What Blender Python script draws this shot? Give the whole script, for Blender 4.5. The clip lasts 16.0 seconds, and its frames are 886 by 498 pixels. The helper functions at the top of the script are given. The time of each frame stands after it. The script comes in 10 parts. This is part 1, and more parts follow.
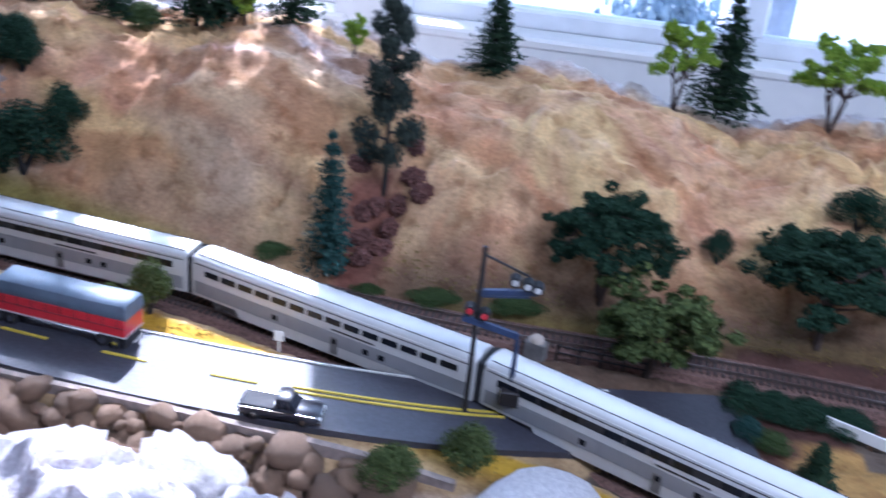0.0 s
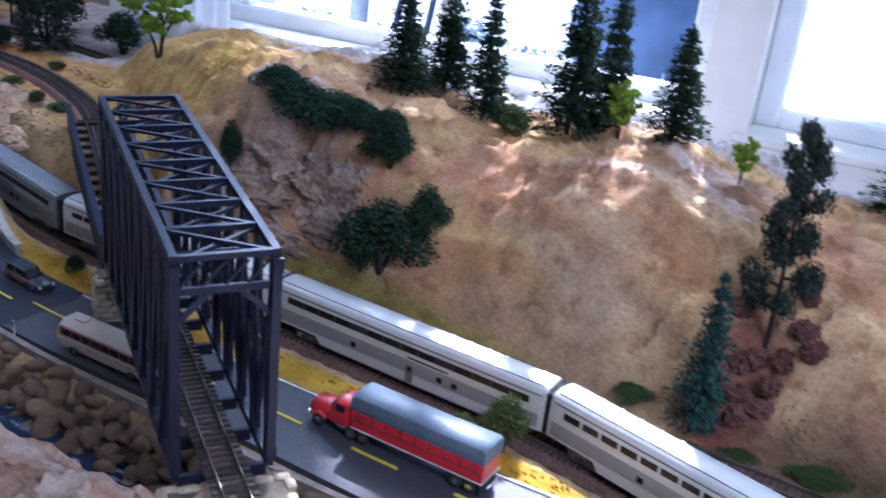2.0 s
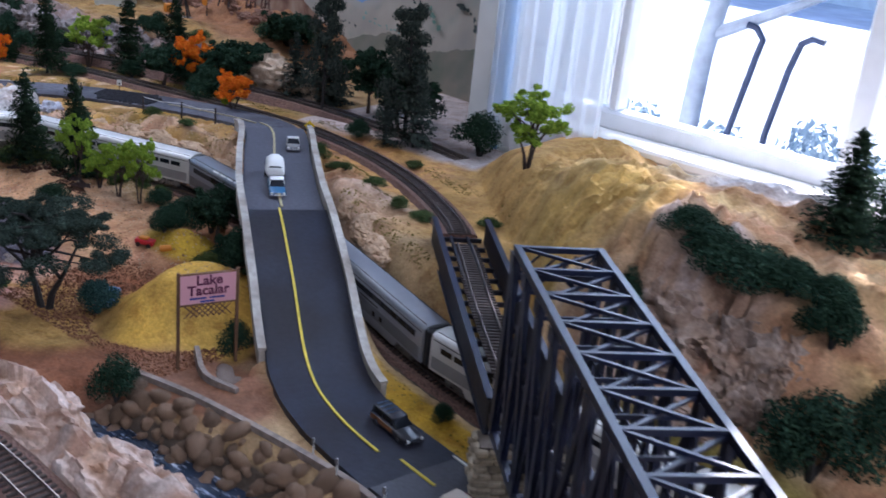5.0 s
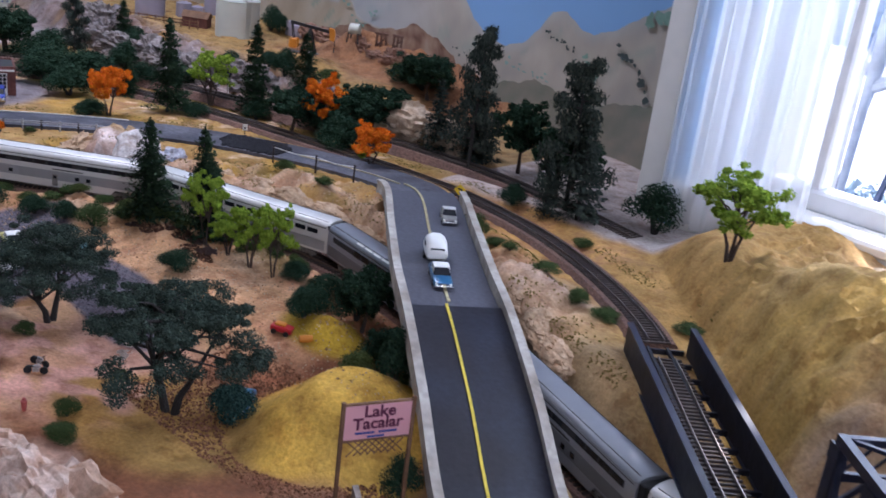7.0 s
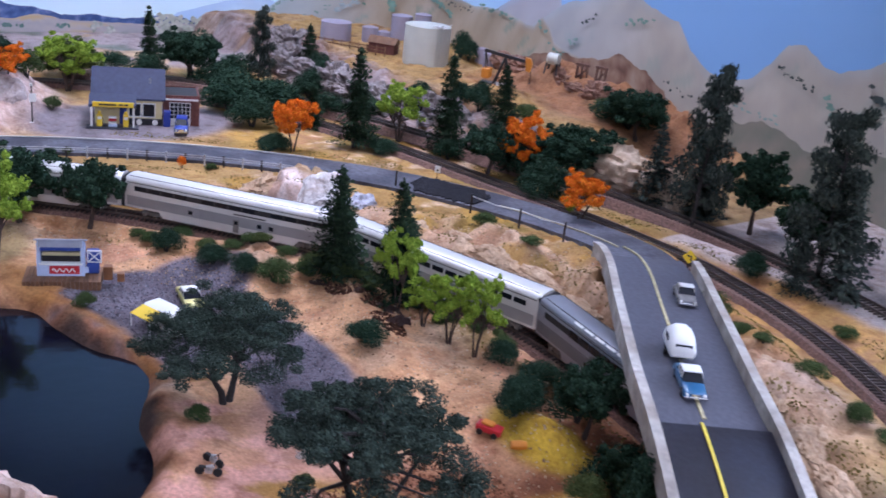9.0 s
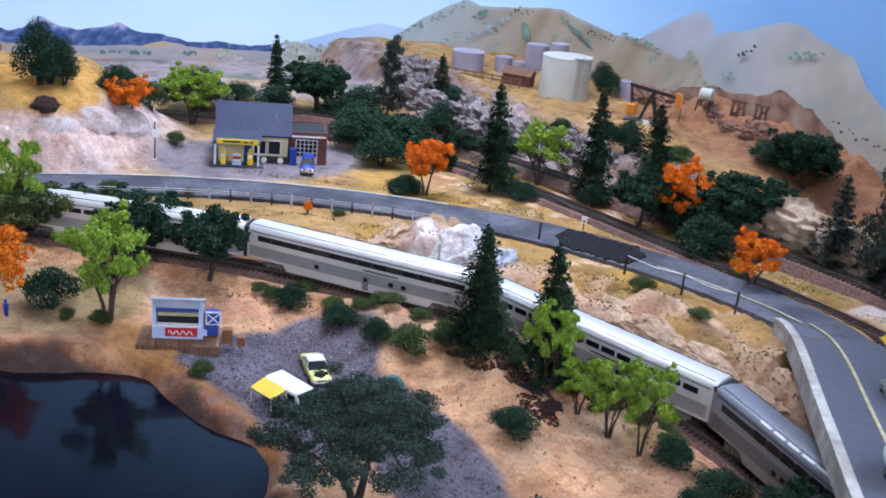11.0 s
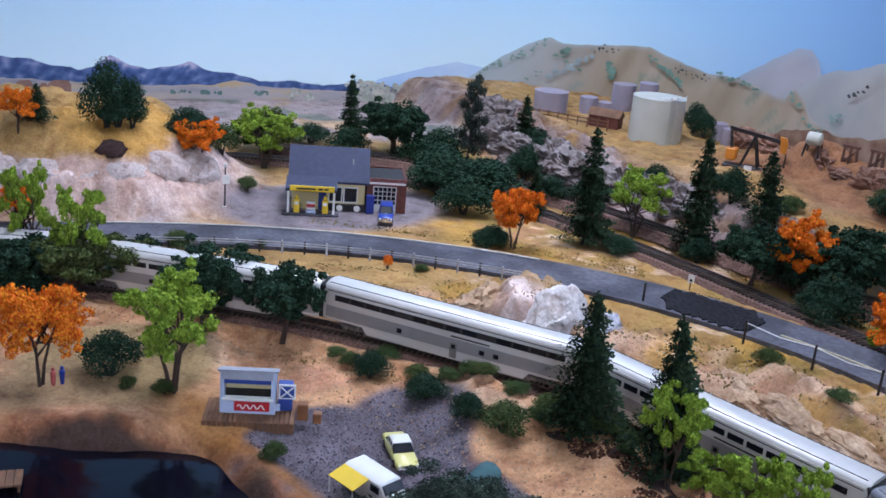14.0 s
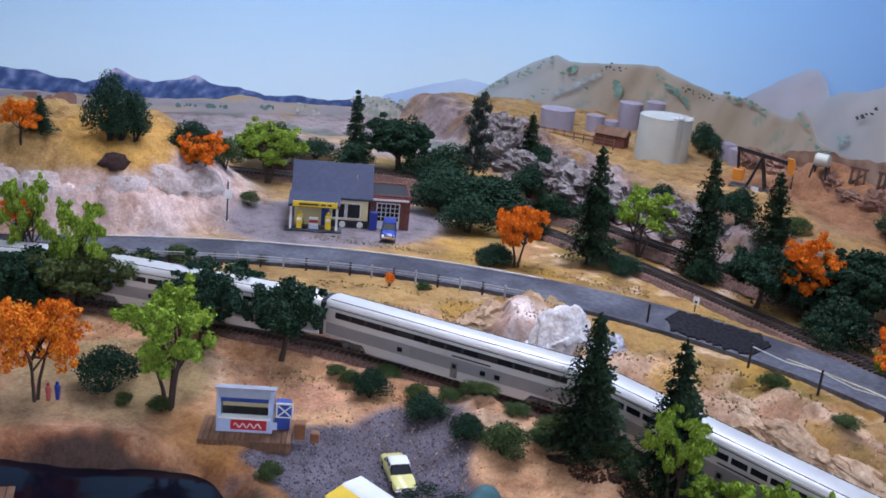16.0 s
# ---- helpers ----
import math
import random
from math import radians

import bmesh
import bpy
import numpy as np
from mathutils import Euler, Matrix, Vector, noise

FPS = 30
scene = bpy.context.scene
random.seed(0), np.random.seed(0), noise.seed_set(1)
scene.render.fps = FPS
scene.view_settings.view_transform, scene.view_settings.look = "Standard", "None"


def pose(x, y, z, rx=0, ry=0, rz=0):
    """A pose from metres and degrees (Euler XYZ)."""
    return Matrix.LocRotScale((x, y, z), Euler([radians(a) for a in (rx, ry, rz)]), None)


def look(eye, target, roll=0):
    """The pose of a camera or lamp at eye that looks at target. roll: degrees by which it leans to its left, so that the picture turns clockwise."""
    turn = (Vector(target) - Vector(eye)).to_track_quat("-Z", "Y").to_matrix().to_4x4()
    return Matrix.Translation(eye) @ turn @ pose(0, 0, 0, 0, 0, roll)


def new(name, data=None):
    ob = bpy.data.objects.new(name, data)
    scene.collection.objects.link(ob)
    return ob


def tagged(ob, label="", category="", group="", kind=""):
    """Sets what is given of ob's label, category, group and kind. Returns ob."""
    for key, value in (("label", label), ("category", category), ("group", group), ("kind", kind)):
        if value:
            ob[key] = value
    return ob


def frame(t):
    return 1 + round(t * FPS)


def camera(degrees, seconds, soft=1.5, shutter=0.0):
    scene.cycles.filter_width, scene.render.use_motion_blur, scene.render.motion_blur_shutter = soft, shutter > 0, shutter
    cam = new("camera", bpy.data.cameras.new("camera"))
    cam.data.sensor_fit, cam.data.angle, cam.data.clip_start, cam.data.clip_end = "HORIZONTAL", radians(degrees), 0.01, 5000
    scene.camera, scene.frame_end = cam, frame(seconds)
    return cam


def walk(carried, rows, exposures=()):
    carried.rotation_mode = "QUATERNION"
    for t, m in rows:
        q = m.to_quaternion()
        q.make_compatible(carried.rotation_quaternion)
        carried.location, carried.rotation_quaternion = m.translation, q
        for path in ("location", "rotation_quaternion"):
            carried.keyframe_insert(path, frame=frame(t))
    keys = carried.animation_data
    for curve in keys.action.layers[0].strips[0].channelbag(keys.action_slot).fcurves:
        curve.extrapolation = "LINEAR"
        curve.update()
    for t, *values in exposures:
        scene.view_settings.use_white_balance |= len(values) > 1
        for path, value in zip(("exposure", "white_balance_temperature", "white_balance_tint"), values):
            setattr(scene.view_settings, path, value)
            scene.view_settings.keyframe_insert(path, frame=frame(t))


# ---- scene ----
cam = camera(46.6, 16.0, soft=1.65, shutter=0.5)
PATH = [
    (0, (0.1194, 0.0594, 0.5043), (0.0496, 0.9538, 0.0626), 6.24),
    (0.5, (0.0884, 0.0794, 0.5040), (-0.0654, 0.9681, 0.0719), 6.58),
    (1, (0.0674, 0.0965, 0.5006), (-0.1422, 0.9834, 0.0888), 6.27),
    (1.5, (0.0323, 0.1146, 0.4982), (-0.2391, 0.9855, 0.0885), 5.97),
    (2, (-0.0076, 0.1455, 0.5032), (-0.3335, 1.0013, 0.1016), 6.26),
    (2.5, (-0.0446, 0.1686, 0.4990), (-0.4136, 1.0081, 0.1003), 6.43),
    (3, (-0.0757, 0.1786, 0.4985), (-0.4936, 0.9976, 0.1052), 6.11),
    (3.5, (-0.1076, 0.1936, 0.5001), (-0.5669, 0.9938, 0.1144), 5.88),
    (4, (-0.1426, 0.2065, 0.5067), (-0.6404, 0.9890, 0.1328), 5.74),
    (4.5, (-0.1696, 0.2175, 0.5062), (-0.6895, 0.9867, 0.1346), 5.98),
    (5, (-0.2136, 0.2355, 0.5049), (-0.7770, 0.9776, 0.1417), 6.05),
    (5.2, (-0.2466, 0.2445, 0.5074), (-0.8088, 0.9850, 0.1392), 6.36),
    (7.3, (-0.4617, 0.3358, 0.4942), (-1.0973, 1.0254, 0.1471), 7.38),
    (7.5, (-0.4767, 0.3458, 0.4955), (-1.1173, 1.0299, 0.1468), 7.39),
    (8, (-0.5288, 0.3710, 0.4875), (-1.1939, 1.0301, 0.1365), 7.34),
    (8.5, (-0.5848, 0.3901, 0.4814), (-1.2869, 1.0063, 0.1244), 6.52),
    (9, (-0.6298, 0.4001, 0.4820), (-1.3596, 0.9864, 0.1304), 6.57),
    (9.2, (-0.6507, 0.4039, 0.4903), (-1.3841, 0.9799, 0.1290), 6.69),
    (11.3, (-0.7899, 0.4533, 0.4745), (-1.5925, 0.9413, 0.1316), 5.62),
    (11.5, (-0.8029, 0.4564, 0.4717), (-1.6103, 0.9377, 0.1303), 5.53),
    (12, (-0.8409, 0.4615, 0.4681), (-1.6658, 0.9235, 0.1424), 5.05),
    (12.5, (-0.8680, 0.4675, 0.4655), (-1.6988, 0.9230, 0.1457), 4.86),
    (13, (-0.8860, 0.4695, 0.4677), (-1.7225, 0.9157, 0.1498), 4.87),
    (13.5, (-0.8900, 0.4746, 0.4638), (-1.7249, 0.9230, 0.1449), 5.07),
    (14, (-0.8920, 0.4756, 0.4629), (-1.7263, 0.9250, 0.1435), 5.17),
    (14.5, (-0.8830, 0.4846, 0.4610), (-1.7208, 0.9334, 0.1501), 5.17),
    (15, (-0.8870, 0.4836, 0.4610), (-1.7250, 0.9322, 0.1502), 5.47),
    (15.5, (-0.8950, 0.4856, 0.4621), (-1.7341, 0.9303, 0.1487), 5.48),
    (16, (-0.9010, 0.4846, 0.4621), (-1.7427, 0.9298, 0.1567), 5.77),
]
walk(cam, [(t, look(eye, target, roll)) for t, eye, target, roll in PATH], exposures=[(0.0, 1.48, 5000, 21), (2.5, 1.27, 5150, 21), (5.0, 1.38, 5600, 20), (7.5, 1.58, 5850, 25), (9.0, 1.92, 5600, 29), (11.5, 2.14, 5600, 18), (12.5, 1.82, 5600, 18), (16.0, 1.77, 5750, 22)])

# ---- light and exposure ----
world = bpy.data.worlds.new("sky")
scene.world = world
world.use_nodes = True
wn = world.node_tree
sky = wn.nodes.new("ShaderNodeTexSky")
sky.sky_type, sky.sun_disc = "NISHITA", False
sky.sun_elevation, sky.sun_rotation = radians(42), radians(-13)
wn.links.new(sky.outputs["Color"], wn.nodes["Background"].inputs["Color"])
wn.nodes["Background"].inputs["Strength"].default_value = 0.12
SUN_WAY = Vector((math.sin(radians(13)) * math.cos(radians(42)), -math.cos(radians(13)) * math.cos(radians(42)), -math.sin(radians(42))))
sun = new("sun", bpy.data.lights.new("sun", "SUN"))
sun.data.energy, sun.data.angle, sun.data.color = 5.0, radians(0.53), (1.0, 0.95, 0.88)
sun.matrix_world = look((0, 0, 3), Vector((0, 0, 3)) + SUN_WAY)


def area_lamp(name, at, to, w, h, energy, color):
    ob = new(name, bpy.data.lights.new(name, "AREA"))
    ob.data.shape, ob.data.size, ob.data.size_y = "RECTANGLE", w, h
    ob.data.energy, ob.data.color = energy, color
    ob.matrix_world = look(at, to)
    return ob


WIN_Y = 1.55
area_lamp("daylight_left_window", (-0.67, WIN_Y + 0.13, 0.98), (-0.67, 0, 0.60), 0.94, 0.90, 4.0, (0.74, 0.87, 1.0))
area_lamp("daylight_right_window", (0.55, WIN_Y + 0.13, 0.98), (0.55, 0, 0.60), 1.30, 0.90, 2.8, (0.74, 0.87, 1.0))
# unseen fill lamps, added over the far left of the layout and over the aisle
for lx, ly, e in ((-2.25, 1.25, 3.6), (-1.80, 0.68, 0.6), (0.95, -0.15, 12.0)):
    area_lamp("fill_light", (lx, ly, 1.30), (lx, ly, 0), 1.1, 0.16, e, (0.90, 0.95, 1.0)).data.spread = radians(180 if lx > 0 else 128)


# ---- materials ----
def mat(name, color, rough=0.8, metal=0.0, var=0.18, scale=60.0, fine=6.0, bump=0.3, dist=0.002, second=None, second_scale=8.0,
        second_amount=0.5, spec=0.4, per_object=0.0, emit=None, coat=0.0):
    """Principled surface, with stains at one scale, grain at another and a fine relief."""
    m = bpy.data.materials.new(name)
    m.use_nodes = True
    n, l = m.node_tree.nodes, m.node_tree.links
    b = n["Principled BSDF"]
    geo = n.new("ShaderNodeTexCoord")
    big = n.new("ShaderNodeTexNoise")
    big.inputs["Scale"].default_value, big.inputs["Detail"].default_value = second_scale, 5
    small = n.new("ShaderNodeTexNoise")
    small.inputs["Scale"].default_value, small.inputs["Detail"].default_value = scale, fine
    for t in (big, small):
        l.new(geo.outputs["Object"], t.inputs["Vector"])
    ramp = n.new("ShaderNodeMapRange")
    ramp.inputs["From Min"].default_value, ramp.inputs["From Max"].default_value = 0.40, 0.62
    ramp.inputs["To Max"].default_value = second_amount
    l.new(big.outputs["Fac"], ramp.inputs["Value"])
    mix = n.new("ShaderNodeMix")
    mix.data_type = "RGBA"
    mix.inputs["A"].default_value = (*color, 1)
    mix.inputs["B"].default_value = (*(second or [c * 0.72 for c in color]), 1)
    l.new(ramp.outputs["Result"], mix.inputs["Factor"])
    hsv = n.new("ShaderNodeHueSaturation")
    val = n.new("ShaderNodeMapRange")
    val.inputs["From Min"].default_value, val.inputs["From Max"].default_value = 0.3, 0.7
    val.inputs["To Min"].default_value, val.inputs["To Max"].default_value = 1 - var, 1 + var
    l.new(small.outputs["Fac"], val.inputs["Value"])
    last = val.outputs["Result"]
    if per_object:
        info = n.new("ShaderNodeObjectInfo")
        r = n.new("ShaderNodeMapRange")
        r.inputs["To Min"].default_value, r.inputs["To Max"].default_value = 1 - per_object, 1 + per_object
        l.new(info.outputs["Random"], r.inputs["Value"])
        mul = n.new("ShaderNodeMath")
        mul.operation = "MULTIPLY"
        l.new(last, mul.inputs[0]), l.new(r.outputs["Result"], mul.inputs[1])
        last = mul.outputs[0]
    l.new(last, hsv.inputs["Value"]), l.new(mix.outputs["Result"], hsv.inputs["Color"])
    l.new(hsv.outputs["Color"], b.inputs["Base Color"])
    b.inputs["Roughness"].default_value, b.inputs["Metallic"].default_value = rough, metal
    b.inputs["Specular IOR Level"].default_value = spec
    b.inputs["Coat Weight"].default_value = coat
    if bump:
        bp = n.new("ShaderNodeBump")
        bp.inputs["Strength"].default_value, bp.inputs["Distance"].default_value = bump, dist
        l.new(small.outputs["Fac"], bp.inputs["Height"]), l.new(bp.outputs["Normal"], b.inputs["Normal"])
    if emit:
        b.inputs["Emission Color"].default_value, b.inputs["Emission Strength"].default_value = (*emit[0], 1), emit[1]
    return m


def land_mat():
    """The scenery's ground: soil colours carried by the mesh, broken up by grain, flecks of turf and a gritty relief."""
    m = bpy.data.materials.new("scenery_ground")
    m.use_nodes = True
    n, l = m.node_tree.nodes, m.node_tree.links
    b = n["Principled BSDF"]
    at = n.new("ShaderNodeAttribute")
    at.attribute_name = "soil"
    geo = n.new("ShaderNodeNewGeometry")
    grain = n.new("ShaderNodeTexNoise")
    grain.inputs["Scale"].default_value, grain.inputs["Detail"].default_value, grain.inputs["Roughness"].default_value = 260, 8, 0.7
    blot = n.new("ShaderNodeTexNoise")
    blot.inputs["Scale"].default_value, blot.inputs["Detail"].default_value = 24, 7
    crack = n.new("ShaderNodeTexNoise")
    crack.inputs["Scale"].default_value, crack.inputs["Detail"].default_value, crack.inputs["Roughness"].default_value = 45, 9, 0.65
    for t in (grain, blot, crack):
        l.new(geo.outputs["Position"], t.inputs["Vector"])
    v1 = n.new("ShaderNodeMapRange")
    v1.inputs["From Min"].default_value, v1.inputs["From Max"].default_value = 0.3, 0.7
    v1.inputs["To Min"].default_value, v1.inputs["To Max"].default_value = 0.70, 1.28
    l.new(grain.outputs["Fac"], v1.inputs["Value"])
    v2 = n.new("ShaderNodeMapRange")
    v2.inputs["From Min"].default_value, v2.inputs["From Max"].default_value = 0.32, 0.68
    v2.inputs["To Min"].default_value, v2.inputs["To Max"].default_value = 0.76, 1.24
    l.new(blot.outputs["Fac"], v2.inputs["Value"])
    mul = n.new("ShaderNodeMath")
    mul.operation = "MULTIPLY"
    l.new(v1.outputs["Result"], mul.inputs[0]), l.new(v2.outputs["Result"], mul.inputs[1])
    hsv = n.new("ShaderNodeHueSaturation")
    # brown multiplied in where the crack noise, also the bump height, runs low
    stain = n.new("ShaderNodeMix")
    stain.data_type, stain.blend_type = "RGBA", "MULTIPLY"
    stain.inputs["B"].default_value = (0.52, 0.40, 0.33, 1)
    sr = n.new("ShaderNodeMapRange")
    sr.inputs["From Min"].default_value, sr.inputs["From Max"].default_value = 0.50, 0.36
    sr.inputs["To Max"].default_value = 0.60
    l.new(crack.outputs["Fac"], sr.inputs["Value"]), l.new(sr.outputs["Result"], stain.inputs["Factor"]), l.new(at.outputs["Color"], stain.inputs["A"])
    l.new(stain.outputs["Result"], hsv.inputs["Color"]), l.new(mul.outputs[0], hsv.inputs["Value"])
    l.new(hsv.outputs["Color"], b.inputs["Base Color"])
    b.inputs["Roughness"].default_value, b.inputs["Specular IOR Level"].default_value = 0.9, 0.25
    bp = n.new("ShaderNodeBump")
    bp.inputs["Strength"].default_value, bp.inputs["Distance"].default_value = 0.7, 0.006
    l.new(crack.outputs["Fac"], bp.inputs["Height"])
    bp2 = n.new("ShaderNodeBump")
    bp2.inputs["Strength"].default_value, bp2.inputs["Distance"].default_value = 0.4, 0.002
    l.new(grain.outputs["Fac"], bp2.inputs["Height"]), l.new(bp.outputs["Normal"], bp2.inputs["Normal"])
    l.new(bp2.outputs["Normal"], b.inputs["Normal"])
    return m


def leaf_mat(name, dark, light, warm=None):
    """Ground-foam foliage: every clump of leaves a little different."""
    m = bpy.data.materials.new(name)
    m.use_nodes = True
    n, l = m.node_tree.nodes, m.node_tree.links
    b = n["Principled BSDF"]
    geo = n.new("ShaderNodeNewGeometry")
    mix = n.new("ShaderNodeMix")
    mix.data_type = "RGBA"
    mix.inputs["A"].default_value, mix.inputs["B"].default_value = (*dark, 1), (*light, 1)
    l.new(geo.outputs["Random Per Island"], mix.inputs["Factor"])
    last = mix.outputs["Result"]
    if warm:
        info = n.new("ShaderNodeTexCoord")
        t = n.new("ShaderNodeTexNoise")
        t.inputs["Scale"].default_value = 45
        l.new(info.outputs["Object"], t.inputs["Vector"])
        r = n.new("ShaderNodeMapRange")
        r.inputs["From Min"].default_value, r.inputs["From Max"].default_value = 0.42, 0.58
        l.new(t.outputs["Fac"], r.inputs["Value"])
        mix2 = n.new("ShaderNodeMix")
        mix2.data_type = "RGBA"
        mix2.inputs["B"].default_value = (*warm, 1)
        l.new(r.outputs["Result"], mix2.inputs["Factor"]), l.new(last, mix2.inputs["A"])
        last = mix2.outputs["Result"]
    l.new(last, b.inputs["Base Color"])
    b.inputs["Roughness"].default_value, b.inputs["Specular IOR Level"].default_value = 0.95, 0.05
    return m


M = {}
M["land"] = land_mat()
M["asphalt"] = mat("asphalt", (0.032, 0.031, 0.042), 0.60, spec=0.6, var=0.25, scale=300, bump=0.25, dist=0.001, second=(0.055, 0.055, 0.066), second_scale=9)
M["old_asphalt"] = mat("worn_asphalt", (0.105, 0.105, 0.128), 0.8, var=0.3, scale=160, bump=0.4, dist=0.001, second=(0.042, 0.042, 0.056), second_scale=13, second_amount=1.0)
M["patch"] = mat("fresh_asphalt", (0.018, 0.017, 0.021), 0.95, spec=0.15, var=0.6, scale=260, bump=1.0, dist=0.003)
M["yellow_paint"] = mat("yellow_road_paint", (0.62, 0.47, 0.05), 0.7, var=0.15, scale=200)
M["white_paint"] = mat("white_road_paint", (0.62, 0.60, 0.55), 0.7, var=0.15, scale=200)
M["concrete"] = mat("weathered_concrete", (0.42, 0.385, 0.34), 0.85, var=0.28, scale=120, second=(0.25, 0.21, 0.175), second_scale=30, second_amount=0.85)
M["ballast"] = mat("brown_ballast", (0.19, 0.105, 0.08), 0.95, var=0.5, scale=420, bump=1.0, dist=0.003, second=(0.09, 0.055, 0.045), second_scale=20)
M["tie"] = mat("dark_tie", (0.055, 0.040, 0.035), 0.8, var=0.3, scale=150, per_object=0.25)
M["rail"] = mat("nickel_rail", (0.32, 0.27, 0.24), 0.32, 0.9, var=0.2, scale=80)
M["steel"] = mat("black_bridge_steel", (0.007, 0.010, 0.028), 0.36, 0.0, var=0.25, scale=90, bump=0.15, dist=0.0005, second=(0.012, 0.012, 0.020), second_scale=22, spec=0.30)
M["plate"] = mat("dark_girder_paint", (0.012, 0.012, 0.020), 0.5, 0.0, spec=0.25, var=0.3, scale=80)
M["silver"] = mat("silver_car_side", (0.58, 0.565, 0.54), 0.42, 0.12, var=0.06, scale=30, bump=0.05, second=(0.47, 0.46, 0.45), second_scale=7)
M["roof"] = mat("silver_roof", (0.64, 0.625, 0.60), 0.42, 0.28, var=0.06, scale=30, bump=0.05)
M["grey_band"] = mat("grey_car_band", (0.30, 0.30, 0.31), 0.4, 0.2, var=0.08, scale=40, bump=0.05)
M["car_glass"] = mat("dark_car_glass", (0.012, 0.014, 0.02), 0.2, 0.0, var=0.2, scale=40, bump=0, spec=0.3)
M["rubber"] = mat("black_rubber", (0.018, 0.018, 0.02), 0.75, var=0.2, scale=90)
M["under"] = mat("dark_underframe", (0.05, 0.045, 0.042), 0.7, 0.2, var=0.3, scale=90)
M["bogie"] = mat("grey_bogie", (0.20, 0.19, 0.18), 0.55, 0.3, var=0.3, scale=120)
M["red"] = mat("red_enamel", (0.50, 0.022, 0.030), 0.35, var=0.08, scale=40, bump=0.05, coat=0.3)
M["tarp"] = mat("slate_tarpaulin", (0.095, 0.125, 0.165), 0.45, var=0.15, scale=60, bump=0.2)
M["chrome"] = mat("chrome", (0.75, 0.75, 0.75), 0.15, 1.0, var=0.05, bump=0)
M["black"] = mat("black_paint", (0.015, 0.015, 0.022), 0.28, var=0.1, bump=0, coat=0.4)
M["blue"] = mat("blue_enamel", (0.02, 0.045, 0.30), 0.3, var=0.08, bump=0, coat=0.4)
M["teal"] = mat("teal_enamel", (0.02, 0.105, 0.22), 0.3, var=0.08, bump=0, coat=0.4)
M["white"] = mat("white_paint", (0.76, 0.75, 0.72), 0.5, var=0.06, scale=40, bump=0.05)
M["wall_white"] = mat("white_wall_paint", (0.74, 0.72, 0.68), 0.7, var=0.04, scale=30, bump=0.1, second=(0.66, 0.64, 0.60), second_scale=2)
M["cream"] = mat("cream_paint", (0.66, 0.56, 0.30), 0.6, var=0.08, scale=40)
M["yellow"] = mat("yellow_paint", (0.80, 0.55, 0.03), 0.4, var=0.08, scale=40, bump=0.05)
M["lemon"] = mat("pale_yellow_enamel", (0.70, 0.64, 0.22), 0.3, var=0.06, scale=40, bump=0, coat=0.3)
M["maroon"] = mat("maroon_paint", (0.15, 0.03, 0.035), 0.4, var=0.1, scale=40, bump=0.05)
M["tan_paint"] = mat("tan_paint", (0.46, 0.38, 0.31), 0.5, var=0.08, scale=40, bump=0.05)
M["wood_side"] = mat("brown_wood_panel", (0.22, 0.09, 0.035), 0.5, var=0.3, scale=70)
M["slate"] = mat("slate_blue_roof", (0.026, 0.033, 0.072), 0.7, var=0.15, scale=160, bump=0.3, dist=0.0006)
M["brick"] = mat("dark_brick", (0.13, 0.045, 0.035), 0.85, var=0.3, scale=200, bump=0.5)
M["lightblue"] = mat("pale_blue_boards", (0.45, 0.53, 0.70), 0.6, var=0.12, scale=60)
M["navy"] = mat("navy_paint", (0.03, 0.06, 0.26), 0.5, var=0.12, scale=60)
M["pink"] = mat("pink_sign_board", (0.66, 0.33, 0.36), 0.7, var=0.05, scale=30, bump=0.05)
M["wood"] = mat("brown_wood", (0.17, 0.085, 0.045), 0.75, var=0.3, scale=90, per_object=0.2)
M["bark"] = mat("brown_bark", (0.075, 0.05, 0.04), 0.9, var=0.4, scale=200, bump=0.8)
M["greybark"] = mat("dark_bark", (0.035, 0.03, 0.028), 0.9, var=0.4, scale=200, bump=0.8)
M["stone"] = mat("creek_stone", (0.22, 0.135, 0.080), 0.8, var=0.3, scale=110, bump=0.6, dist=0.002, second=(0.075, 0.048, 0.034), second_scale=30, second_amount=0.7, per_object=0.3)
M["pier_stone"] = mat("pale_pier_stone", (0.42, 0.34, 0.24), 0.85, var=0.3, scale=140, bump=0.6, dist=0.002, per_object=0.25)
M["mortar"] = mat("dark_mortar", (0.13, 0.10, 0.075), 0.9, var=0.3, scale=140)
M["rock"] = mat("plaster_rock", (0.58, 0.47, 0.40), 0.8, var=0.22, scale=55, bump=1.0, dist=0.006, second=(0.42, 0.27, 0.19), second_scale=14, second_amount=0.8)
M["grey_rock"] = mat("grey_rock", (0.42, 0.40, 0.42), 0.85, var=0.3, scale=55, bump=1.0, dist=0.006, second=(0.22, 0.17, 0.15), second_scale=18, second_amount=0.8)
M["chalk"] = mat("chalk_rock", (0.72, 0.68, 0.66), 0.85, var=0.2, scale=55, bump=1.0, dist=0.005, second=(0.50, 0.46, 0.47), second_scale=18, second_amount=0.7)
M["dark_rock"] = mat("dark_red_rock", (0.085, 0.04, 0.035), 0.85, var=0.4, scale=70, bump=1.0, dist=0.005)
M["tank"] = mat("pale_tank_paint", (0.50, 0.49, 0.42), 0.5, 0.1, var=0.06, scale=30, bump=0.05, second=(0.48, 0.50, 0.47), second_scale=12)
M["orange_paint"] = mat("orange_paint", (0.62, 0.22, 0.02), 0.5, var=0.1, scale=40)
M["dark_metal"] = mat("dark_metal", (0.04, 0.035, 0.035), 0.5, 0.5, var=0.2, scale=60)
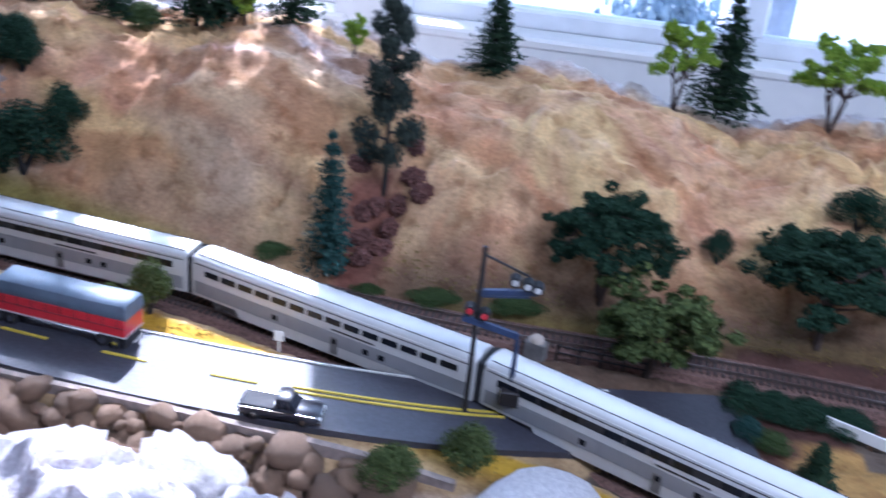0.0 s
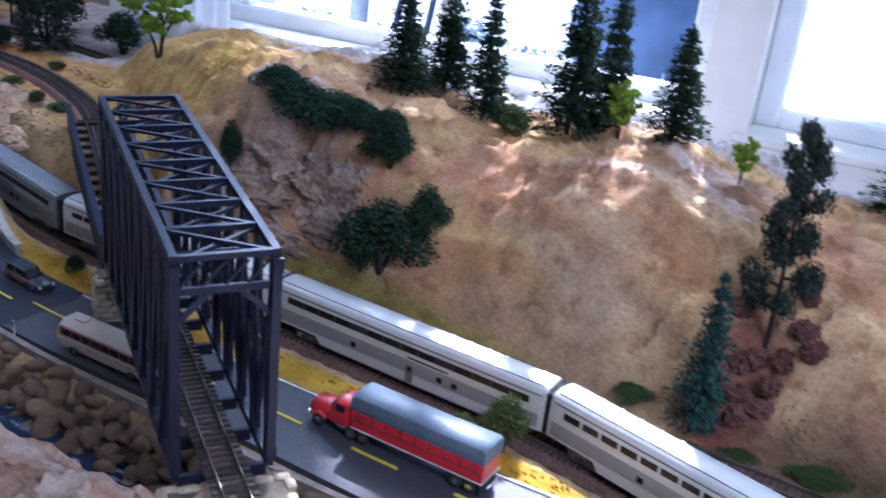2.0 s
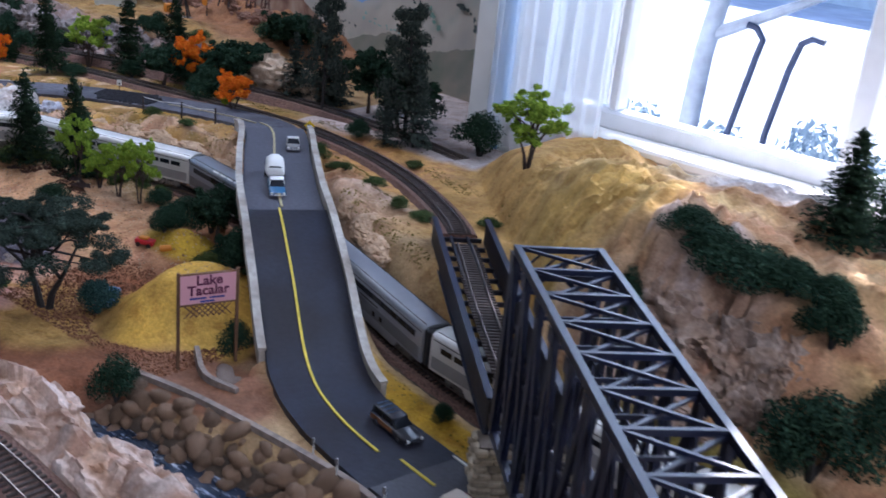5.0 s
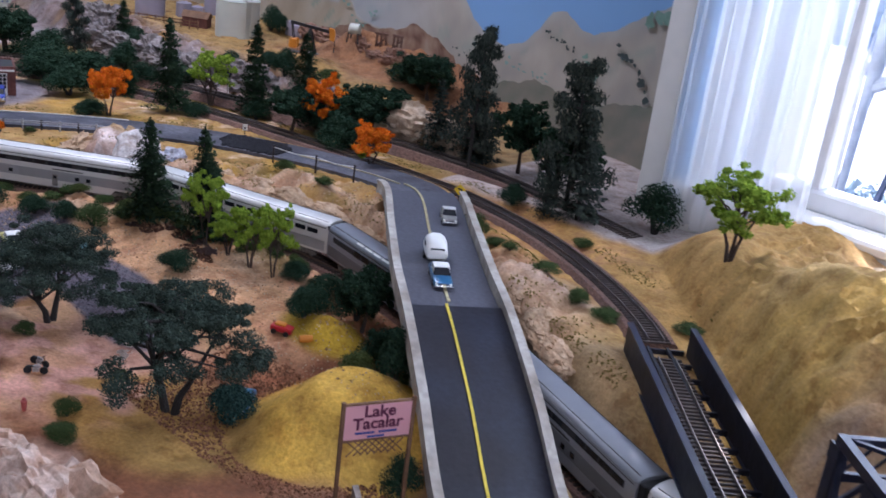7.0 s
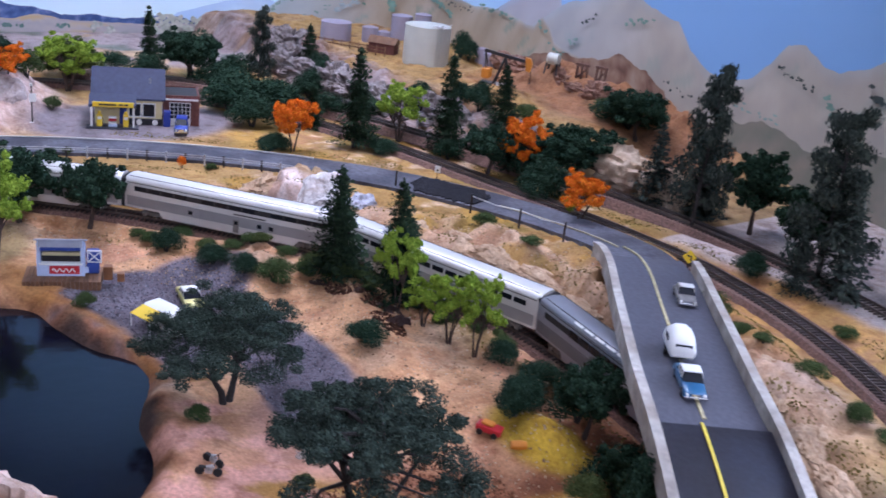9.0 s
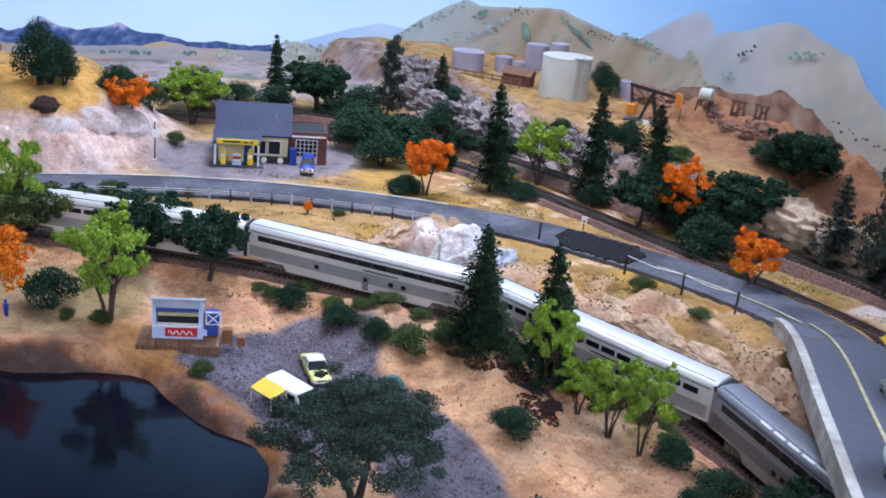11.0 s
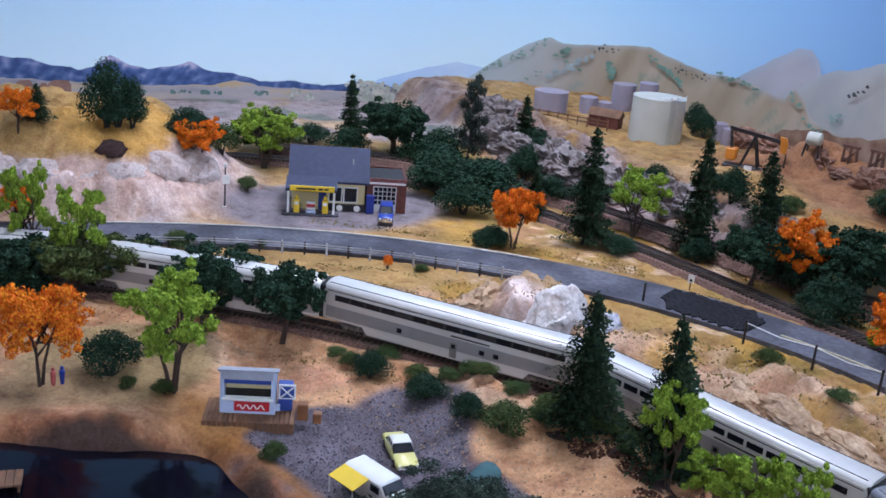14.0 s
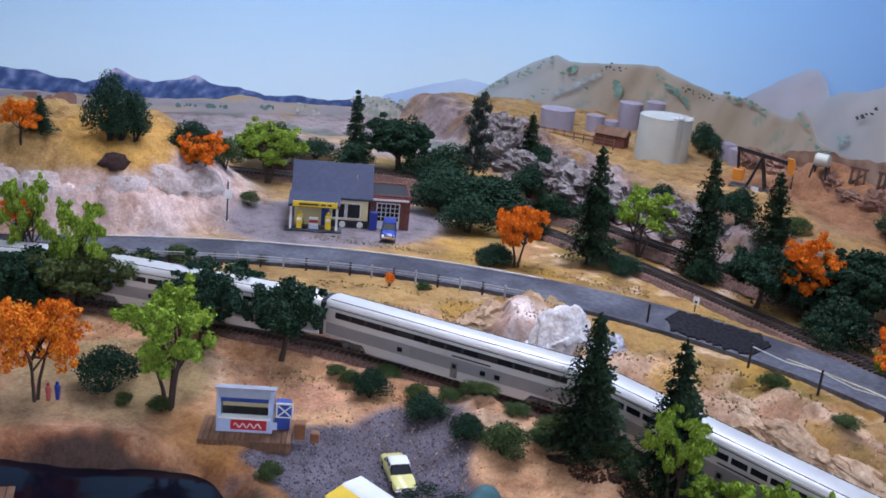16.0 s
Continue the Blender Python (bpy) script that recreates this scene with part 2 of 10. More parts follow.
M["slate_blue"] = mat("blue_grey_plastic", (0.026, 0.042, 0.095), 0.5, var=0.2, scale=60)
M["sky_paint"] = mat("painted_sky", (0.56, 0.72, 0.90), 0.85, var=0.02, scale=6, bump=0, second=(0.58, 0.73, 0.90), second_scale=1.2)
M["skin_plain"] = mat("figure_paint", (0.45, 0.10, 0.09), 0.6, var=0.2, scale=150)
M["shrub"] = leaf_mat("shrub_foam", (0.025, 0.045, 0.018), (0.075, 0.105, 0.035))
M["dark_green"] = leaf_mat("dark_green_foam", (0.010, 0.024, 0.016), (0.034, 0.066, 0.038))
M["olive"] = leaf_mat("olive_foam", (0.035, 0.05, 0.018), (0.10, 0.125, 0.04))
M["lime"] = leaf_mat("lime_foam", (0.12, 0.20, 0.02), (0.30, 0.42, 0.05))
M["orange_leaf"] = leaf_mat("orange_foam", (0.48, 0.09, 0.01), (0.80, 0.30, 0.015), warm=(0.70, 0.13, 0.01))
M["autumn_leaf"] = leaf_mat("red_and_amber_foam", (0.50, 0.05, 0.010), (0.74, 0.14, 0.012), warm=(0.80, 0.32, 0.02))
M["needle"] = leaf_mat("fir_needles", (0.010, 0.020, 0.013), (0.035, 0.060, 0.030))
M["pine_needle"] = leaf_mat("pine_needles", (0.018, 0.026, 0.023), (0.065, 0.080, 0.064))
M["teal_needle"] = leaf_mat("blue_green_needles", (0.012, 0.035, 0.032), (0.05, 0.10, 0.085))


def water_mat(name, color, wave, strength):
    m = mat(name, color, 0.10, var=0.3, scale=12, bump=0, second=[c * 0.4 for c in color], second_scale=5, spec=0.2)
    n, l = m.node_tree.nodes, m.node_tree.links
    t = n.new("ShaderNodeTexNoise")
    t.inputs["Scale"].default_value, t.inputs["Detail"].default_value = wave, 4
    g = n.new("ShaderNodeNewGeometry")
    bp = n.new("ShaderNodeBump")
    bp.inputs["Strength"].default_value, bp.inputs["Distance"].default_value = strength, 0.002
    l.new(g.outputs["Position"], t.inputs["Vector"]), l.new(t.outputs["Fac"], bp.inputs["Height"])
    l.new(bp.outputs["Normal"], n["Principled BSDF"].inputs["Normal"])
    return m


M["pond"] = water_mat("dark_pond_resin", (0.004, 0.0038, 0.009), 60, 0.12)
M["creek"] = water_mat("blue_creek_resin", (0.022, 0.032, 0.055), 70, 1.6)
cn, cl_ = M["creek"].node_tree.nodes, M["creek"].node_tree.links
# white glints on the creek's ripples, put into the colour by stretched noise
foam = cn.new("ShaderNodeTexNoise")
foam.inputs["Scale"].default_value, foam.inputs["Detail"].default_value, foam.inputs["Roughness"].default_value = 75, 7, 0.7
fmap = cn.new("ShaderNodeMapping")
fmap.inputs["Scale"].default_value = (0.55, 1.6, 1.0)
fgeo = cn.new("ShaderNodeNewGeometry")
cl_.new(fgeo.outputs["Position"], fmap.inputs["Vector"]), cl_.new(fmap.outputs["Vector"], foam.inputs["Vector"])
fr_ = cn.new("ShaderNodeMapRange")
fr_.inputs["From Min"].default_value, fr_.inputs["From Max"].default_value = 0.54, 0.68
cl_.new(foam.outputs["Fac"], fr_.inputs["Value"])
fmix = cn.new("ShaderNodeMix")
fmix.data_type = "RGBA"
fmix.inputs["B"].default_value = (0.40, 0.45, 0.56, 1)
old_link = cn["Principled BSDF"].inputs["Base Color"].links[0]
cl_.new(old_link.from_socket, fmix.inputs["A"]), cl_.new(fr_.outputs["Result"], fmix.inputs["Factor"])
cl_.new(fmix.outputs["Result"], cn["Principled BSDF"].inputs["Base Color"])


# ---- building helpers ----
class Shape:
    """Vertices and faces of one mesh in the making."""

    def __init__(self):
        self.v, self.f = [], []

    def add(self, verts, faces):
        k = len(self.v)
        self.v += [tuple(p) for p in verts]
        self.f += [tuple(i + k for i in f) for f in faces]
        return self

    def box(self, x0, x1, y0, y1, z0, z1, m=None, bevel=0.0):
        c = bevel
        if c:
            rings = [(z0, c), (z0 + c, 0), (z1 - c, 0), (z1, c)]
            pts = []
            for z, i in rings:
                a, b_, d, e = x0 + i, x1 - i, y0 + i, y1 - i
                k = c if not i else c * 0.6
                pts += [(a + k, d, z), (b_ - k, d, z), (b_, d + k, z), (b_, e - k, z), (b_ - k, e, z), (a + k, e, z), (a, e - k, z), (a, d + k, z)]
            faces = [tuple(range(7, -1, -1)), tuple(range(24, 32))]
            for r in range(3):
                faces += [(r * 8 + i, r * 8 + (i + 1) % 8, r * 8 + 8 + (i + 1) % 8, r * 8 + 8 + i) for i in range(8)]
        else:
            pts = [(x, y, z) for z in (z0, z1) for x, y in ((x0, y0), (x1, y0), (x1, y1), (x0, y1))]
            faces = [(3, 2, 1, 0), (4, 5, 6, 7), (0, 1, 5, 4), (1, 2, 6, 5), (2, 3, 7, 6), (3, 0, 4, 7)]
        if m is not None:
            pts = [m @ Vector(p) for p in pts]
        return self.add(pts, faces)

    def bar(self, a, b, w, h, up=(0, 0, 1)):
        """A straight bar from a to b, w wide and h high."""
        a, b = Vector(a), Vector(b)
        d = (b - a).normalized()
        side = d.cross(Vector(up))
        if side.length < 1e-4:
            side = d.cross(Vector((1, 0, 0)))
        side.normalize()
        top = side.cross(d)
        pts = []
        for p in (a, b):
            pts += [p - side * w / 2 - top * h / 2, p + side * w / 2 - top * h / 2, p + side * w / 2 + top * h / 2, p - side * w / 2 + top * h / 2]
        return self.add(pts, [(0, 1, 2, 3), (7, 6, 5, 4), (0, 4, 5, 1), (1, 5, 6, 2), (2, 6, 7, 3), (3, 7, 4, 0)])

    def tube(self, pts, radii, n=8):
        """A round limb along pts."""
        pts = [Vector(p) for p in pts]
        k = len(self.v)
        for i, p in enumerate(pts):
            d = (pts[min(i + 1, len(pts) - 1)] - pts[max(i - 1, 0)]).normalized()
            s = d.cross(Vector((0.31, 0.95, 0.07)))
            if s.length < 1e-3:
                s = d.cross(Vector((1, 0, 0)))
            s.normalize()
            t = d.cross(s)
            r = radii[i] if isinstance(radii, (list, tuple)) else radii
            for j in range(n):
                a = 2 * math.pi * j / n
                self.v.append(tuple(p + (s * math.cos(a) + t * math.sin(a)) * r))
        for i in range(len(pts) - 1):
            for j in range(n):
                a, b = k + i * n + j, k + i * n + (j + 1) % n
                self.f.append((a, b, b + n, a + n))
        self.f.append(tuple(k + j for j in range(n - 1, -1, -1)))
        self.f.append(tuple(k + (len(pts) - 1) * n + j for j in range(n)))
        return self

    def lathe(self, x, y, prof, n=24):
        """Rings of (radius, height) round an upright axis, closed at both ends."""
        k = len(self.v)
        for r, z in prof:
            for j in range(n):
                a = 2 * math.pi * j / n
                self.v.append((x + r * math.cos(a), y + r * math.sin(a), z))
        for i in range(len(prof) - 1):
            for j in range(n):
                a, b = k + i * n + j, k + i * n + (j + 1) % n
                self.f.append((a, b, b + n, a + n))
        self.f.append(tuple(k + j for j in range(n - 1, -1, -1)))
        self.f.append(tuple(k + (len(prof) - 1) * n + j for j in range(n)))
        return self

    def loft(self, rings, close=True):
        """Closed rings of equal count, joined one to the next."""
        k, n = len(self.v), len(rings[0])
        for r in rings:
            self.v += [tuple(p) for p in r]
        for i in range(len(rings) - 1):
            for j in range(n):
                a, b = k + i * n + j, k + i * n + (j + 1) % n
                self.f.append((a, b, b + n, a + n))
        if close:
            self.f.append(tuple(k + j for j in range(n - 1, -1, -1)))
            self.f.append(tuple(k + (len(rings) - 1) * n + j for j in range(n)))
        return self

    def mesh(self, name, material, smooth=False):
        me = bpy.data.meshes.new(name)
        me.from_pydata(self.v, [], self.f)
        me.materials.append(material)
        bm = bmesh.new()
        bm.from_mesh(me)
        bmesh.ops.recalc_face_normals(bm, faces=bm.faces)
        bm.to_mesh(me)
        bm.free()
        if smooth:
            me.shade_smooth()
            me.set_sharp_from_angle(angle=radians(40))
        return me


def thing(name, label, category, m=None, group="", kind=""):
    ob = new(name)
    ob.empty_display_size = 0.02
    if m is not None:
        ob.matrix_world = m
    return tagged(ob, label, category, group, kind)


def part(name, shape, material, parent, label="", smooth=False, local=None):
    me = shape if isinstance(shape, bpy.types.Mesh) else shape.mesh(name, material, smooth)
    ob = new(name, me)
    ob.parent = parent
    if local is not None:
        ob.matrix_local = local
    return tagged(ob, label)


def solid(name, shape, material, label, category, kind="", group="", smooth=False, m=None):
    ob = new(name, shape if isinstance(shape, bpy.types.Mesh) else shape.mesh(name, material, smooth))
    if m is not None:
        ob.matrix_world = m
    return tagged(ob, label, category, group, kind)


def spline(points, step=0.01):
    """A smooth path through the points, at even steps."""
    P = [np.array(p, float) for p in points]
    P = [2 * P[0] - P[1]] + P + [2 * P[-1] - P[-2]]
    fine = []
    for i in range(1, len(P) - 2):
        a, b, c, d = P[i - 1:i + 3]
        for k in range(40):
            u = k / 40
            fine.append(0.5 * (2 * b + (c - a) * u + (2 * a - 5 * b + 4 * c - d) * u * u + (3 * b - a - 3 * c + d) * u ** 3))
    fine.append(P[-2])
    fine = np.array(fine)
    s = np.concatenate([[0], np.cumsum(np.linalg.norm(np.diff(fine, axis=0), axis=1))])
    n = max(2, int(s[-1] / step) + 1)
    t = np.linspace(0, s[-1], n)
    return np.stack([np.interp(t, s, fine[:, k]) for k in range(fine.shape[1])], 1)


def sides(path):
    """Unit vectors to the left of a path, in plan."""
    d = np.gradient(path[:, :2], axis=0)
    d /= np.linalg.norm(d, axis=1)[:, None]
    return np.stack([-d[:, 1], d[:, 0]], 1)


def ribbon(shape, path, offset0, offset1, z0, z1):
    """A strip with thickness between two offsets from a path."""
    s = sides(path)
    rings = []
    for p, q in zip(path, s):
        a, b = p[:2] + q * offset0, p[:2] + q * offset1
        rings.append([(a[0], a[1], p[2] + z0), (b[0], b[1], p[2] + z0), (b[0], b[1], p[2] + z1), (a[0], a[1], p[2] + z1)])
    return shape.loft(rings)


def smooth(a, b, x):
    t = np.clip((x - a) / (b - a), 0, 1)
    return t * t * (3 - 2 * t)

# ---- lines of the layout: x, y, height ----
TRAIN_Z = 0.0
TRAIN = spline([(0.78, 0.39, 0), (0.62, 0.50, 0), (0.45, 0.605, 0), (0.334, 0.672, 0), (0.229, 0.732, 0), (0.09, 0.791, 0), (-0.05, 0.85, 0),
                (-0.2, 0.895, 0), (-0.33, 0.917, 0), (-0.46, 0.938, 0), (-0.64, 0.960, 0), (-0.81, 0.995, 0), (-0.95, 1.045, 0),
                (-1.09, 1.095, 0), (-1.23, 1.123, 0), (-1.36, 1.132, 0), (-1.49, 1.112, 0), (-1.61, 1.068, 0), (-1.735, 1.0, 0),
                (-1.87, 0.885, 0), (-1.96, 0.785, 0), (-2.03, 0.70, 0), (-2.10, 0.60, 0), (-2.17, 0.47, 0), (-2.22, 0.32, 0)])
UPPER = spline([(-0.06, 0.385, 0.083), (-0.15, 0.462, 0.083), (-0.332, 0.630, 0.083), (-0.578, 0.858, 0.080), (-0.74, 1.012, 0.077), (-0.885, 1.158, 0.074), (-0.965, 1.225, 0.072),
                (-1.075, 1.291, 0.069), (-1.19, 1.340, 0.066), (-1.30, 1.366, 0.064), (-1.40, 1.378, 0.062), (-1.56, 1.372, 0.058), (-1.70, 1.362, 0.053),
                (-1.86, 1.352, 0.046), (-2.05, 1.33, 0.038), (-2.25, 1.27, 0.032), (-2.42, 1.15, 0.03), (-2.55, 0.95, 0.03), (-2.62, 0.6, 0.03)])
SIDING = spline([(0.75, 0.80, 0.012), (0.55, 0.862, 0.012), (0.40, 0.885, 0.012), (0.25, 0.897, 0.012), (0.10, 0.903, 0.012), (-0.03, 0.918, 0.012), (-0.16, 0.938, 0.010)])
FRONT = spline([(-1.25, 0.50, 0.085), (-1.0, 0.53, 0.085), (-0.82, 0.535, 0.085), (-0.66, 0.520, 0.085), (-0.48, 0.48, 0.085)])
ROAD = spline([(0.62, 0.86, 0.004), (0.42, 0.825, 0.006), (0.24, 0.79, 0.010), (0.11, 0.757, 0.016), (0.0, 0.742, 0.022), (-0.12, 0.744, 0.023), (-0.25, 0.758, 0.022),
               (-0.42, 0.785, 0.020), (-0.60, 0.808, 0.018), (-0.74, 0.832, 0.018)])
RAMP = spline([(-0.66, 0.815, 0.017), (-0.76, 0.838, 0.018), (-0.835, 0.872, 0.026), (-0.93, 0.938, 0.066), (-1.02, 1.003, 0.090), (-1.10, 1.063, 0.096), (-1.21, 1.157, 0.092),
               (-1.33, 1.262, 0.082), (-1.40, 1.300, 0.074), (-1.50, 1.312, 0.064), (-1.63, 1.290, 0.056), (-1.78, 1.225, 0.050), (-1.92, 1.125, 0.043),
               (-2.04, 1.0, 0.036), (-2.12, 0.87, 0.032), (-2.17, 0.74, 0.030), (-2.21, 0.56, 0.030), (-2.25, 0.30, 0.030)])
POND = (-1.50, 0.53, 0.243, 0.190, -0.018)


def near_path(path, X, Y, step=3):
    """Distance to a path in plan, and the path's height there."""
    best = np.full(X.shape, 9.0)
    z = np.zeros(X.shape)
    for p in path[::step]:
        d = (X - p[0]) ** 2 + (Y - p[1]) ** 2
        k = d < best
        best = np.where(k, d, best)
        z = np.where(k, p[2], z)
    return np.sqrt(best), z


def blob(X, Y, x, y, rx, ry, turn=0.0):
    c, s = math.cos(turn), math.sin(turn)
    u, v = ((X - x) * c + (Y - y) * s) / rx, (-(X - x) * s + (Y - y) * c) / ry
    return np.exp(-(u * u + v * v))


def perlin(X, Y, seed):
    """Gradient noise in plan, about -0.7 to 0.7."""
    r = np.random.RandomState(seed)
    perm, ang = r.permutation(512), r.uniform(0, 2 * math.pi, 512)
    xi, yi = np.floor(X).astype(int), np.floor(Y).astype(int)
    xf, yf = X - xi, Y - yi
    u, v = xf * xf * xf * (xf * (xf * 6 - 15) + 10), yf * yf * yf * (yf * (yf * 6 - 15) + 10)

    def g(dx, dy):
        a = ang[perm[(perm[(xi + dx) % 512] + yi + dy) % 512]]
        return np.cos(a) * (xf - dx) + np.sin(a) * (yf - dy)

    top = g(0, 0) * (1 - u) + g(1, 0) * u
    low = g(0, 1) * (1 - u) + g(1, 1) * u
    return top * (1 - v) + low * v


def fbm(X, Y, f, seed, octaves=4):
    return sum(perlin(X * f * 2 ** k, Y * f * 2 ** k, seed + k) / 2 ** k for k in range(octaves))


def ridges(X, Y, f, seed, octaves=4):
    """Sharp-crested noise, 0 to about 1."""
    out, w = 0, 1.0
    for k in range(octaves):
        out = out + w * (1 - 2.2 * np.abs(perlin(X * f * 2 ** k, Y * f * 2 ** k, seed + k)))
        w *= 0.5
    return out / 1.9


def crags(X, Y, f, seed, step=0.6):
    """Broken rock: tilted flat facets that meet in steps, about -1 to 1."""
    u, v = X * f + 0.35 * perlin(X * f * 1.7, Y * f * 1.7, seed + 5), Y * f + 0.35 * perlin(X * f * 1.7, Y * f * 1.7, seed + 6)
    r = np.random.RandomState(seed)
    perm, tab = r.permutation(512), r.uniform(-1, 1, (512, 5))
    ui, vi = np.floor(u).astype(int), np.floor(v).astype(int)
    best, out = np.full(X.shape, 9.0), np.zeros(X.shape)
    for i in (-1, 0, 1):
        for j in (-1, 0, 1):
            h = tab[perm[(perm[(ui + i) % 512] + vi + j) % 512]]
            du, dv = u - (ui + i + 0.5 + 0.45 * h[..., 0]), v - (vi + j + 0.5 + 0.45 * h[..., 1])
            d = du * du + dv * dv
            k = d < best
            best = np.where(k, d, best)
            out = np.where(k, step * h[..., 2] + h[..., 3] * du + h[..., 4] * dv, out)
    return out


def broken(X, Y, seed):
    return 0.62 * crags(X, Y, 22, seed) + 0.30 * crags(X, Y, 48, seed + 1) + 0.16 * crags(X, Y, 95, seed + 2)


def lumps(X, Y):
    return 2.4 * fbm(X, Y, 7, 3, 4)


def train_y(X):
    k = np.argsort(TRAIN[:, 0])
    return np.interp(X, TRAIN[k, 0], TRAIN[k, 1])


def land_height(X, Y):
    ty = train_y(X)
    dT, _ = near_path(TRAIN, X, Y)
    dU, zU = near_path(UPPER, X, Y)
    dR, zR = near_path(RAMP, X, Y)
    dF, zF = near_path(ROAD, X, Y)
    n = lumps(X, Y)
    # level strip with the front road
    z = np.full(X.shape, 0.014)
    # bench behind the train on the left, falling away towards the far left
    bench = np.interp(X, [-2.6, -2.2, -1.9, -1.6, -1.3, -0.8], [0.022, 0.024, 0.034, 0.046, 0.062, 0.066])
    left = smooth(-0.72, -0.86, X)
    behind = smooth(0.03, 0.075, Y - ty)
    side = smooth(-2.0, -1.9, X) + (1 - smooth(-2.0, -1.9, X)) * smooth(-1.98, -2.08, X)
    z = z + (bench - z) * left * behind
    z = np.where((X < -1.9) & (Y < 1.3), np.maximum(z, bench * smooth(0.03, 0.10, (dT) * np.where(X < np.interp(Y, [0.3, 0.6, 0.8, 1.0], [-2.2, -2.1, -1.95, -1.75]), 1, -1))), z)
    # the long tan hill under the windows
    foot = np.interp(X, [-1.1, -0.95, -0.8, -0.70, -0.46, -0.2, -0.05, 0.1, 0.35, 0.6, 1.2], [1.43, 1.285, 1.14, 1.03, 0.985, 0.958, 0.945, 0.945, 0.945, 0.93, 0.9])
    crest = np.interp(X, [-1.1, -0.97, -0.90, -0.76, -0.64, -0.51, -0.40, -0.30, -0.238, -0.166, -0.08, 0.0, 0.065, 0.15, 0.21, 0.28, 0.35, 0.43, 0.6],
                      [0.085, 0.125, 0.140, 0.180, 0.200, 0.208, 0.190, 0.184, 0.182, 0.196, 0.178, 0.160, 0.173, 0.167, 0.158, 0.140, 0.124, 0.148, 0.152])
    top = np.interp(X, [-1.1, -0.9, -0.7, -0.5, 0.6], [1.47, 1.36, 1.22, 1.16, 1.125])
    u = np.clip((Y - foot) / (top - foot), 0, 1)
    rise = 1 - (1 - u) ** np.interp(X, [-0.9, -0.6, -0.2, 0.3], [2.0, 2.6, 1.9, 1.5])
    hill = 0.018 + (crest - 0.018) * rise
    back = smooth(1.24, 1.50, Y)
    hill = hill + (0.112 - 0.085 * smooth(-0.32, -0.15, X) - hill) * back * smooth(-1.02, -0.80, X)
    on = smooth(-1.10, -1.0, X) * (Y > foot)
    z = np.where((on > 0) & (hill > z), z + (hill - z) * on, z)
    # gullies and shoulders of the hill
    g = smooth(0.0, 0.05, Y - foot) * smooth(-1.0, -0.85, X)
    rk = ridges(X + 0.3 * fbm(X, Y, 9, 40, 2), Y * 0.7, 8, 11, 5)
    crag = broken(X, Y, 301)
    out_crop = smooth(0.25, 0.6, blob(X, Y, -0.595, 1.07, 0.105, 0.062))
    bed = np.clip(Y - foot, 0, 1)
    z = z + g * (0.0035 * crag + 0.009 * crag * out_crop + 0.006 * crag * smooth(0.3, 0.7, blob(X, Y, -0.02, 1.0, 0.07, 0.08)) + 0.007 * fbm(X * 5 + bed * 6, bed * 34, 1, 340, 4) * smooth(0.02, 0.08, bed)
                 + (rk - 0.55) * 0.024 + fbm(X, Y, 30, 60, 3) * 0.006 + n * 0.006 - 0.030 * blob(X, Y, -0.035, 0.99, 0.035, 0.05) - 0.022 * blob(X, Y, -0.46, 1.03, 0.05, 0.06) + 0.026 * blob(X, Y, -0.60, 1.075, 0.085, 0.05)
                 + 0.020 * blob(X, Y, -0.22, 1.06, 0.07, 0.05) + 0.016 * blob(X, Y, 0.13, 1.05, 0.07, 0.07) - 0.02 * blob(X, Y, 0.33, 1.06, 0.04, 0.08))
    # rocky plateau with the oil works, at the far left
    plat = smooth(1.44, 1.52, Y + 0.02 * n) * smooth(-1.62, -1.85, X)
    z = z + (0.082 - z) * plat + plat * (n * 0.004 + 0.005 * crag) + smooth(1.40, 1.45, Y) * smooth(1.58, 1.50, Y) * smooth(-1.75, -1.9, X) * smooth(-2.62, -2.50, X) * ((ridges(X, Y, 14, 17, 4) - 0.3) * 0.022 + 0.014 * crag)
    z = z + 0.012 * blob(X, Y, -2.55, 1.47, 0.08, 0.07) + 0.02 * blob(X, Y, -2.05, 1.62, 0.1, 0.08)
    z = z + (0.030 + 0.018 * n) * smooth(1.70, 1.82, Y) * smooth(-2.32, -2.10, X) * smooth(-1.45, -1.65, X)
    # pale rock hill beyond the road, and the white rock between road and train
    z = z + 0.100 * smooth(0.15, 0.75, blob(X, Y, -2.46, 0.70, 0.21, 0.21)) + 0.02 * blob(X, Y, -2.5, 0.6, 0.1, 0.1) + 0.03 * blob(X, Y, -2.75, 0.6, 0.2, 0.4)
    z = z + 0.036 * np.clip(1.25 * blob(X, Y, -1.79, 1.075, 0.092, 0.048, 2.3) - 0.25, 0, 0.75) * (1 + 0.15 * crag) + 0.016 * blob(X, Y, -1.50, 1.205, 0.10, 0.03, 3.0) + 0.014 * blob(X, Y, -1.13, 1.215, 0.09, 0.03, 2.4)
    rocky = smooth(0.1, 0.5, blob(X, Y, -2.40, 0.70, 0.22, 0.22)) + smooth(0.2, 0.8, blob(X, Y, -1.79, 1.075, 0.09, 0.05, 2.3)) + smooth(-0.95, -1.0, X) * smooth(0.04, 0.07, Y - ty) * smooth(0.18, 0.12, Y - ty) * (X > -1.75)
    z = z + np.clip(rocky, 0, 1) * ((ridges(X, Y, 15, 23, 4) - 0.5) * 0.014 + 0.008 * crag)
    # ground in front of the train on the left, down to the lake
    fr = smooth(-0.80, -0.92, X) * smooth(-0.035, -0.07, Y - ty) * (X > -2.1)
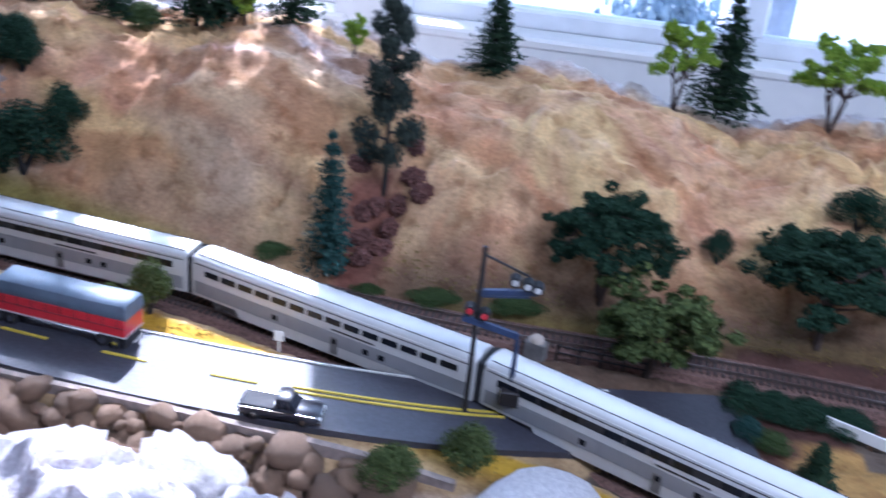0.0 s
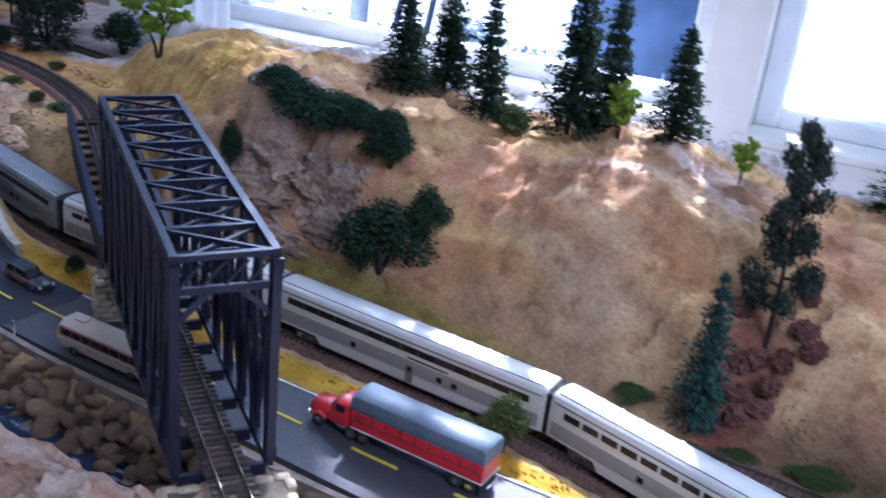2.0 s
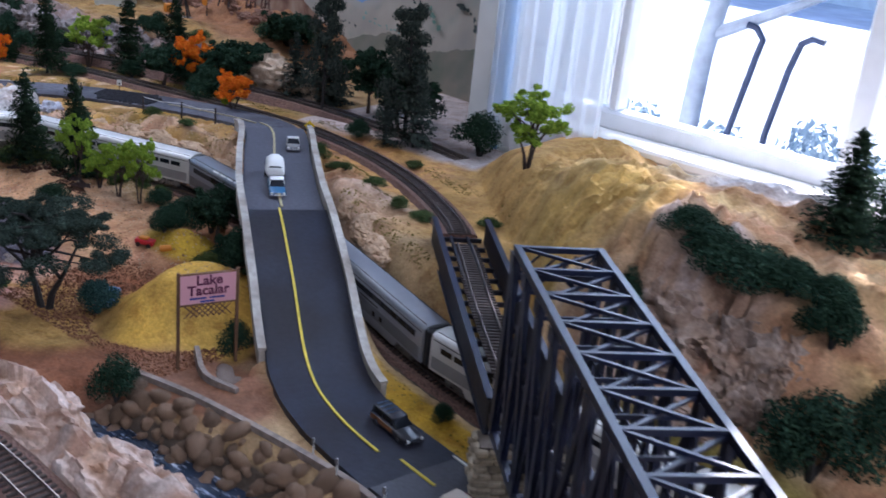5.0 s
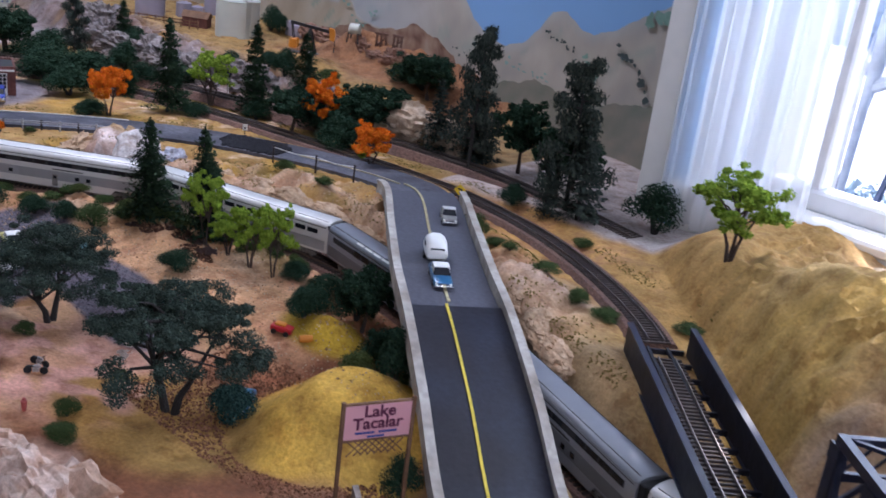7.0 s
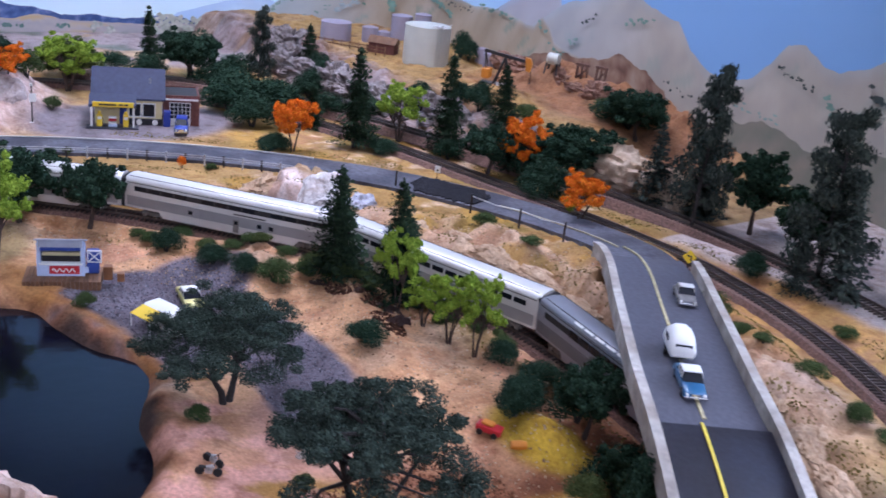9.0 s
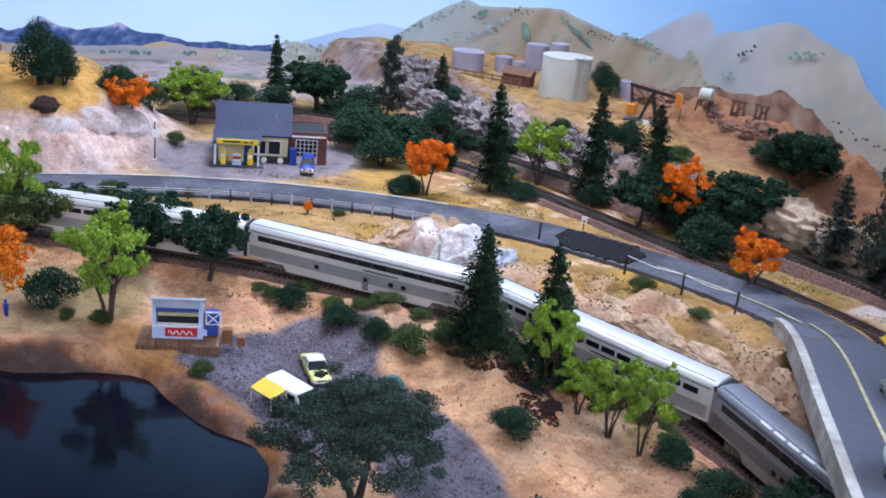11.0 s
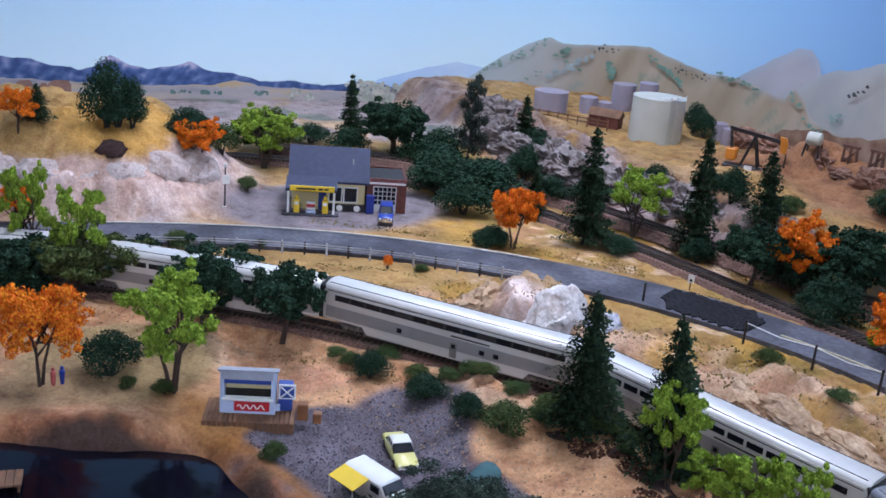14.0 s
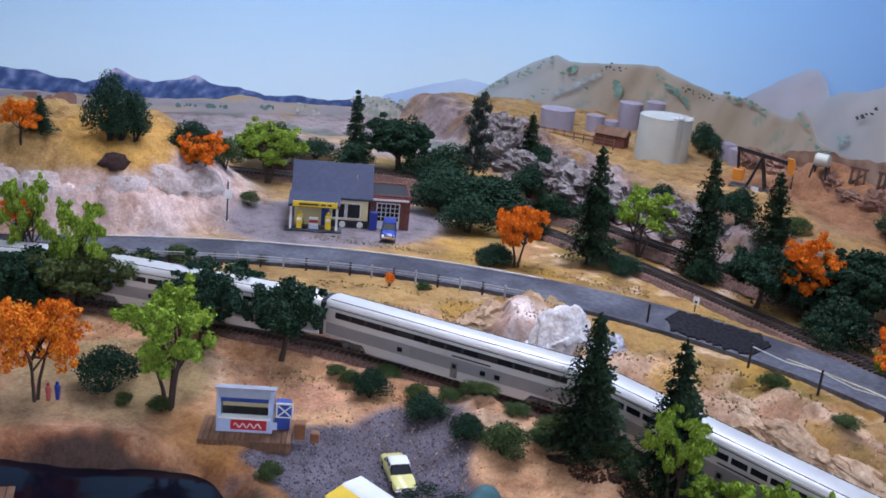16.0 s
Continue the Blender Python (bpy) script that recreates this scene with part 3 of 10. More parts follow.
    low = np.interp(Y, [0.45, 0.72, 0.80, 0.88, 0.97, 1.06], [0.0, 0.0, -0.012, -0.008, 0.006, 0.014]) * smooth(-0.9, -1.15, X) + 0.012 * (1 - smooth(-0.9, -1.15, X))
    low = low + 0.002 * smooth(-1.66, -1.75, X) * smooth(0.74, 0.64, Y)
    z = z + (low - z) * fr
    z = z + fr * (0.060 * np.clip(1.25 * blob(X, Y, -1.045, 0.888, 0.078, 0.082) - 0.25, 0, 0.85) + 0.020 * blob(X, Y, -1.19, 0.985, 0.05, 0.025) + 0.018 * blob(X, Y, -1.66, 0.945, 0.08, 0.025, 2.6)
                  + 0.016 * blob(X, Y, -1.47, 0.98, 0.10, 0.03, 2.9) + n * 0.0025 + ((ridges(X, Y, 16, 29, 4) - 0.5) * 0.009 + 0.005 * crag) * smooth(-0.17, -0.07, Y - ty) + 0.0012 * crag)
    # near rocks, rip-rap bank and creek
    edge = np.interp(X, [-1.0, -0.9, -0.7, -0.55, -0.3, 0.0, 0.12, 0.3], [0.735, 0.742, 0.762, 0.740, 0.705, 0.672, 0.64, 0.60])
    cut = smooth(-1.02, -0.93, X) * smooth(0.16, 0.06, X)
    bank = np.interp(edge - Y, [-0.01, 0.0, 0.045, 0.10], [1, 0.96, 0.0, 0.0])
    z = z + ((-0.028 + 0.042 * bank) - z) * cut * (Y < edge + 0.01)
    ridge_y = np.interp(X, [-1.6, -1.1, -0.9, -0.7, -0.5, -0.3, -0.1, 0.05, 0.2, 0.4], [0.44, 0.52, 0.565, 0.585, 0.575, 0.575, 0.545, 0.545, 0.575, 0.56])
    ridge_z = np.interp(X, [-1.6, -1.1, -0.95, -0.80, -0.60, -0.45, -0.28, -0.12, 0.02, 0.15, 0.3], [0.03, 0.072, 0.095, 0.092, 0.098, 0.075, 0.060, 0.085, 0.060, 0.088, 0.05])
    r = smooth(0.075, 0.0, Y - ridge_y) * smooth(-1.65, -1.3, X)
    z = np.maximum(z, z + (ridge_z + n * 0.006 + (ridges(X, Y, 9, 33, 5) - 0.55) * 0.026 + 0.013 * crag - z) * r)
    # the lake
    px, py, rx, ry, pz = POND
    e = np.hypot((X - px) / rx, (Y - py) / ry) + 0.05 * np.sin(7 * np.arctan2(Y - py, X - px)) + 0.02 * n
    z = np.where(X < -1.15, z + (pz - 0.010 - z) * smooth(1.14, 0.98, e), z)
    # beds cut for tracks and roads
    z = z + (-0.004 - z) * smooth(0.052, 0.026, dT) * (1 - smooth(-0.74, -0.745, X) * 0)
    over = (X < -0.93) | (X > 0.5)
    z = np.where(over, z + (zU - 0.010 - z) * smooth(0.065, 0.028, dU), z)
    ground_road = (X < -1.36) | ((X > -0.88) & (X < -0.60))
    z = np.where(ground_road, z + (zR - 0.006 - z) * smooth(0.085, 0.05, dR), z)
    z = z + (zF - 0.006 - z) * smooth(0.070, 0.046, dF) * (X > -0.80)
    dS, zS = near_path(SIDING, X, Y)
    z = z + (zS - 0.008 - z) * smooth(0.045, 0.024, dS)
    dN, zN = near_path(FRONT, X, Y)
    z = z + (zN - 0.010 - z) * smooth(0.05, 0.026, dN)
    z = np.where(X > -0.34, z + (0.070 - z) * smooth(0.055, 0.03, dU) * (Y < 0.62), z)
    # apron of the filling station
    z = z + (0.027 - z) * smooth(0.13, 0.09, np.hypot((X + 2.27) * 1.1, (Y - 1.03) * 0.85))
    return z


def land_colour(X, Y, Z):
    """Soil colours, zone by zone, with ragged borders."""
    n = lumps(X * 1.3 + 3, Y * 1.3)
    n2 = lumps(X * 3.1 + 1, Y * 3.1 + 2)
    ty = train_y(X)
    C = np.zeros(X.shape + (3,))
    C[:] = (0.44, 0.32, 0.18)

    def lay(mask, c):
        k = np.clip(mask, 0, 1)[..., None]
        C[:] = C * (1 - k) + np.array(c) * k

    # the relief's own crag noise; its hollows take the darker colours below
    crag = broken(X, Y, 301)
    hill = smooth(-0.95, -0.75, X) * smooth(0.02, 0.05, Y - ty)
    bed = np.clip(Y - ty, 0, 1)
    band = fbm(X * 5 + bed * 6, bed * 34, 1, 340, 4)
    wash = fbm(X * 4 + bed * 9, bed * 16, 1, 360, 5)
    lay(hill, (0.47, 0.315, 0.185))
    lay(hill * smooth(0.1, 0.9, n * 0.8 + 0.3), (0.52, 0.375, 0.225))
    lay(hill * smooth(0.3, 0.9, n2) * 0.8, (0.40, 0.225, 0.13))
    lay(hill * blob(X, Y, -0.19, 0.98, 0.10, 0.05) * 0.7, (0.33, 0.26, 0.18))
    lay(smooth(-0.58, -0.74, X) * smooth(1.12, 1.22, Y + 0.05 * n), (0.50, 0.325, 0.135))
    lay(hill * smooth(0.02, 0.15, X) * smooth(0.0, 0.8, n + 0.3), (0.50, 0.37, 0.19))
    lay(hill * smooth(1.20, 1.27, Y) * smooth(-0.9, -0.7, X), (0.66, 0.64, 0.60))
    # whitish crest patch, with the sun on the crest partly in its colour
    lay(hill * blob(X, Y, -0.18, 1.13, 0.10, 0.04) * 1.3, (0.70, 0.64, 0.60))
    lay(hill * blob(X, Y, -0.60, 1.075, 0.09, 0.05) * 1.5, (0.52, 0.40, 0.31))
    rk = ridges(X + 0.3 * fbm(X, Y, 9, 40, 2), Y * 0.7, 8, 11, 5)
    cr = ridges(X, Y, 22, 71, 4)
    hm = hill * smooth(1.24, 1.20, Y)
    # hollows of the ridge noise in darker browns
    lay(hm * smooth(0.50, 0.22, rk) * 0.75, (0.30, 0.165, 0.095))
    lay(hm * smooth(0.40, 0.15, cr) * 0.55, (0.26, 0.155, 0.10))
    lay(hm * smooth(0.80, 1.0, rk) * 0.8, (0.58, 0.44, 0.31))
    lay(hm * smooth(0.1, 0.5, fbm(X, Y, 6, 81, 3)) * smooth(-0.72, -0.6, X) * 0.7, (0.50, 0.29, 0.19))
    lay(hm * smooth(0.1, 0.5, fbm(X, Y, 5, 91, 3)) * 0.5, (0.50, 0.36, 0.16))
    lay(hm * smooth(0.05, 0.45, band) * 0.65, (0.40, 0.215, 0.115))
    lay(hm * smooth(0.10, 0.5, wash) * 0.6, (0.47, 0.25, 0.14))
    lay(hm * smooth(-0.05, -0.5, wash) * 0.55, (0.55, 0.40, 0.22))
    lay(hm * smooth(0.25, 0.6, fbm(X, Y, 26, 371, 4)) * 0.45, (0.25, 0.14, 0.085))
    lay(hm * smooth(0.12, 0.42, fbm(X * 3 + bed * 5, bed * 11, 1, 471, 3)) * 0.8, (0.56, 0.40, 0.20))
    lay(hm * smooth(0.16, 0.40, fbm(X * 4 - bed * 4, bed * 20, 1, 481, 4)) * 0.75, (0.30, 0.165, 0.085))
    lay(hill * smooth(0.30, 0.6, blob(X, Y, -0.20, 0.985, 0.13, 0.05)) * smooth(-0.4, 0.3, band + 0.1) * 0.45, (0.30, 0.24, 0.17))
    oc = smooth(0.25, 0.6, blob(X, Y, -0.595, 1.07, 0.105, 0.062) + 0.06 * crag)
    lay(oc, (0.38, 0.27, 0.19))
    lay(oc * smooth(0.05, 0.5, crag) * 0.8, (0.46, 0.38, 0.33))
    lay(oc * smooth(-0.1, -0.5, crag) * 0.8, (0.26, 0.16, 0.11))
    gully = smooth(0.35, 0.65, blob(X, Y, -0.035, 0.99, 0.040, 0.065) + 0.10 * crag)
    lay(gully * 0.9, (0.15, 0.065, 0.05))
    gold = np.maximum(smooth(-0.60, -0.72, X + 0.03 * n) * smooth(0.03, 0.07, Y - ty), smooth(0.25, 0.5, blob(X, Y, -0.98, 1.36, 0.12, 0.09)))
    lay(hill * gold * smooth(1.36, 1.30, Y) * 0.85, (0.56, 0.375, 0.13))
    lay(hill * gold * smooth(0.1, 0.5, fbm(X, Y, 9, 511, 4)) * 0.5, (0.46, 0.29, 0.10))
    # strips by the track
    strip = smooth(0.12, 0.07, np.abs(Y - ty + 0.01)) * smooth(-0.9, -0.75, X)
    lay(strip * smooth(0.055, 0.06, np.abs(Y - ty)) * (Y < ty), (0.46, 0.29, 0.055))
    lay(smooth(0.075, 0.06, np.abs(Y - ty - 0.0)) * smooth(-0.8, -0.6, X) * (Y > ty) * (X < 0.0), (0.24, 0.20, 0.07))
    lay(smooth(-0.05, 0.02, X) * smooth(1.0, 0.94, Y) * (Y > ty), (0.105, 0.072, 0.048))
    lay(smooth(-0.02, 0.06, X) * smooth(0.955, 0.93, Y) * smooth(0.915, 0.925, Y + 0.004 * n) * (Y > ty), (0.15, 0.115, 0.045))
    lay(smooth(0.315, 0.345, X + 0.012 * n2) * smooth(0.945, 0.925, Y) * (Y > ty), (0.075, 0.040, 0.030))
    lay(smooth(0.36, 0.39, X + 0.01 * n2) * smooth(0.815, 0.800, Y + 0.004 * n2) * (Y > ty), (0.30, 0.19, 0.075))
    # left: back benches
    lf = smooth(-0.93, -1.05, X)
    lay(lf * (Y > ty) * smooth(1.25, 1.2, Y - 0.0), (0.50, 0.36, 0.24))
    lay(smooth(-1.28, -1.42, X) * (Y > 1.0), (0.38, 0.27, 0.125))
    lay(smooth(-1.35, -1.45, X) * smooth(1.42, 1.46, Y) * (X > -1.75), (0.50, 0.45, 0.38))
    lay(smooth(-1.25, -1.5, X) * smooth(0.03, 0.06, Y - ty) * smooth(0.16, 0.09, Y - ty) * (X > -1.85), (0.60, 0.46, 0.33))
    lay(smooth(0.1, 0.5, blob(X, Y, -1.79, 1.075, 0.095, 0.052, 2.3)), (0.82, 0.78, 0.76))
    lay(lf * (Y > ty) * smooth(0.0, -0.5, crag) * 0.7, (0.34, 0.20, 0.12))
    lay(lf * (Y > ty) * smooth(0.2, 0.6, crag) * smooth(0.18, 0.12, Y - ty) * 0.6, (0.62, 0.50, 0.40))
    lay(lf * (Y > ty) * smooth(0.10, 0.14, Y - ty + 0.02 * n) * (X < -1.4) * (X > -1.95) * 0.8, (0.36, 0.255, 0.105))
    meadow = smooth(-1.3, -1.45, X) * smooth(0.03, 0.07, Y - ty) * smooth(1.46, 1.42, Y) * smooth(0.5, 0.1, blob(X, Y, -1.79, 1.075, 0.095, 0.052, 2.3))
    lay(meadow * smooth(0.05, 0.4, fbm(X, Y, 11, 441, 4)) * 0.75, (0.27, 0.215, 0.07))
    lay(meadow * smooth(0.05, 0.4, fbm(X, Y, 9, 451, 4)) * 0.7, (0.50, 0.335, 0.10))
    lay(meadow * smooth(0.25, 0.5, crag * 0.6 + 0.6 * fbm(X, Y, 7, 461, 3)) * 0.85, (0.68, 0.57, 0.44))
    lay((X < -1.9) * smooth(1.2, 1.0, Y) * 1.0, (0.38, 0.275, 0.125))
    lay(smooth(0.12, 0.5, blob(X, Y, -2.43, 0.72, 0.20, 0.20)) * smooth(0.105, 0.085, Z + 0.012 * n), (0.62, 0.53, 0.48))
    rh = smooth(0.12, 0.5, blob(X, Y, -2.43, 0.72, 0.20, 0.20)) * smooth(0.105, 0.085, Z + 0.012 * n)
    lay(rh * smooth(0.0, 0.5, crag) * 0.8, (0.68, 0.64, 0.64))
    lay(rh * smooth(0.0, -0.5, crag) * 0.8, (0.44, 0.34, 0.29))
    lay(rh * smooth(0.1, 0.4, fbm(X, Y, 9, 401, 3)) * smooth(0.06, 0.03, Z) * 0.8, (0.52, 0.53, 0.60))
    lay(smooth(0.15, 0.11, np.hypot((X + 2.25) * 1.05, (Y - 1.02) * 0.75)), (0.23, 0.225, 0.245))
    lay(smooth(1.42, 1.5, Y) * smooth(-1.7, -1.85, X), (0.36, 0.255, 0.115))
    cl = smooth(1.40, 1.44, Y) * smooth(1.58, 1.50, Y) * smooth(-1.75, -1.85, X)
    lay(cl, (0.26, 0.215, 0.20))
    lay(cl * smooth(0.0, 0.4, crag), (0.33, 0.30, 0.295))
    lay(cl * smooth(0.0, -0.4, crag) * 0.9, (0.10, 0.07, 0.06))
    lay(cl * smooth(0.1, 0.45, fbm(X, Y, 9, 411, 3)) * 0.85, (0.32, 0.22, 0.09))
    lay(cl * smooth(0.55, 0.2, ridges(X, Y, 14, 17, 4)) * 0.9, (0.13, 0.085, 0.07))
    lay(smooth(1.50, 1.58, Y) * smooth(-1.8, -1.9, X) * smooth(0.0, 0.4, fbm(X, Y, 6, 31, 3)), (0.42, 0.31, 0.17))
    lay(smooth(1.62, 1.72, Y + 0.02 * n) * smooth(-2.3, -2.15, X) * smooth(-1.6, -1.7, X) * 0.85, (0.30, 0.165, 0.10))
    lay(smooth(1.46, 1.5, Y) * smooth(-1.8, -1.9, X) * smooth(-0.1, -0.5, crag) * 0.7, (0.20, 0.13, 0.07))
    far = smooth(-2.60, -2.70, X + 0.03 * n) * smooth(1.52, 1.40, Y)
    lay(far, (0.36, 0.33, 0.33))
    lay(far * smooth(0.1, 0.4, fbm(X, Y, 9, 521, 3)), (0.20, 0.235, 0.205))
    lay(far * smooth(0.2, 0.5, fbm(X, Y, 7, 531, 3)) * 0.8, (0.48, 0.37, 0.22))
    lay(smooth(0.3, 0.6, blob(X, Y, -2.38, 0.745, 0.12, 0.11)) * smooth(0.090, 0.104, Z + 0.010 * n), (0.52, 0.345, 0.125))
    lay(smooth(-1.0, -1.08, X) * smooth(1.405, 1.435, Y + 0.01 * n) * (X > -1.45), (0.56, 0.53, 0.50))
    # left: in front of the train
    fr = smooth(-0.86, -0.95, X) * (Y < ty) * (X > -2.1)
    lay(fr, (0.60, 0.41, 0.25))
    lay(fr * smooth(0.2, 0.9, n), (0.62, 0.48, 0.33))
    c2 = ridges(X, Y, 16, 29, 4)
    lay(fr * smooth(0.0, -0.5, crag) * 0.6, (0.38, 0.21, 0.12))
    lay(fr * smooth(0.2, 0.6, crag) * smooth(-0.17, -0.08, Y - ty) * 0.6, (0.60, 0.47, 0.34))
    lay(fr * smooth(0.0, 0.5, fbm(X, Y, 12, 421, 4)) * smooth(-0.12, -0.18, Y - ty) * 0.5, (0.40, 0.25, 0.15))
    lay(fr * smooth(0.45, 0.15, c2) * 0.7, (0.36, 0.22, 0.12))
    lay(fr * smooth(0.1, 0.5, fbm(X, Y, 8, 95, 3)) * 0.6, (0.58, 0.35, 0.25))
    lay(fr * smooth(0.15, 0.5, fbm(X, Y, 10, 99, 3)) * smooth(-0.13, -0.07, Y - ty) * 0.8, (0.24, 0.20, 0.09))
    lay(fr * smooth(-1.28, -1.15, X + 0.03 * n), (0.25, 0.115, 0.065))
    lay(fr * smooth(0.16, 0.26, blob(X, Y, -1.045, 0.888, 0.080, 0.084) + 0.015 * n), (0.66, 0.43, 0.12))
    lay(fr * smooth(0.30, 0.50, blob(X, Y, -0.955, 0.835, 0.05, 0.05)), (0.60, 0.40, 0.12))
    lay(fr * smooth(0.2, 0.5, blob(X, Y, -1.19, 0.985, 0.06, 0.03)), (0.46, 0.34, 0.07))
    lay(fr * smooth(0.25, 0.55, blob(X, Y, -1.16, 0.765, 0.12, 0.08)), (0.44, 0.285, 0.11))
    lay(fr * smooth(0.3, 0.6, blob(X, Y, -1.32, 0.83, 0.09, 0.06)), (0.56, 0.36, 0.27))
    lay(fr * smooth(0.2, 0.5, blob(X, Y, -1.30, 0.735, 0.12, 0.07)) * smooth(-0.4, .4, n2), (0.64, 0.41, 0.34))
    lot = smooth(0.25, 0.40, np.maximum(blob(X, Y, -1.60, 0.825, 0.155, 0.065, 2.55), np.maximum(blob(X, Y, -1.43, 0.868, 0.14, 0.045, 3.0), blob(X, Y, -1.655, 0.765, 0.085, 0.050, 2.3))) + 0.04 * n)
    lay(fr * lot, (0.145, 0.142, 0.17))
    lay(fr * smooth(0.3, 0.5, blob(X, Y, -1.86, 0.64, 0.10, 0.10)), (0.36, 0.29, 0.16))
    lay(smooth(0.25, 0.55, blob(X, Y, -0.90, 0.785, 0.10, 0.05)), (0.27, 0.145, 0.09))
    px, py, rx, ry, pz = POND
    e = np.hypot((X - px) / rx, (Y - py) / ry)
    lay((X < -1.15) * smooth(1.20, 1.06, e + 0.06 * n2), (0.24, 0.125, 0.07))
    lay((X < -1.15) * smooth(1.15, 1.05, e + 0.05 * n2) * smooth(0.0, 0.4, fbm(X, Y, 25, 431, 3)) * 0.8, (0.10, 0.08, 0.05))
    lay((X < -1.5) * smooth(1.75, 1.35, e) * smooth(1.12, 1.22, e) * smooth(0.66, 0.60, Y) * 0.9, (0.40, 0.31, 0.19))
    lay((X < -1.15) * smooth(1.09, 1.02, e + 0.03 * n2), (0.07, 0.05, 0.042))
    lay((X < -1.45) * smooth(1.5, 1.3, e) * smooth(1.08, 1.16, e) * smooth(0.64, 0.69, Y) * 0.8, (0.30, 0.165, 0.06))
    lay(fr * lot * smooth(1.14, 1.22, e + 0.03 * n2), (0.145, 0.142, 0.17))
    # near rocks and creek bed
    nearm = smooth(0.66, 0.63, Y - 0.02 * n) * smooth(-1.3, -1.1, X)
    lay(nearm, (0.60, 0.49, 0.41))
    lay(nearm * smooth(0.1, 0.8, n2), (0.50, 0.33, 0.24))
    lay(nearm * smooth(0.5, 0.15, ridges(X, Y, 9, 33, 5)) * 0.8, (0.36, 0.20, 0.12))
    lay(nearm * smooth(0.0, -0.5, crag) * 0.7, (0.36, 0.21, 0.14))
    lay(nearm * smooth(-0.32, -0.2, X), (0.58, 0.57, 0.58))
    lay(nearm * smooth(-0.32, -0.2, X) * smooth(0.0, -0.5, crag) * 0.7, (0.34, 0.32, 0.33))
    lay((Z < 0.0) * smooth(-1.0, -0.9, X), (0.10, 0.08, 0.06))
    C *= (1 + 0.34 * hm * smooth(-0.75, -0.55, X))[..., None]
    grey = C.mean(-1, keepdims=True)
    west = smooth(-1.0, -1.25, X)[..., None]
    tint = np.array((0.795, 0.765, 0.80)) * (1 - west) + np.array((0.88, 0.765, 0.735)) * west
    return np.clip(grey + (C - grey) * 1.18, 0.01, 1) * tint


def build_land():
    xs, ys = np.arange(-3.06, 1.22, 0.005), np.arange(0.30, 1.93, 0.005)
    X, Y = np.meshgrid(xs, ys)
    Z = land_height(X, Y)
    keep = ~((Y > WIN_Y - 0.002) & (X > -1.17))
    C = land_colour(X, Y, Z)
    me = bpy.data.meshes.new("ground")
    nx = len(xs)
    verts = np.stack([X.ravel(), Y.ravel(), Z.ravel()], 1)
    idx = np.arange(X.size).reshape(X.shape)
    quads = np.stack([idx[:-1, :-1], idx[:-1, 1:], idx[1:, 1:], idx[1:, :-1]], -1)
    ok = keep[:-1, :-1] & keep[1:, 1:] & keep[:-1, 1:] & keep[1:, :-1]
    me.from_pydata(verts.tolist(), [], quads[ok].tolist())
    a = me.color_attributes.new("soil", "FLOAT_COLOR", "POINT")
    rgba = np.concatenate([C.reshape(-1, 3), np.ones((X.size, 1))], 1).astype(np.float32)
    a.data.foreach_set("color", rgba.ravel())
    me.materials.append(M["land"])
    me.shade_smooth()
    me.set_sharp_from_angle(angle=radians(38))
    ob = new("ground", me)
    return tagged(ob, "sculpted plaster hills and soil of the model layout", "ground", kind="structure")

ground = build_land()
px, py, rx, ry, pz = POND
pond = Shape()
ring = [(px + rx * 1.12 * math.cos(a), py + ry * 1.12 * math.sin(a)) for a in np.linspace(0, 2 * math.pi, 64, endpoint=False)]
pond.loft([[(x, y, pz - 0.012) for x, y in ring], [(x, y, pz) for x, y in ring]])
solid("water", pond, M["pond"], "still dark lake of glossy resin below a soil bank", "water", "structure")
cr = Shape()
ribbon(cr, spline([(-0.98, 0.70, -0.014), (-0.8, 0.70, -0.014), (-0.6, 0.69, -0.014), (-0.4, 0.665, -0.014), (-0.2, 0.64, -0.014), (0.05, 0.61, -0.014)], 0.02), -0.075, 0.075, -0.004, 0.0)
solid("water.001", cr, M["creek"], "rippled blue-grey creek below the stone bank", "water", "structure")

# ---- room: window wall, painted backdrop, closing walls ----
wall = Shape()
XL, X0, X1, X2, X3, XR = -1.19, -1.130, -0.195, -0.125, 1.25, 2.0
ZS, ZH, ZC = 0.125, 1.45, 1.70
wall.box(XL, XR, WIN_Y, WIN_Y + 0.16, -1.1, ZS)
wall.box(XL, XR, WIN_Y, WIN_Y + 0.16, ZH, ZC)
for a, b in ((XL, X0), (X1, X2), (X3, XR)):
    wall.box(a, b, WIN_Y, WIN_Y + 0.16, ZS, ZH)
solid("wall_north", wall, M["wall_white"], "white painted wall with two wide window openings", "wall", "structure")
M["frame"] = mat("white_window_frame", (0.84, 0.86, 0.89), 0.45, var=0.04, scale=30, bump=0.03)
M["pane"] = bpy.data.materials.new("window_glass")
M["pane"].use_nodes = True
pb = M["pane"].node_tree.nodes["Principled BSDF"]
pb.inputs["Transmission Weight"].default_value, pb.inputs["Roughness"].default_value, pb.inputs["IOR"].default_value = 1.0, 0.0, 1.02
pb.inputs["Base Color"].default_value = (0.92, 0.97, 1.0, 1)
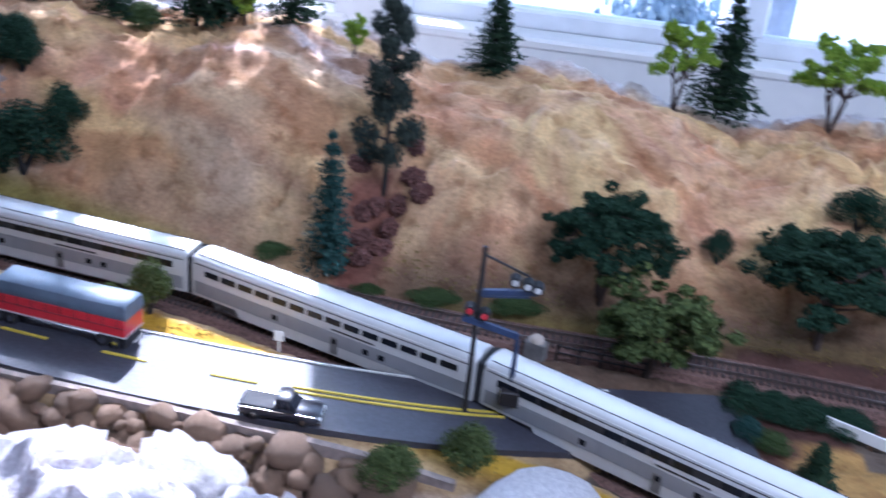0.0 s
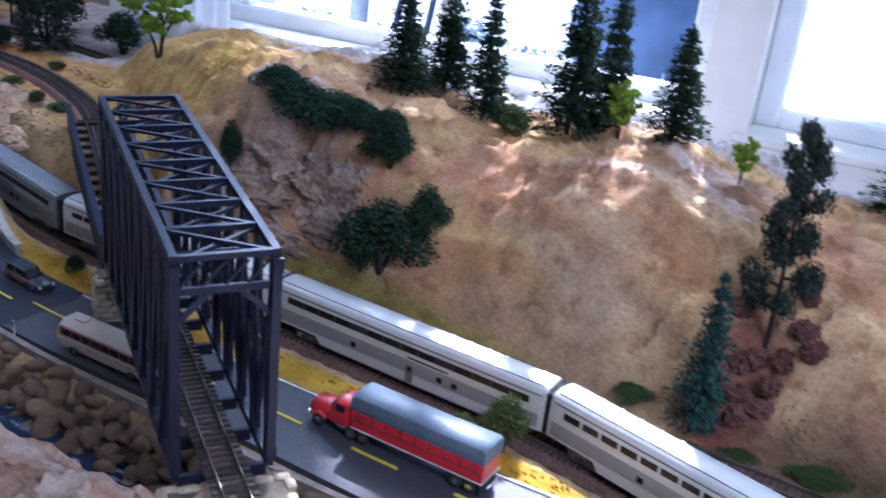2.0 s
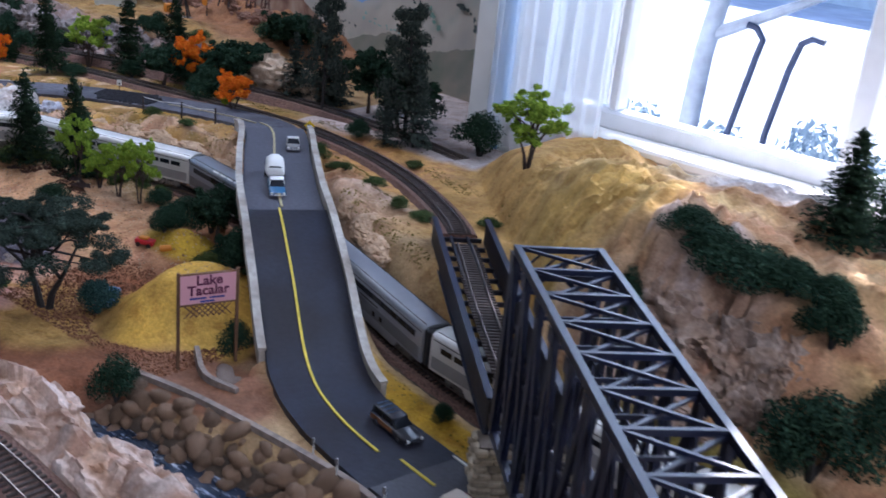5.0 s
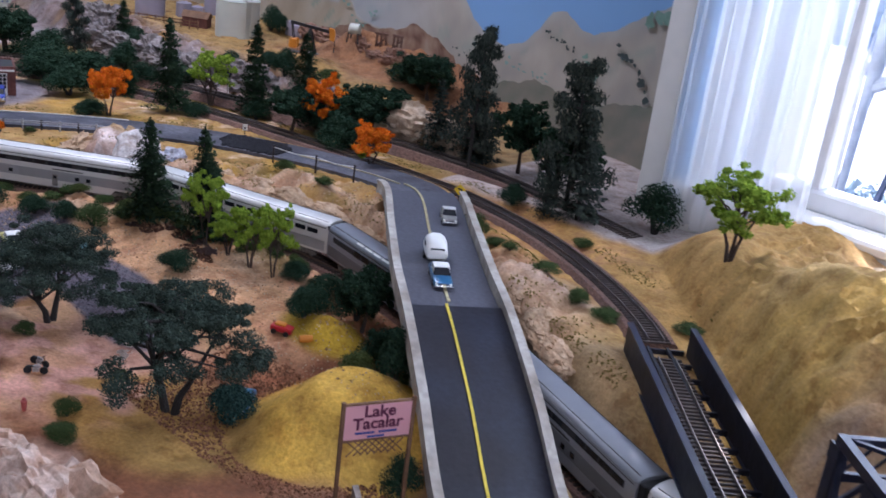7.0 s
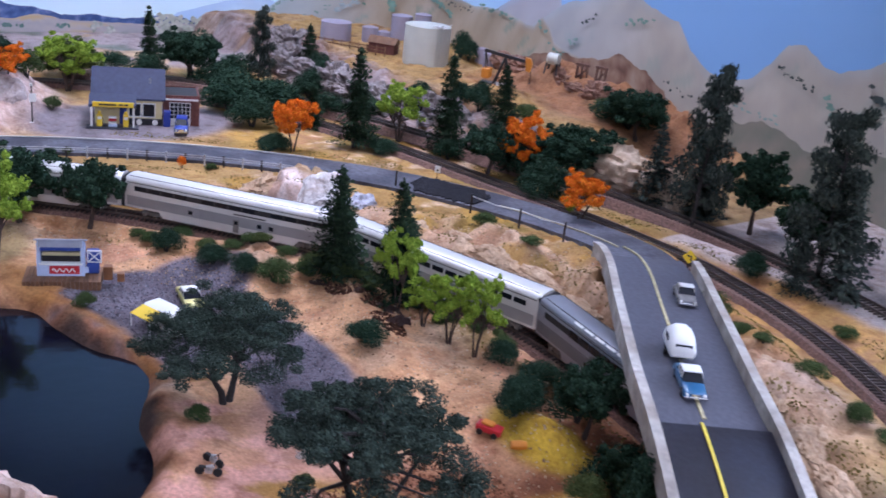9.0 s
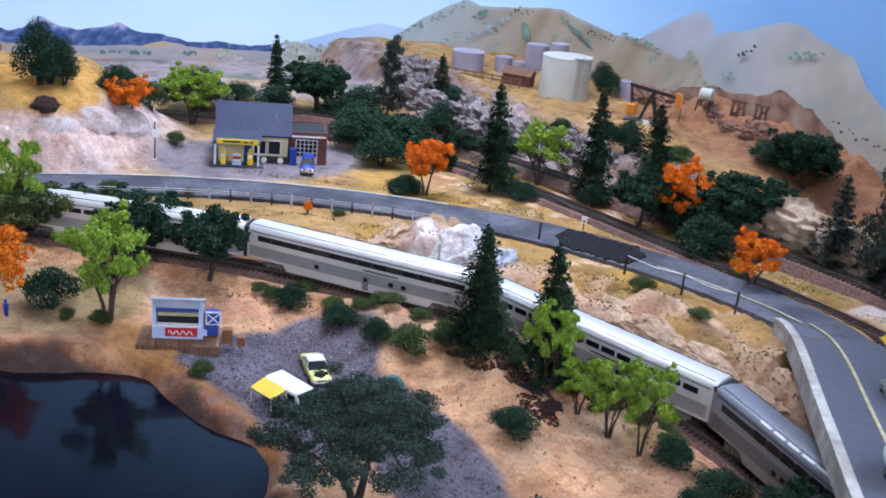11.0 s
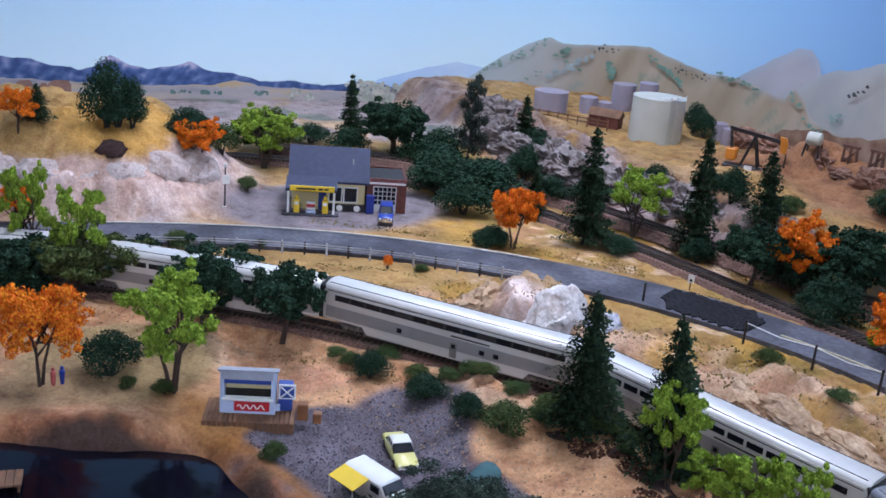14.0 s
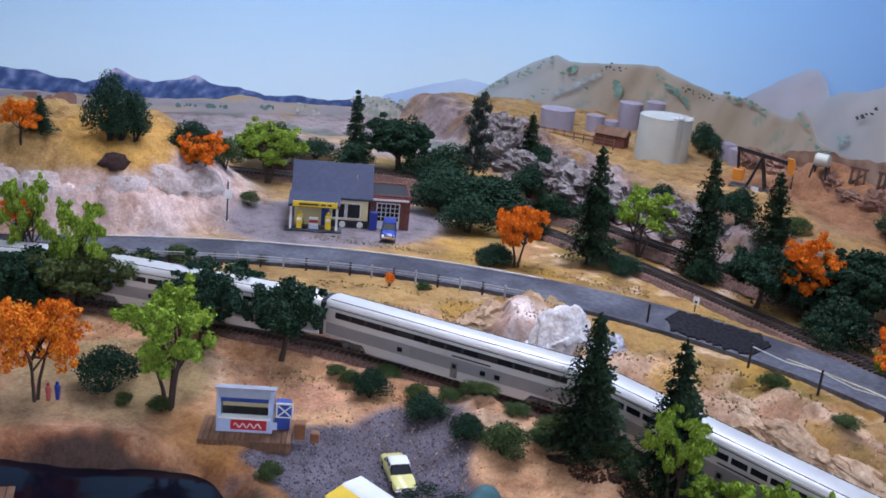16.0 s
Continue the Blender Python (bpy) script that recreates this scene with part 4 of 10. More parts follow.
for k, (a, b, bars) in enumerate(((X0, X1, (-0.965, -0.602)), (X2, X3, (0.42,)))):
    w = thing("window_%d" % (k + 1), "white-framed window, daylight glaring through its panes", "window", kind="structure")
    y0, y1 = WIN_Y + 0.06, WIN_Y + 0.10
    for nm, box in (("window_frame", (a, a + 0.035, y0, y1, ZS, ZH)), ("window_frame", (b - 0.035, b, y0, y1, ZS, ZH)),
                    ("window_frame", (a + 0.035, b - 0.035, y0, y1, ZS, ZS + 0.03)), ("window_frame", (a + 0.035, b - 0.035, y0, y1, ZH - 0.035, ZH))):
        part(nm, Shape().box(*box, bevel=0.004), M["frame"], w)
    for m_ in bars:
        hw = 0.008 if m_ == -0.965 else 0.016
        part("mullion", Shape().box(m_ - hw, m_ + hw, y0 + 0.003, y1 - 0.003, ZS + 0.03, ZH - 0.035, bevel=0.003), M["frame"], w)
    edges = [a + 0.035] + [q for m_ in bars for q in (m_ - 0.02, m_ + 0.02)] + [b - 0.035]
    for p0, p1 in zip(edges[::2], edges[1::2]):
        g = part("pane", Shape().box(p0, p1, y0 + 0.018, y0 + 0.022, ZS + 0.03, ZH - 0.035), M["pane"], w)
        g.visible_shadow = False
    part("window_sill", Shape().box(a - 0.02, b + 0.02, WIN_Y - 0.006, WIN_Y + 0.058, ZS - 0.012, ZS + 0.004, bevel=0.004), M["wall_white"], w)
# sheer curtain drawn aside at the end of the window
M["sheer"] = bpy.data.materials.new("sheer_white_cloth")
M["sheer"].use_nodes = True
sn, sl = M["sheer"].node_tree.nodes, M["sheer"].node_tree.links
weave = sn.new("ShaderNodeTexNoise")
weave.inputs["Scale"].default_value = 40
wr_ = sn.new("ShaderNodeMapRange")
wr_.inputs["To Min"].default_value, wr_.inputs["To Max"].default_value = 0.90, 0.97
sl.new(weave.outputs["Fac"], wr_.inputs["Value"])
tl = sn.new("ShaderNodeBsdfTranslucent")
sl.new(wr_.outputs["Result"], tl.inputs["Color"])
ms_ = sn.new("ShaderNodeMixShader")
ms_.inputs[0].default_value = 0.9
sn["Principled BSDF"].inputs["Base Color"].default_value = (0.86, 0.85, 0.88, 1)
sn["Principled BSDF"].inputs["Roughness"].default_value = 0.9
sl.new(sn["Principled BSDF"].outputs[0], ms_.inputs[1]), sl.new(tl.outputs[0], ms_.inputs[2])
thru = sn.new("ShaderNodeBsdfTransparent")
ms2_ = sn.new("ShaderNodeMixShader")
ms2_.inputs[0].default_value = 0.45
sl.new(ms_.outputs[0], ms2_.inputs[1]), sl.new(thru.outputs[0], ms2_.inputs[2])
sl.new(ms2_.outputs[0], sn["Material Output"].inputs["Surface"])
cu_ = Shape()
rows_ = []
for k in range(61):
    x = -1.150 + k * 0.0036
    y = WIN_Y - 0.018 + 0.010 * math.sin(x * 130) + 0.005 * math.sin(x * 310 + 1)
    rows_.append([(x, y, 0.075), (x, y + 0.004 * math.sin(x * 60), 0.5), (x, y, 1.1), (x, y, ZC - 0.06)])
cu_.add([p for r in rows_ for p in r], [(4 * i + k, 4 * i + 4 + k, 4 * i + 5 + k, 4 * i + 1 + k) for i in range(60) for k in range(3)])
solid("curtain", cu_, M["sheer"], "sheer white curtain gathered beside the window", "curtain", smooth=True)
solid("curtain_rail", Shape().tube([(-1.18, WIN_Y - 0.02, ZC - 0.055), (1.3, WIN_Y - 0.02, ZC - 0.055)], [0.008, 0.008], 10), M["frame"], "white curtain rail over the windows", "curtain rail", smooth=True)

BACK = spline([(-1.145, 1.545), (-1.175, 1.67), (-1.3, 1.76), (-1.5, 1.82), (-1.9, 1.87), (-2.4, 1.90), (-2.75, 1.85), (-2.95, 1.65), (-3.02, 1.35), (-3.05, 0.9),
               (-3.08, 0.3), (-3.1, -0.4), (-3.1, -1.2)], 0.02)
BS = np.concatenate([[0], np.cumsum(np.linalg.norm(np.diff(BACK, axis=0), axis=1))])


def on_back(s, z, off=0.0):
    """A point of the backdrop, s along it and z up, off in front of it."""
    p = np.array([np.interp(s, BS, BACK[:, 0]), np.interp(s, BS, BACK[:, 1])])
    q = np.array([np.interp(s + 0.01, BS, BACK[:, 0]), np.interp(s + 0.01, BS, BACK[:, 1])])
    d = (q - p) / (np.linalg.norm(q - p) + 1e-9)
    return (p[0] - d[1] * off, p[1] + d[0] * off, z)


bd = Shape()
bd.loft([[on_back(s, -0.3, 0), on_back(s, -0.3, -0.02), on_back(s, ZC, -0.02), on_back(s, ZC, 0)] for s in np.arange(0, BS[-1] - 0.02, 0.04)])
sky_m = M["sky_paint"]
n_, l_ = sky_m.node_tree.nodes, sky_m.node_tree.links
g_ = n_.new("ShaderNodeNewGeometry")
sp = n_.new("ShaderNodeSeparateXYZ")
rm = n_.new("ShaderNodeMapRange")
rm.inputs["From Min"].default_value, rm.inputs["From Max"].default_value = 0.02, 0.42
mx = n_.new("ShaderNodeMix")
mx.data_type = "RGBA"
mx.inputs["A"].default_value = (0.78, 0.93, 0.96, 1)
mx.inputs["B"].default_value = (0.36, 0.66, 0.93, 1)
l_.new(g_.outputs["Position"], sp.inputs[0]), l_.new(sp.outputs["Z"], rm.inputs["Value"]), l_.new(rm.outputs["Result"], mx.inputs["Factor"])
# sky colour runs to a deeper blue between x -2.85 and -2.05
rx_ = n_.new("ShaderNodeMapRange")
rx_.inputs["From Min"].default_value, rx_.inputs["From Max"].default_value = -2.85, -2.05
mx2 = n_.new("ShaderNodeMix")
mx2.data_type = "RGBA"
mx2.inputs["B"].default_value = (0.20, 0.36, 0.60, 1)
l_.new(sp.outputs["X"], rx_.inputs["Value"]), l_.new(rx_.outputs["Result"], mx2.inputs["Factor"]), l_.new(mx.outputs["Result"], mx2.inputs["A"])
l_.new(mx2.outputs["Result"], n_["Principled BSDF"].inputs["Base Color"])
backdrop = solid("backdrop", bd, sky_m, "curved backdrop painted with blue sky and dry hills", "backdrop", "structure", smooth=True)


M["paint"] = bpy.data.materials.new("backdrop_paint")
M["paint"].use_nodes = True
pn, pl = M["paint"].node_tree.nodes, M["paint"].node_tree.links
pa_ = pn.new("ShaderNodeAttribute")
pa_.attribute_name = "soil"
pl.new(pa_.outputs["Color"], pn["Principled BSDF"].inputs["Base Color"])
pn["Principled BSDF"].inputs["Roughness"].default_value, pn["Principled BSDF"].inputs["Specular IOR Level"].default_value = 0.9, 0.1
SKY_LOW = np.array((0.60, 0.76, 0.86))


def ramp3(k, *colours):
    """Mix along a row of colours by k from 0 to 1."""
    k = np.clip(k, 0, 1) * (len(colours) - 1)
    cs = np.array(colours)
    i = np.clip(np.floor(k).astype(int), 0, len(colours) - 2)
    f = (k - i)[..., None]
    return cs[i] * (1 - f) + cs[i + 1] * f


def painted(name, s0, s1, low, line, off, label, colour, ragged=0.003):
    """A painted shape on the backdrop below a skyline of (s, height), brushed with colour(S, Z, depth under the skyline)."""
    ss = np.arange(s0, s1, 0.0035)
    top = np.interp(ss, [p[0] for p in line], [p[1] for p in line]) + ragged * (fbm(ss * 1.0, ss * 0 + 0.37, 22, 611, 4))
    nz = 34
    u = np.linspace(0, 1, nz) ** 0.8
    S = np.repeat(ss[:, None], nz, 1)
    Z = low + (np.maximum(top, low + 0.002) - low)[:, None] * u[None, :]
    # shapes that start before s 1.5 come out 16 percent darker
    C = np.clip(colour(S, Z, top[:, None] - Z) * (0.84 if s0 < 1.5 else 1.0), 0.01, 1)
    pts = [on_back(a, b, off) for a, b in zip(S.ravel(), Z.ravel())]
    quads = [(i * nz + k, (i + 1) * nz + k, (i + 1) * nz + k + 1, i * nz + k + 1) for i in range(len(ss) - 1) for k in range(nz - 1)]
    me = bpy.data.meshes.new(name)
    me.from_pydata(pts, [], quads)
    at = me.color_attributes.new("soil", "FLOAT_COLOR", "POINT")
    at.data.foreach_set("color", np.concatenate([C.reshape(-1, 3), np.ones((C.shape[0] * nz, 1))], 1).astype(np.float32).ravel())
    me.materials.append(M["paint"])
    return part(name, me, None, backdrop, label)


def far_blue(S, Z, D):
    return ramp3(0.5 + 0.5 * fbm(S, Z, 14, 620, 3) + D * 2, (0.42, 0.60, 0.84), (0.50, 0.66, 0.86), (0.60, 0.74, 0.88))


def mountain_paint(S, Z, D):
    crest = smooth(0.030, 0.0, D) * smooth(0.075, 0.10, Z)
    high = smooth(2.60, 2.66, S) * smooth(2.92, 2.84, S)
    k = 0.22 + (0.25 + 0.9 * high) * ridges(S + 0.4 * Z, Z * 1.3, 24, 631, 4) * crest + 0.75 * fbm(S + 0.5 * Z, Z, 50, 641, 4)
    return ramp3(k * 0.85, (0.055, 0.095, 0.22), (0.10, 0.155, 0.33), (0.30, 0.33, 0.54), (0.62, 0.57, 0.68))


def plain_paint(S, Z, D):
    k = 0.5 + 0.9 * fbm(S * 0.35, Z * 4.5, 14, 651, 4)
    C = ramp3(k, (0.28, 0.27, 0.30), (0.40, 0.37, 0.385), (0.48, 0.43, 0.40), (0.54, 0.40, 0.21))
    g = smooth(0.18, 0.42, fbm(S * 0.6, Z * 3, 17, 661, 4)) * smooth(0.035, 0.01, Z)
    return C * (1 - 0.75 * g[..., None]) + np.array((0.15, 0.24, 0.21)) * 0.75 * g[..., None]


def hill_paint(S, Z, D):
    k = 0.45 + 0.55 * fbm(S + 0.6 * Z, Z * 0.5, 13, 671, 4) + 0.35 * ridges(S + 0.5 * Z, Z * 0.35, 11, 681, 3) - 0.3
    C = ramp3(k, (0.37, 0.29, 0.20), (0.46, 0.37, 0.265), (0.52, 0.43, 0.33), (0.62, 0.56, 0.48))
    green = smooth(0.30, 0.50, fbm(S + 0.9 * Z, Z * 0.7, 17, 691, 4)) * 0.6
    C = C * (1 - green[..., None]) + np.array((0.22, 0.30, 0.23)) * green[..., None]
    haze = (0.65 * smooth(1.72, 2.05, S) + 0.35 * smooth(0.012, 0.0, D))[..., None]
    return C * (1 - np.clip(haze, 0, 0.8)) + SKY_LOW * 0.88 * np.clip(haze, 0, 0.8)


def pale_paint(S, Z, D):
    C = ramp3(0.5 + 0.8 * fbm(S + 0.5 * Z, Z, 12, 701, 4), (0.40, 0.36, 0.31), (0.47, 0.41, 0.34), (0.53, 0.47, 0.40))
    g = smooth(0.25, 0.50, fbm(S + 0.7 * Z, Z, 15, 711, 4))[..., None] * 0.5
    C = C * (1 - g) + np.array((0.33, 0.37, 0.31)) * g
    far = (smooth(0.85, 1.15, S) * 0.35 + 0.25 * smooth(0.02, 0.0, D))[..., None]
    return C * (1 - far) + np.array((0.44, 0.52, 0.60)) * far


def lilac_paint(S, Z, D):
    C = ramp3(0.5 + 0.8 * fbm(S + Z, Z, 16, 721, 3), (0.42, 0.37, 0.38), (0.49, 0.42, 0.40), (0.52, 0.47, 0.46))
    h = (0.25 + 0.3 * smooth(0.02, 0.0, D))[..., None]
    return C * (1 - h) + np.array((0.42, 0.55, 0.72)) * h


def rust_paint(S, Z, D):
    return ramp3(0.45 + 0.8 * fbm(S, Z * 1.5, 24, 731, 4), (0.17, 0.09, 0.065), (0.27, 0.16, 0.11), (0.36, 0.24, 0.17), (0.42, 0.32, 0.24))


def slope_paint(S, Z, D):
    return ramp3(0.5 + 0.8 * fbm(S + 0.8 * Z, Z, 14, 741, 4), (0.19, 0.20, 0.155), (0.26, 0.24, 0.19), (0.35, 0.29, 0.22))


painted("painted_far_mountain", 1.96, 2.34, 0.0, [(1.96, 0.06), (2.0, 0.095), (2.055, 0.112), (2.108, 0.119), (2.186, 0.10), (2.289, 0.072), (2.34, 0.04)], 0.002, "pale blue painted far mountain", far_blue)
painted("painted_mountains", 2.24, 4.6, 0.0, [(2.24, 0.050), (2.289, 0.064), (2.367, 0.060), (2.418, 0.055), (2.495, 0.064), (2.557, 0.061), (2.613, 0.080), (2.643, 0.081), (2.678, 0.088), (2.708, 0.103), (2.725, 0.096), (2.794, 0.085),
        (2.827, 0.094), (2.866, 0.113), (2.899, 0.088), (2.926, 0.081), (2.979, 0.091), (3.02, 0.101), (3.079, 0.107), (3.3, 0.10), (3.6, 0.11), (4.6, 0.09)], 0.003, "blue painted mountains with lilac peaks", mountain_paint, 0.005)
painted("painted_plain", 2.0, 4.6, -0.2, [(2.0, 0.055), (2.2, 0.048), (2.36, 0.044), (2.45, 0.046), (2.56, 0.052), (2.61, 0.066), (2.66, 0.055), (2.80, 0.052), (2.95, 0.058), (3.02, 0.062), (3.1, 0.066), (4.6, 0.06)], 0.006,
        "pale painted plain with fields", plain_paint, 0.004)
painted("painted_pale_hills", 0.25, 1.36, -0.2, [(0.25, 0.335), (0.31, 0.327), (0.377, 0.30), (0.437, 0.268), (0.49, 0.246), (0.53, 0.256), (0.565, 0.272), (0.60, 0.268), (0.63, 0.232), (0.67, 0.198), (0.715, 0.182), (0.765, 0.192), (0.815, 0.218), (0.855, 0.256),
        (0.90, 0.268), (0.96, 0.282), (1.02, 0.288), (1.075, 0.268), (1.19, 0.234), (1.25, 0.19), (1.36, 0.13)], 0.0038, "faded buff and grey-green painted hills", pale_paint, 0.006)
painted("painted_peak", 1.17, 1.42, -0.1, [(1.17, 0.16), (1.185, 0.225), (1.20, 0.255), (1.224, 0.271), (1.26, 0.266), (1.319, 0.238), (1.38, 0.202), (1.42, 0.18)], 0.0035, "faded lilac painted peak", lilac_paint)
painted("painted_hills", 1.02, 2.16, -0.2, [(1.02, 0.135), (1.12, 0.145), (1.165, 0.147), (1.196, 0.157), (1.218, 0.184), (1.246, 0.198), (1.267, 0.176), (1.295, 0.175), (1.34, 0.186), (1.40, 0.189), (1.478, 0.184), (1.545, 0.189), (1.596, 0.197), (1.654, 0.207),
        (1.707, 0.202), (1.804, 0.190), (1.87, 0.184), (1.904, 0.195), (1.947, 0.177), (2.007, 0.14), (2.067, 0.095), (2.127, 0.045), (2.16, 0.02)], 0.004, "buff painted hills with scrub", hill_paint)
painted("painted_foothills", 0.84, 1.42, -0.2, [(0.84, 0.10), (0.857, 0.13), (0.911, 0.16), (0.96, 0.165), (0.995, 0.172), (1.05, 0.150), (1.123, 0.142), (1.192, 0.138), (1.244, 0.120), (1.30, 0.10), (1.383, 0.085), (1.42, 0.06)], 0.007,
        "rust-coloured painted foothills", rust_paint, 0.008)
painted("painted_slope", 0.28, 0.86, -0.2, [(0.28, 0.17), (0.40, 0.15), (0.50, 0.12), (0.62, 0.14), (0.75, 0.10), (0.86, 0.11)], 0.008, "grey-green painted slope", slope_paint, 0.008)
# dabs of scrub: strokes from one end to the other
rnd = random.Random(5)
DABS = [mat("painted_scrub_%d" % k, c, 0.9, var=0.2, scale=60, bump=0) for k, c in enumerate(((0.17, 0.28, 0.22), (0.25, 0.36, 0.31), (0.05, 0.065, 0.06), (0.36, 0.43, 0.45)))]
for s0, z0, s1, z1, nb, kk, fat in ((2.06, 0.098, 1.90, 0.186, 22, 1, 1.0), (1.87, 0.168, 1.83, 0.13, 5, 0, 1.0), (1.875, 0.165, 1.85, 0.175, 8, 0, 1.3), (1.99, 0.078, 1.90, 0.115, 9, 1, 0.8), (1.90, 0.105, 1.80, 0.165, 26, 3, 1.2), (1.755, 0.16, 1.735, 0.13, 12, 0, 1.5),
                                    (1.79, 0.186, 1.74, 0.19, 9, 2, 0.6), (1.64, 0.19, 1.55, 0.15, 14, 0, 1.2), (1.57, 0.178, 1.47, 0.172, 16, 2, 0.6), (1.45, 0.186, 1.34, 0.180, 14, 0, 1.0), (1.245, 0.190, 1.215, 0.175, 6, 0, 0.9), (1.11, 0.205, 1.075, 0.235, 9, 2, 0.7),
                                    (1.14, 0.165, 1.12, 0.175, 5, 1, 1.2), (1.20, 0.15, 1.16, 0.135, 6, 0, 0.9), (0.60, 0.232, 0.53, 0.215, 14, 2, 0.7), (0.50, 0.21, 0.47, 0.18, 9, 0, 1.1), (0.42, 0.245, 0.36, 0.215, 7, 2, 1.5), (0.36, 0.30, 0.29, 0.31, 12, 0, 2.2),
                                    (0.70, 0.155, 0.58, 0.15, 12, 1, 0.9), (0.86, 0.15, 0.72, 0.135, 14, 2, 0.6), (0.98, 0.235, 0.92, 0.255, 8, 0, 1.0), (0.345, 0.20, 0.33, 0.18, 6, 2, 1.4)):
    for k in range(nb):
        u = k / max(1, nb - 1)
        cs, cz = s0 + (s1 - s0) * u + rnd.gauss(0, 0.005), z0 + (z1 - z0) * u + rnd.gauss(0, 0.004)
        r0, r1 = rnd.uniform(0.003, 0.008) * fat, rnd.uniform(0.002, 0.005) * fat
        sh = Shape().add([on_back(cs + r0 * math.cos(a) * rnd.uniform(0.5, 1.3), cz + r1 * math.sin(a) * rnd.uniform(0.5, 1.3), 0.010) for a in np.linspace(0, 6.28, 9, endpoint=False)], [tuple(range(9))])
        part("painted_scrub", sh, DABS[kk], backdrop)
# pale painted orchard trees, hedges and a village on the plain
ORCH = [mat("painted_tree_%d" % k, c, 0.9, var=0.2, scale=60, bump=0) for k, c in enumerate(((0.48, 0.50, 0.42), (0.38, 0.40, 0.33), (0.56, 0.55, 0.48), (0.13, 0.22, 0.19), (0.30, 0.17, 0.13)))]
dot = 0
for k in range(34):
    hedge = k >= 18
    s0 = rnd.uniform(2.10, 2.34) if k < 14 else rnd.uniform(2.34, 2.52) if not hedge else rnd.uniform(2.42, 3.05)
    zz = rnd.uniform(-0.002, 0.030) if k < 14 else rnd.uniform(0.020, 0.036) if not hedge else rnd.choice((-0.02, -0.012, 0.038, 0.045))
    for q in range(22 if k < 14 else 9):
        r0 = rnd.uniform(0.003, 0.0075) * (1 if k < 14 else 0.7)
        cs, cz = s0 + rnd.gauss(0, 0.013 if k < 14 else 0.014 if hedge else 0.006), zz + rnd.uniform(0, 0.042 if k < 14 else 0.006 if hedge else 0.016)
        sh = Shape().add([on_back(cs + r0 * math.cos(a) * rnd.uniform(0.6, 1.4), cz + r0 * math.sin(a) * rnd.uniform(0.6, 1.3), 0.012 + 0.00002 * dot) for a in np.linspace(0, 6.28, 9, endpoint=False)], [tuple(range(9))])
        part("painted_tree", sh, ORCH[rnd.choice((0, 0, 1, 2)) if not hedge else 3], backdrop)
        dot += 1
for cs, cz, w, h in ((2.965, 0.040, 0.022, 0.018), (3.03, 0.044, 0.016, 0.014), (2.995, 0.042, 0.008, 0.012)):
    sh = Shape().add([on_back(cs + a * w, cz + b * h, 0.021) for a, b in ((-1, 0), (1, 0), (1, 0.8), (0.5, 1.3), (-0.7, 1.3), (-1, 0.8))], [(0, 1, 2, 3, 4, 5)])
    part("painted_barn", sh, ORCH[4], backdrop, "rust-red painted barn")

closing = Shape()
closing.box(-3.3, XR, -2.2, -2.1, -1.1, ZC)
solid("wall_south", closing, M["wall_white"], "plain white wall of the club room", "wall", "structure")
solid("wall_east", Shape().box(XR, XR + 0.1, -2.2, WIN_Y, -1.1, ZC), M["wall_white"], "plain white wall of the club room", "wall", "structure")
solid("wall_west", Shape().box(-3.4, -3.3, -2.2, 2.1, -1.1, ZC), M["wall_white"], "plain white wall of the club room", "wall", "structure")
solid("wall_corner", Shape().box(-3.3, XL, 1.98, 2.08, -1.1, ZC), M["wall_white"], "plain white wall behind the backdrop", "wall", "structure")
solid("ceiling", Shape().box(-3.4, XR + 0.1, -2.2, WIN_Y + 0.16, ZC, ZC + 0.08).box(-3.4, XL, WIN_Y + 0.16, 2.1, ZC, ZC + 0.08), M["wall_white"], "plain white ceiling", "ceiling", "structure")
M["floor"] = mat("grey_floor", (0.25, 0.23, 0.21), 0.6, var=0.1, scale=20)
solid("floor", Shape().box(-3.4, XR + 0.1, -2.2, 2.1, -1.2, -1.1), M["floor"], "grey club-room floor", "floor", "structure")
M["fascia"] = mat("wood_fascia", (0.16, 0.09, 0.05), 0.5, var=0.2, scale=30)
solid("fascia", Shape().box(-3.06, 1.22, 0.27, 0.298, -0.25, 0.055, bevel=0.004), M["fascia"], "brown wooden edge board of the layout", "trim", "structure")
solid("benchwork", Shape().box(-3.0, 1.2, 0.32, 1.53, -0.22, -0.16), M["fascia"], "wooden benchwork deck under the layout", "trim", "structure")

# outdoors, seen through the glass
M["outside"] = mat("sunlit_paving", (0.62, 0.64, 0.68), 0.9, var=0.15, scale=3, bump=0.1, second=(0.40, 0.44, 0.52), second_scale=0.9)
solid("pavement", Shape().box(-60, 60, WIN_Y + 0.161, 120, -1.3, -1.2), M["outside"], "glaring pale paving outside the windows", "pavement", "structure")
M["siding"] = mat("pale_siding", (0.78, 0.80, 0.82), 0.8, var=0.06, scale=4)
bld = thing("neighbour_building", "white building with lap siding across the yard", "building")
for k in range(7):
    part("board", Shape().box(-18, 18, 17.0 - 0.012 * (k % 2), 17.4, -1.2 + k * 0.34, -1.2 + k * 0.34 + 0.33), M["siding"], bld)

# ---- roads ----


def road(name, path, half, material, label, kind="structure", thick=0.006):
    return solid(name, ribbon(Shape(), path, -half, half, -thick, 0.0), material, label, "road", kind)


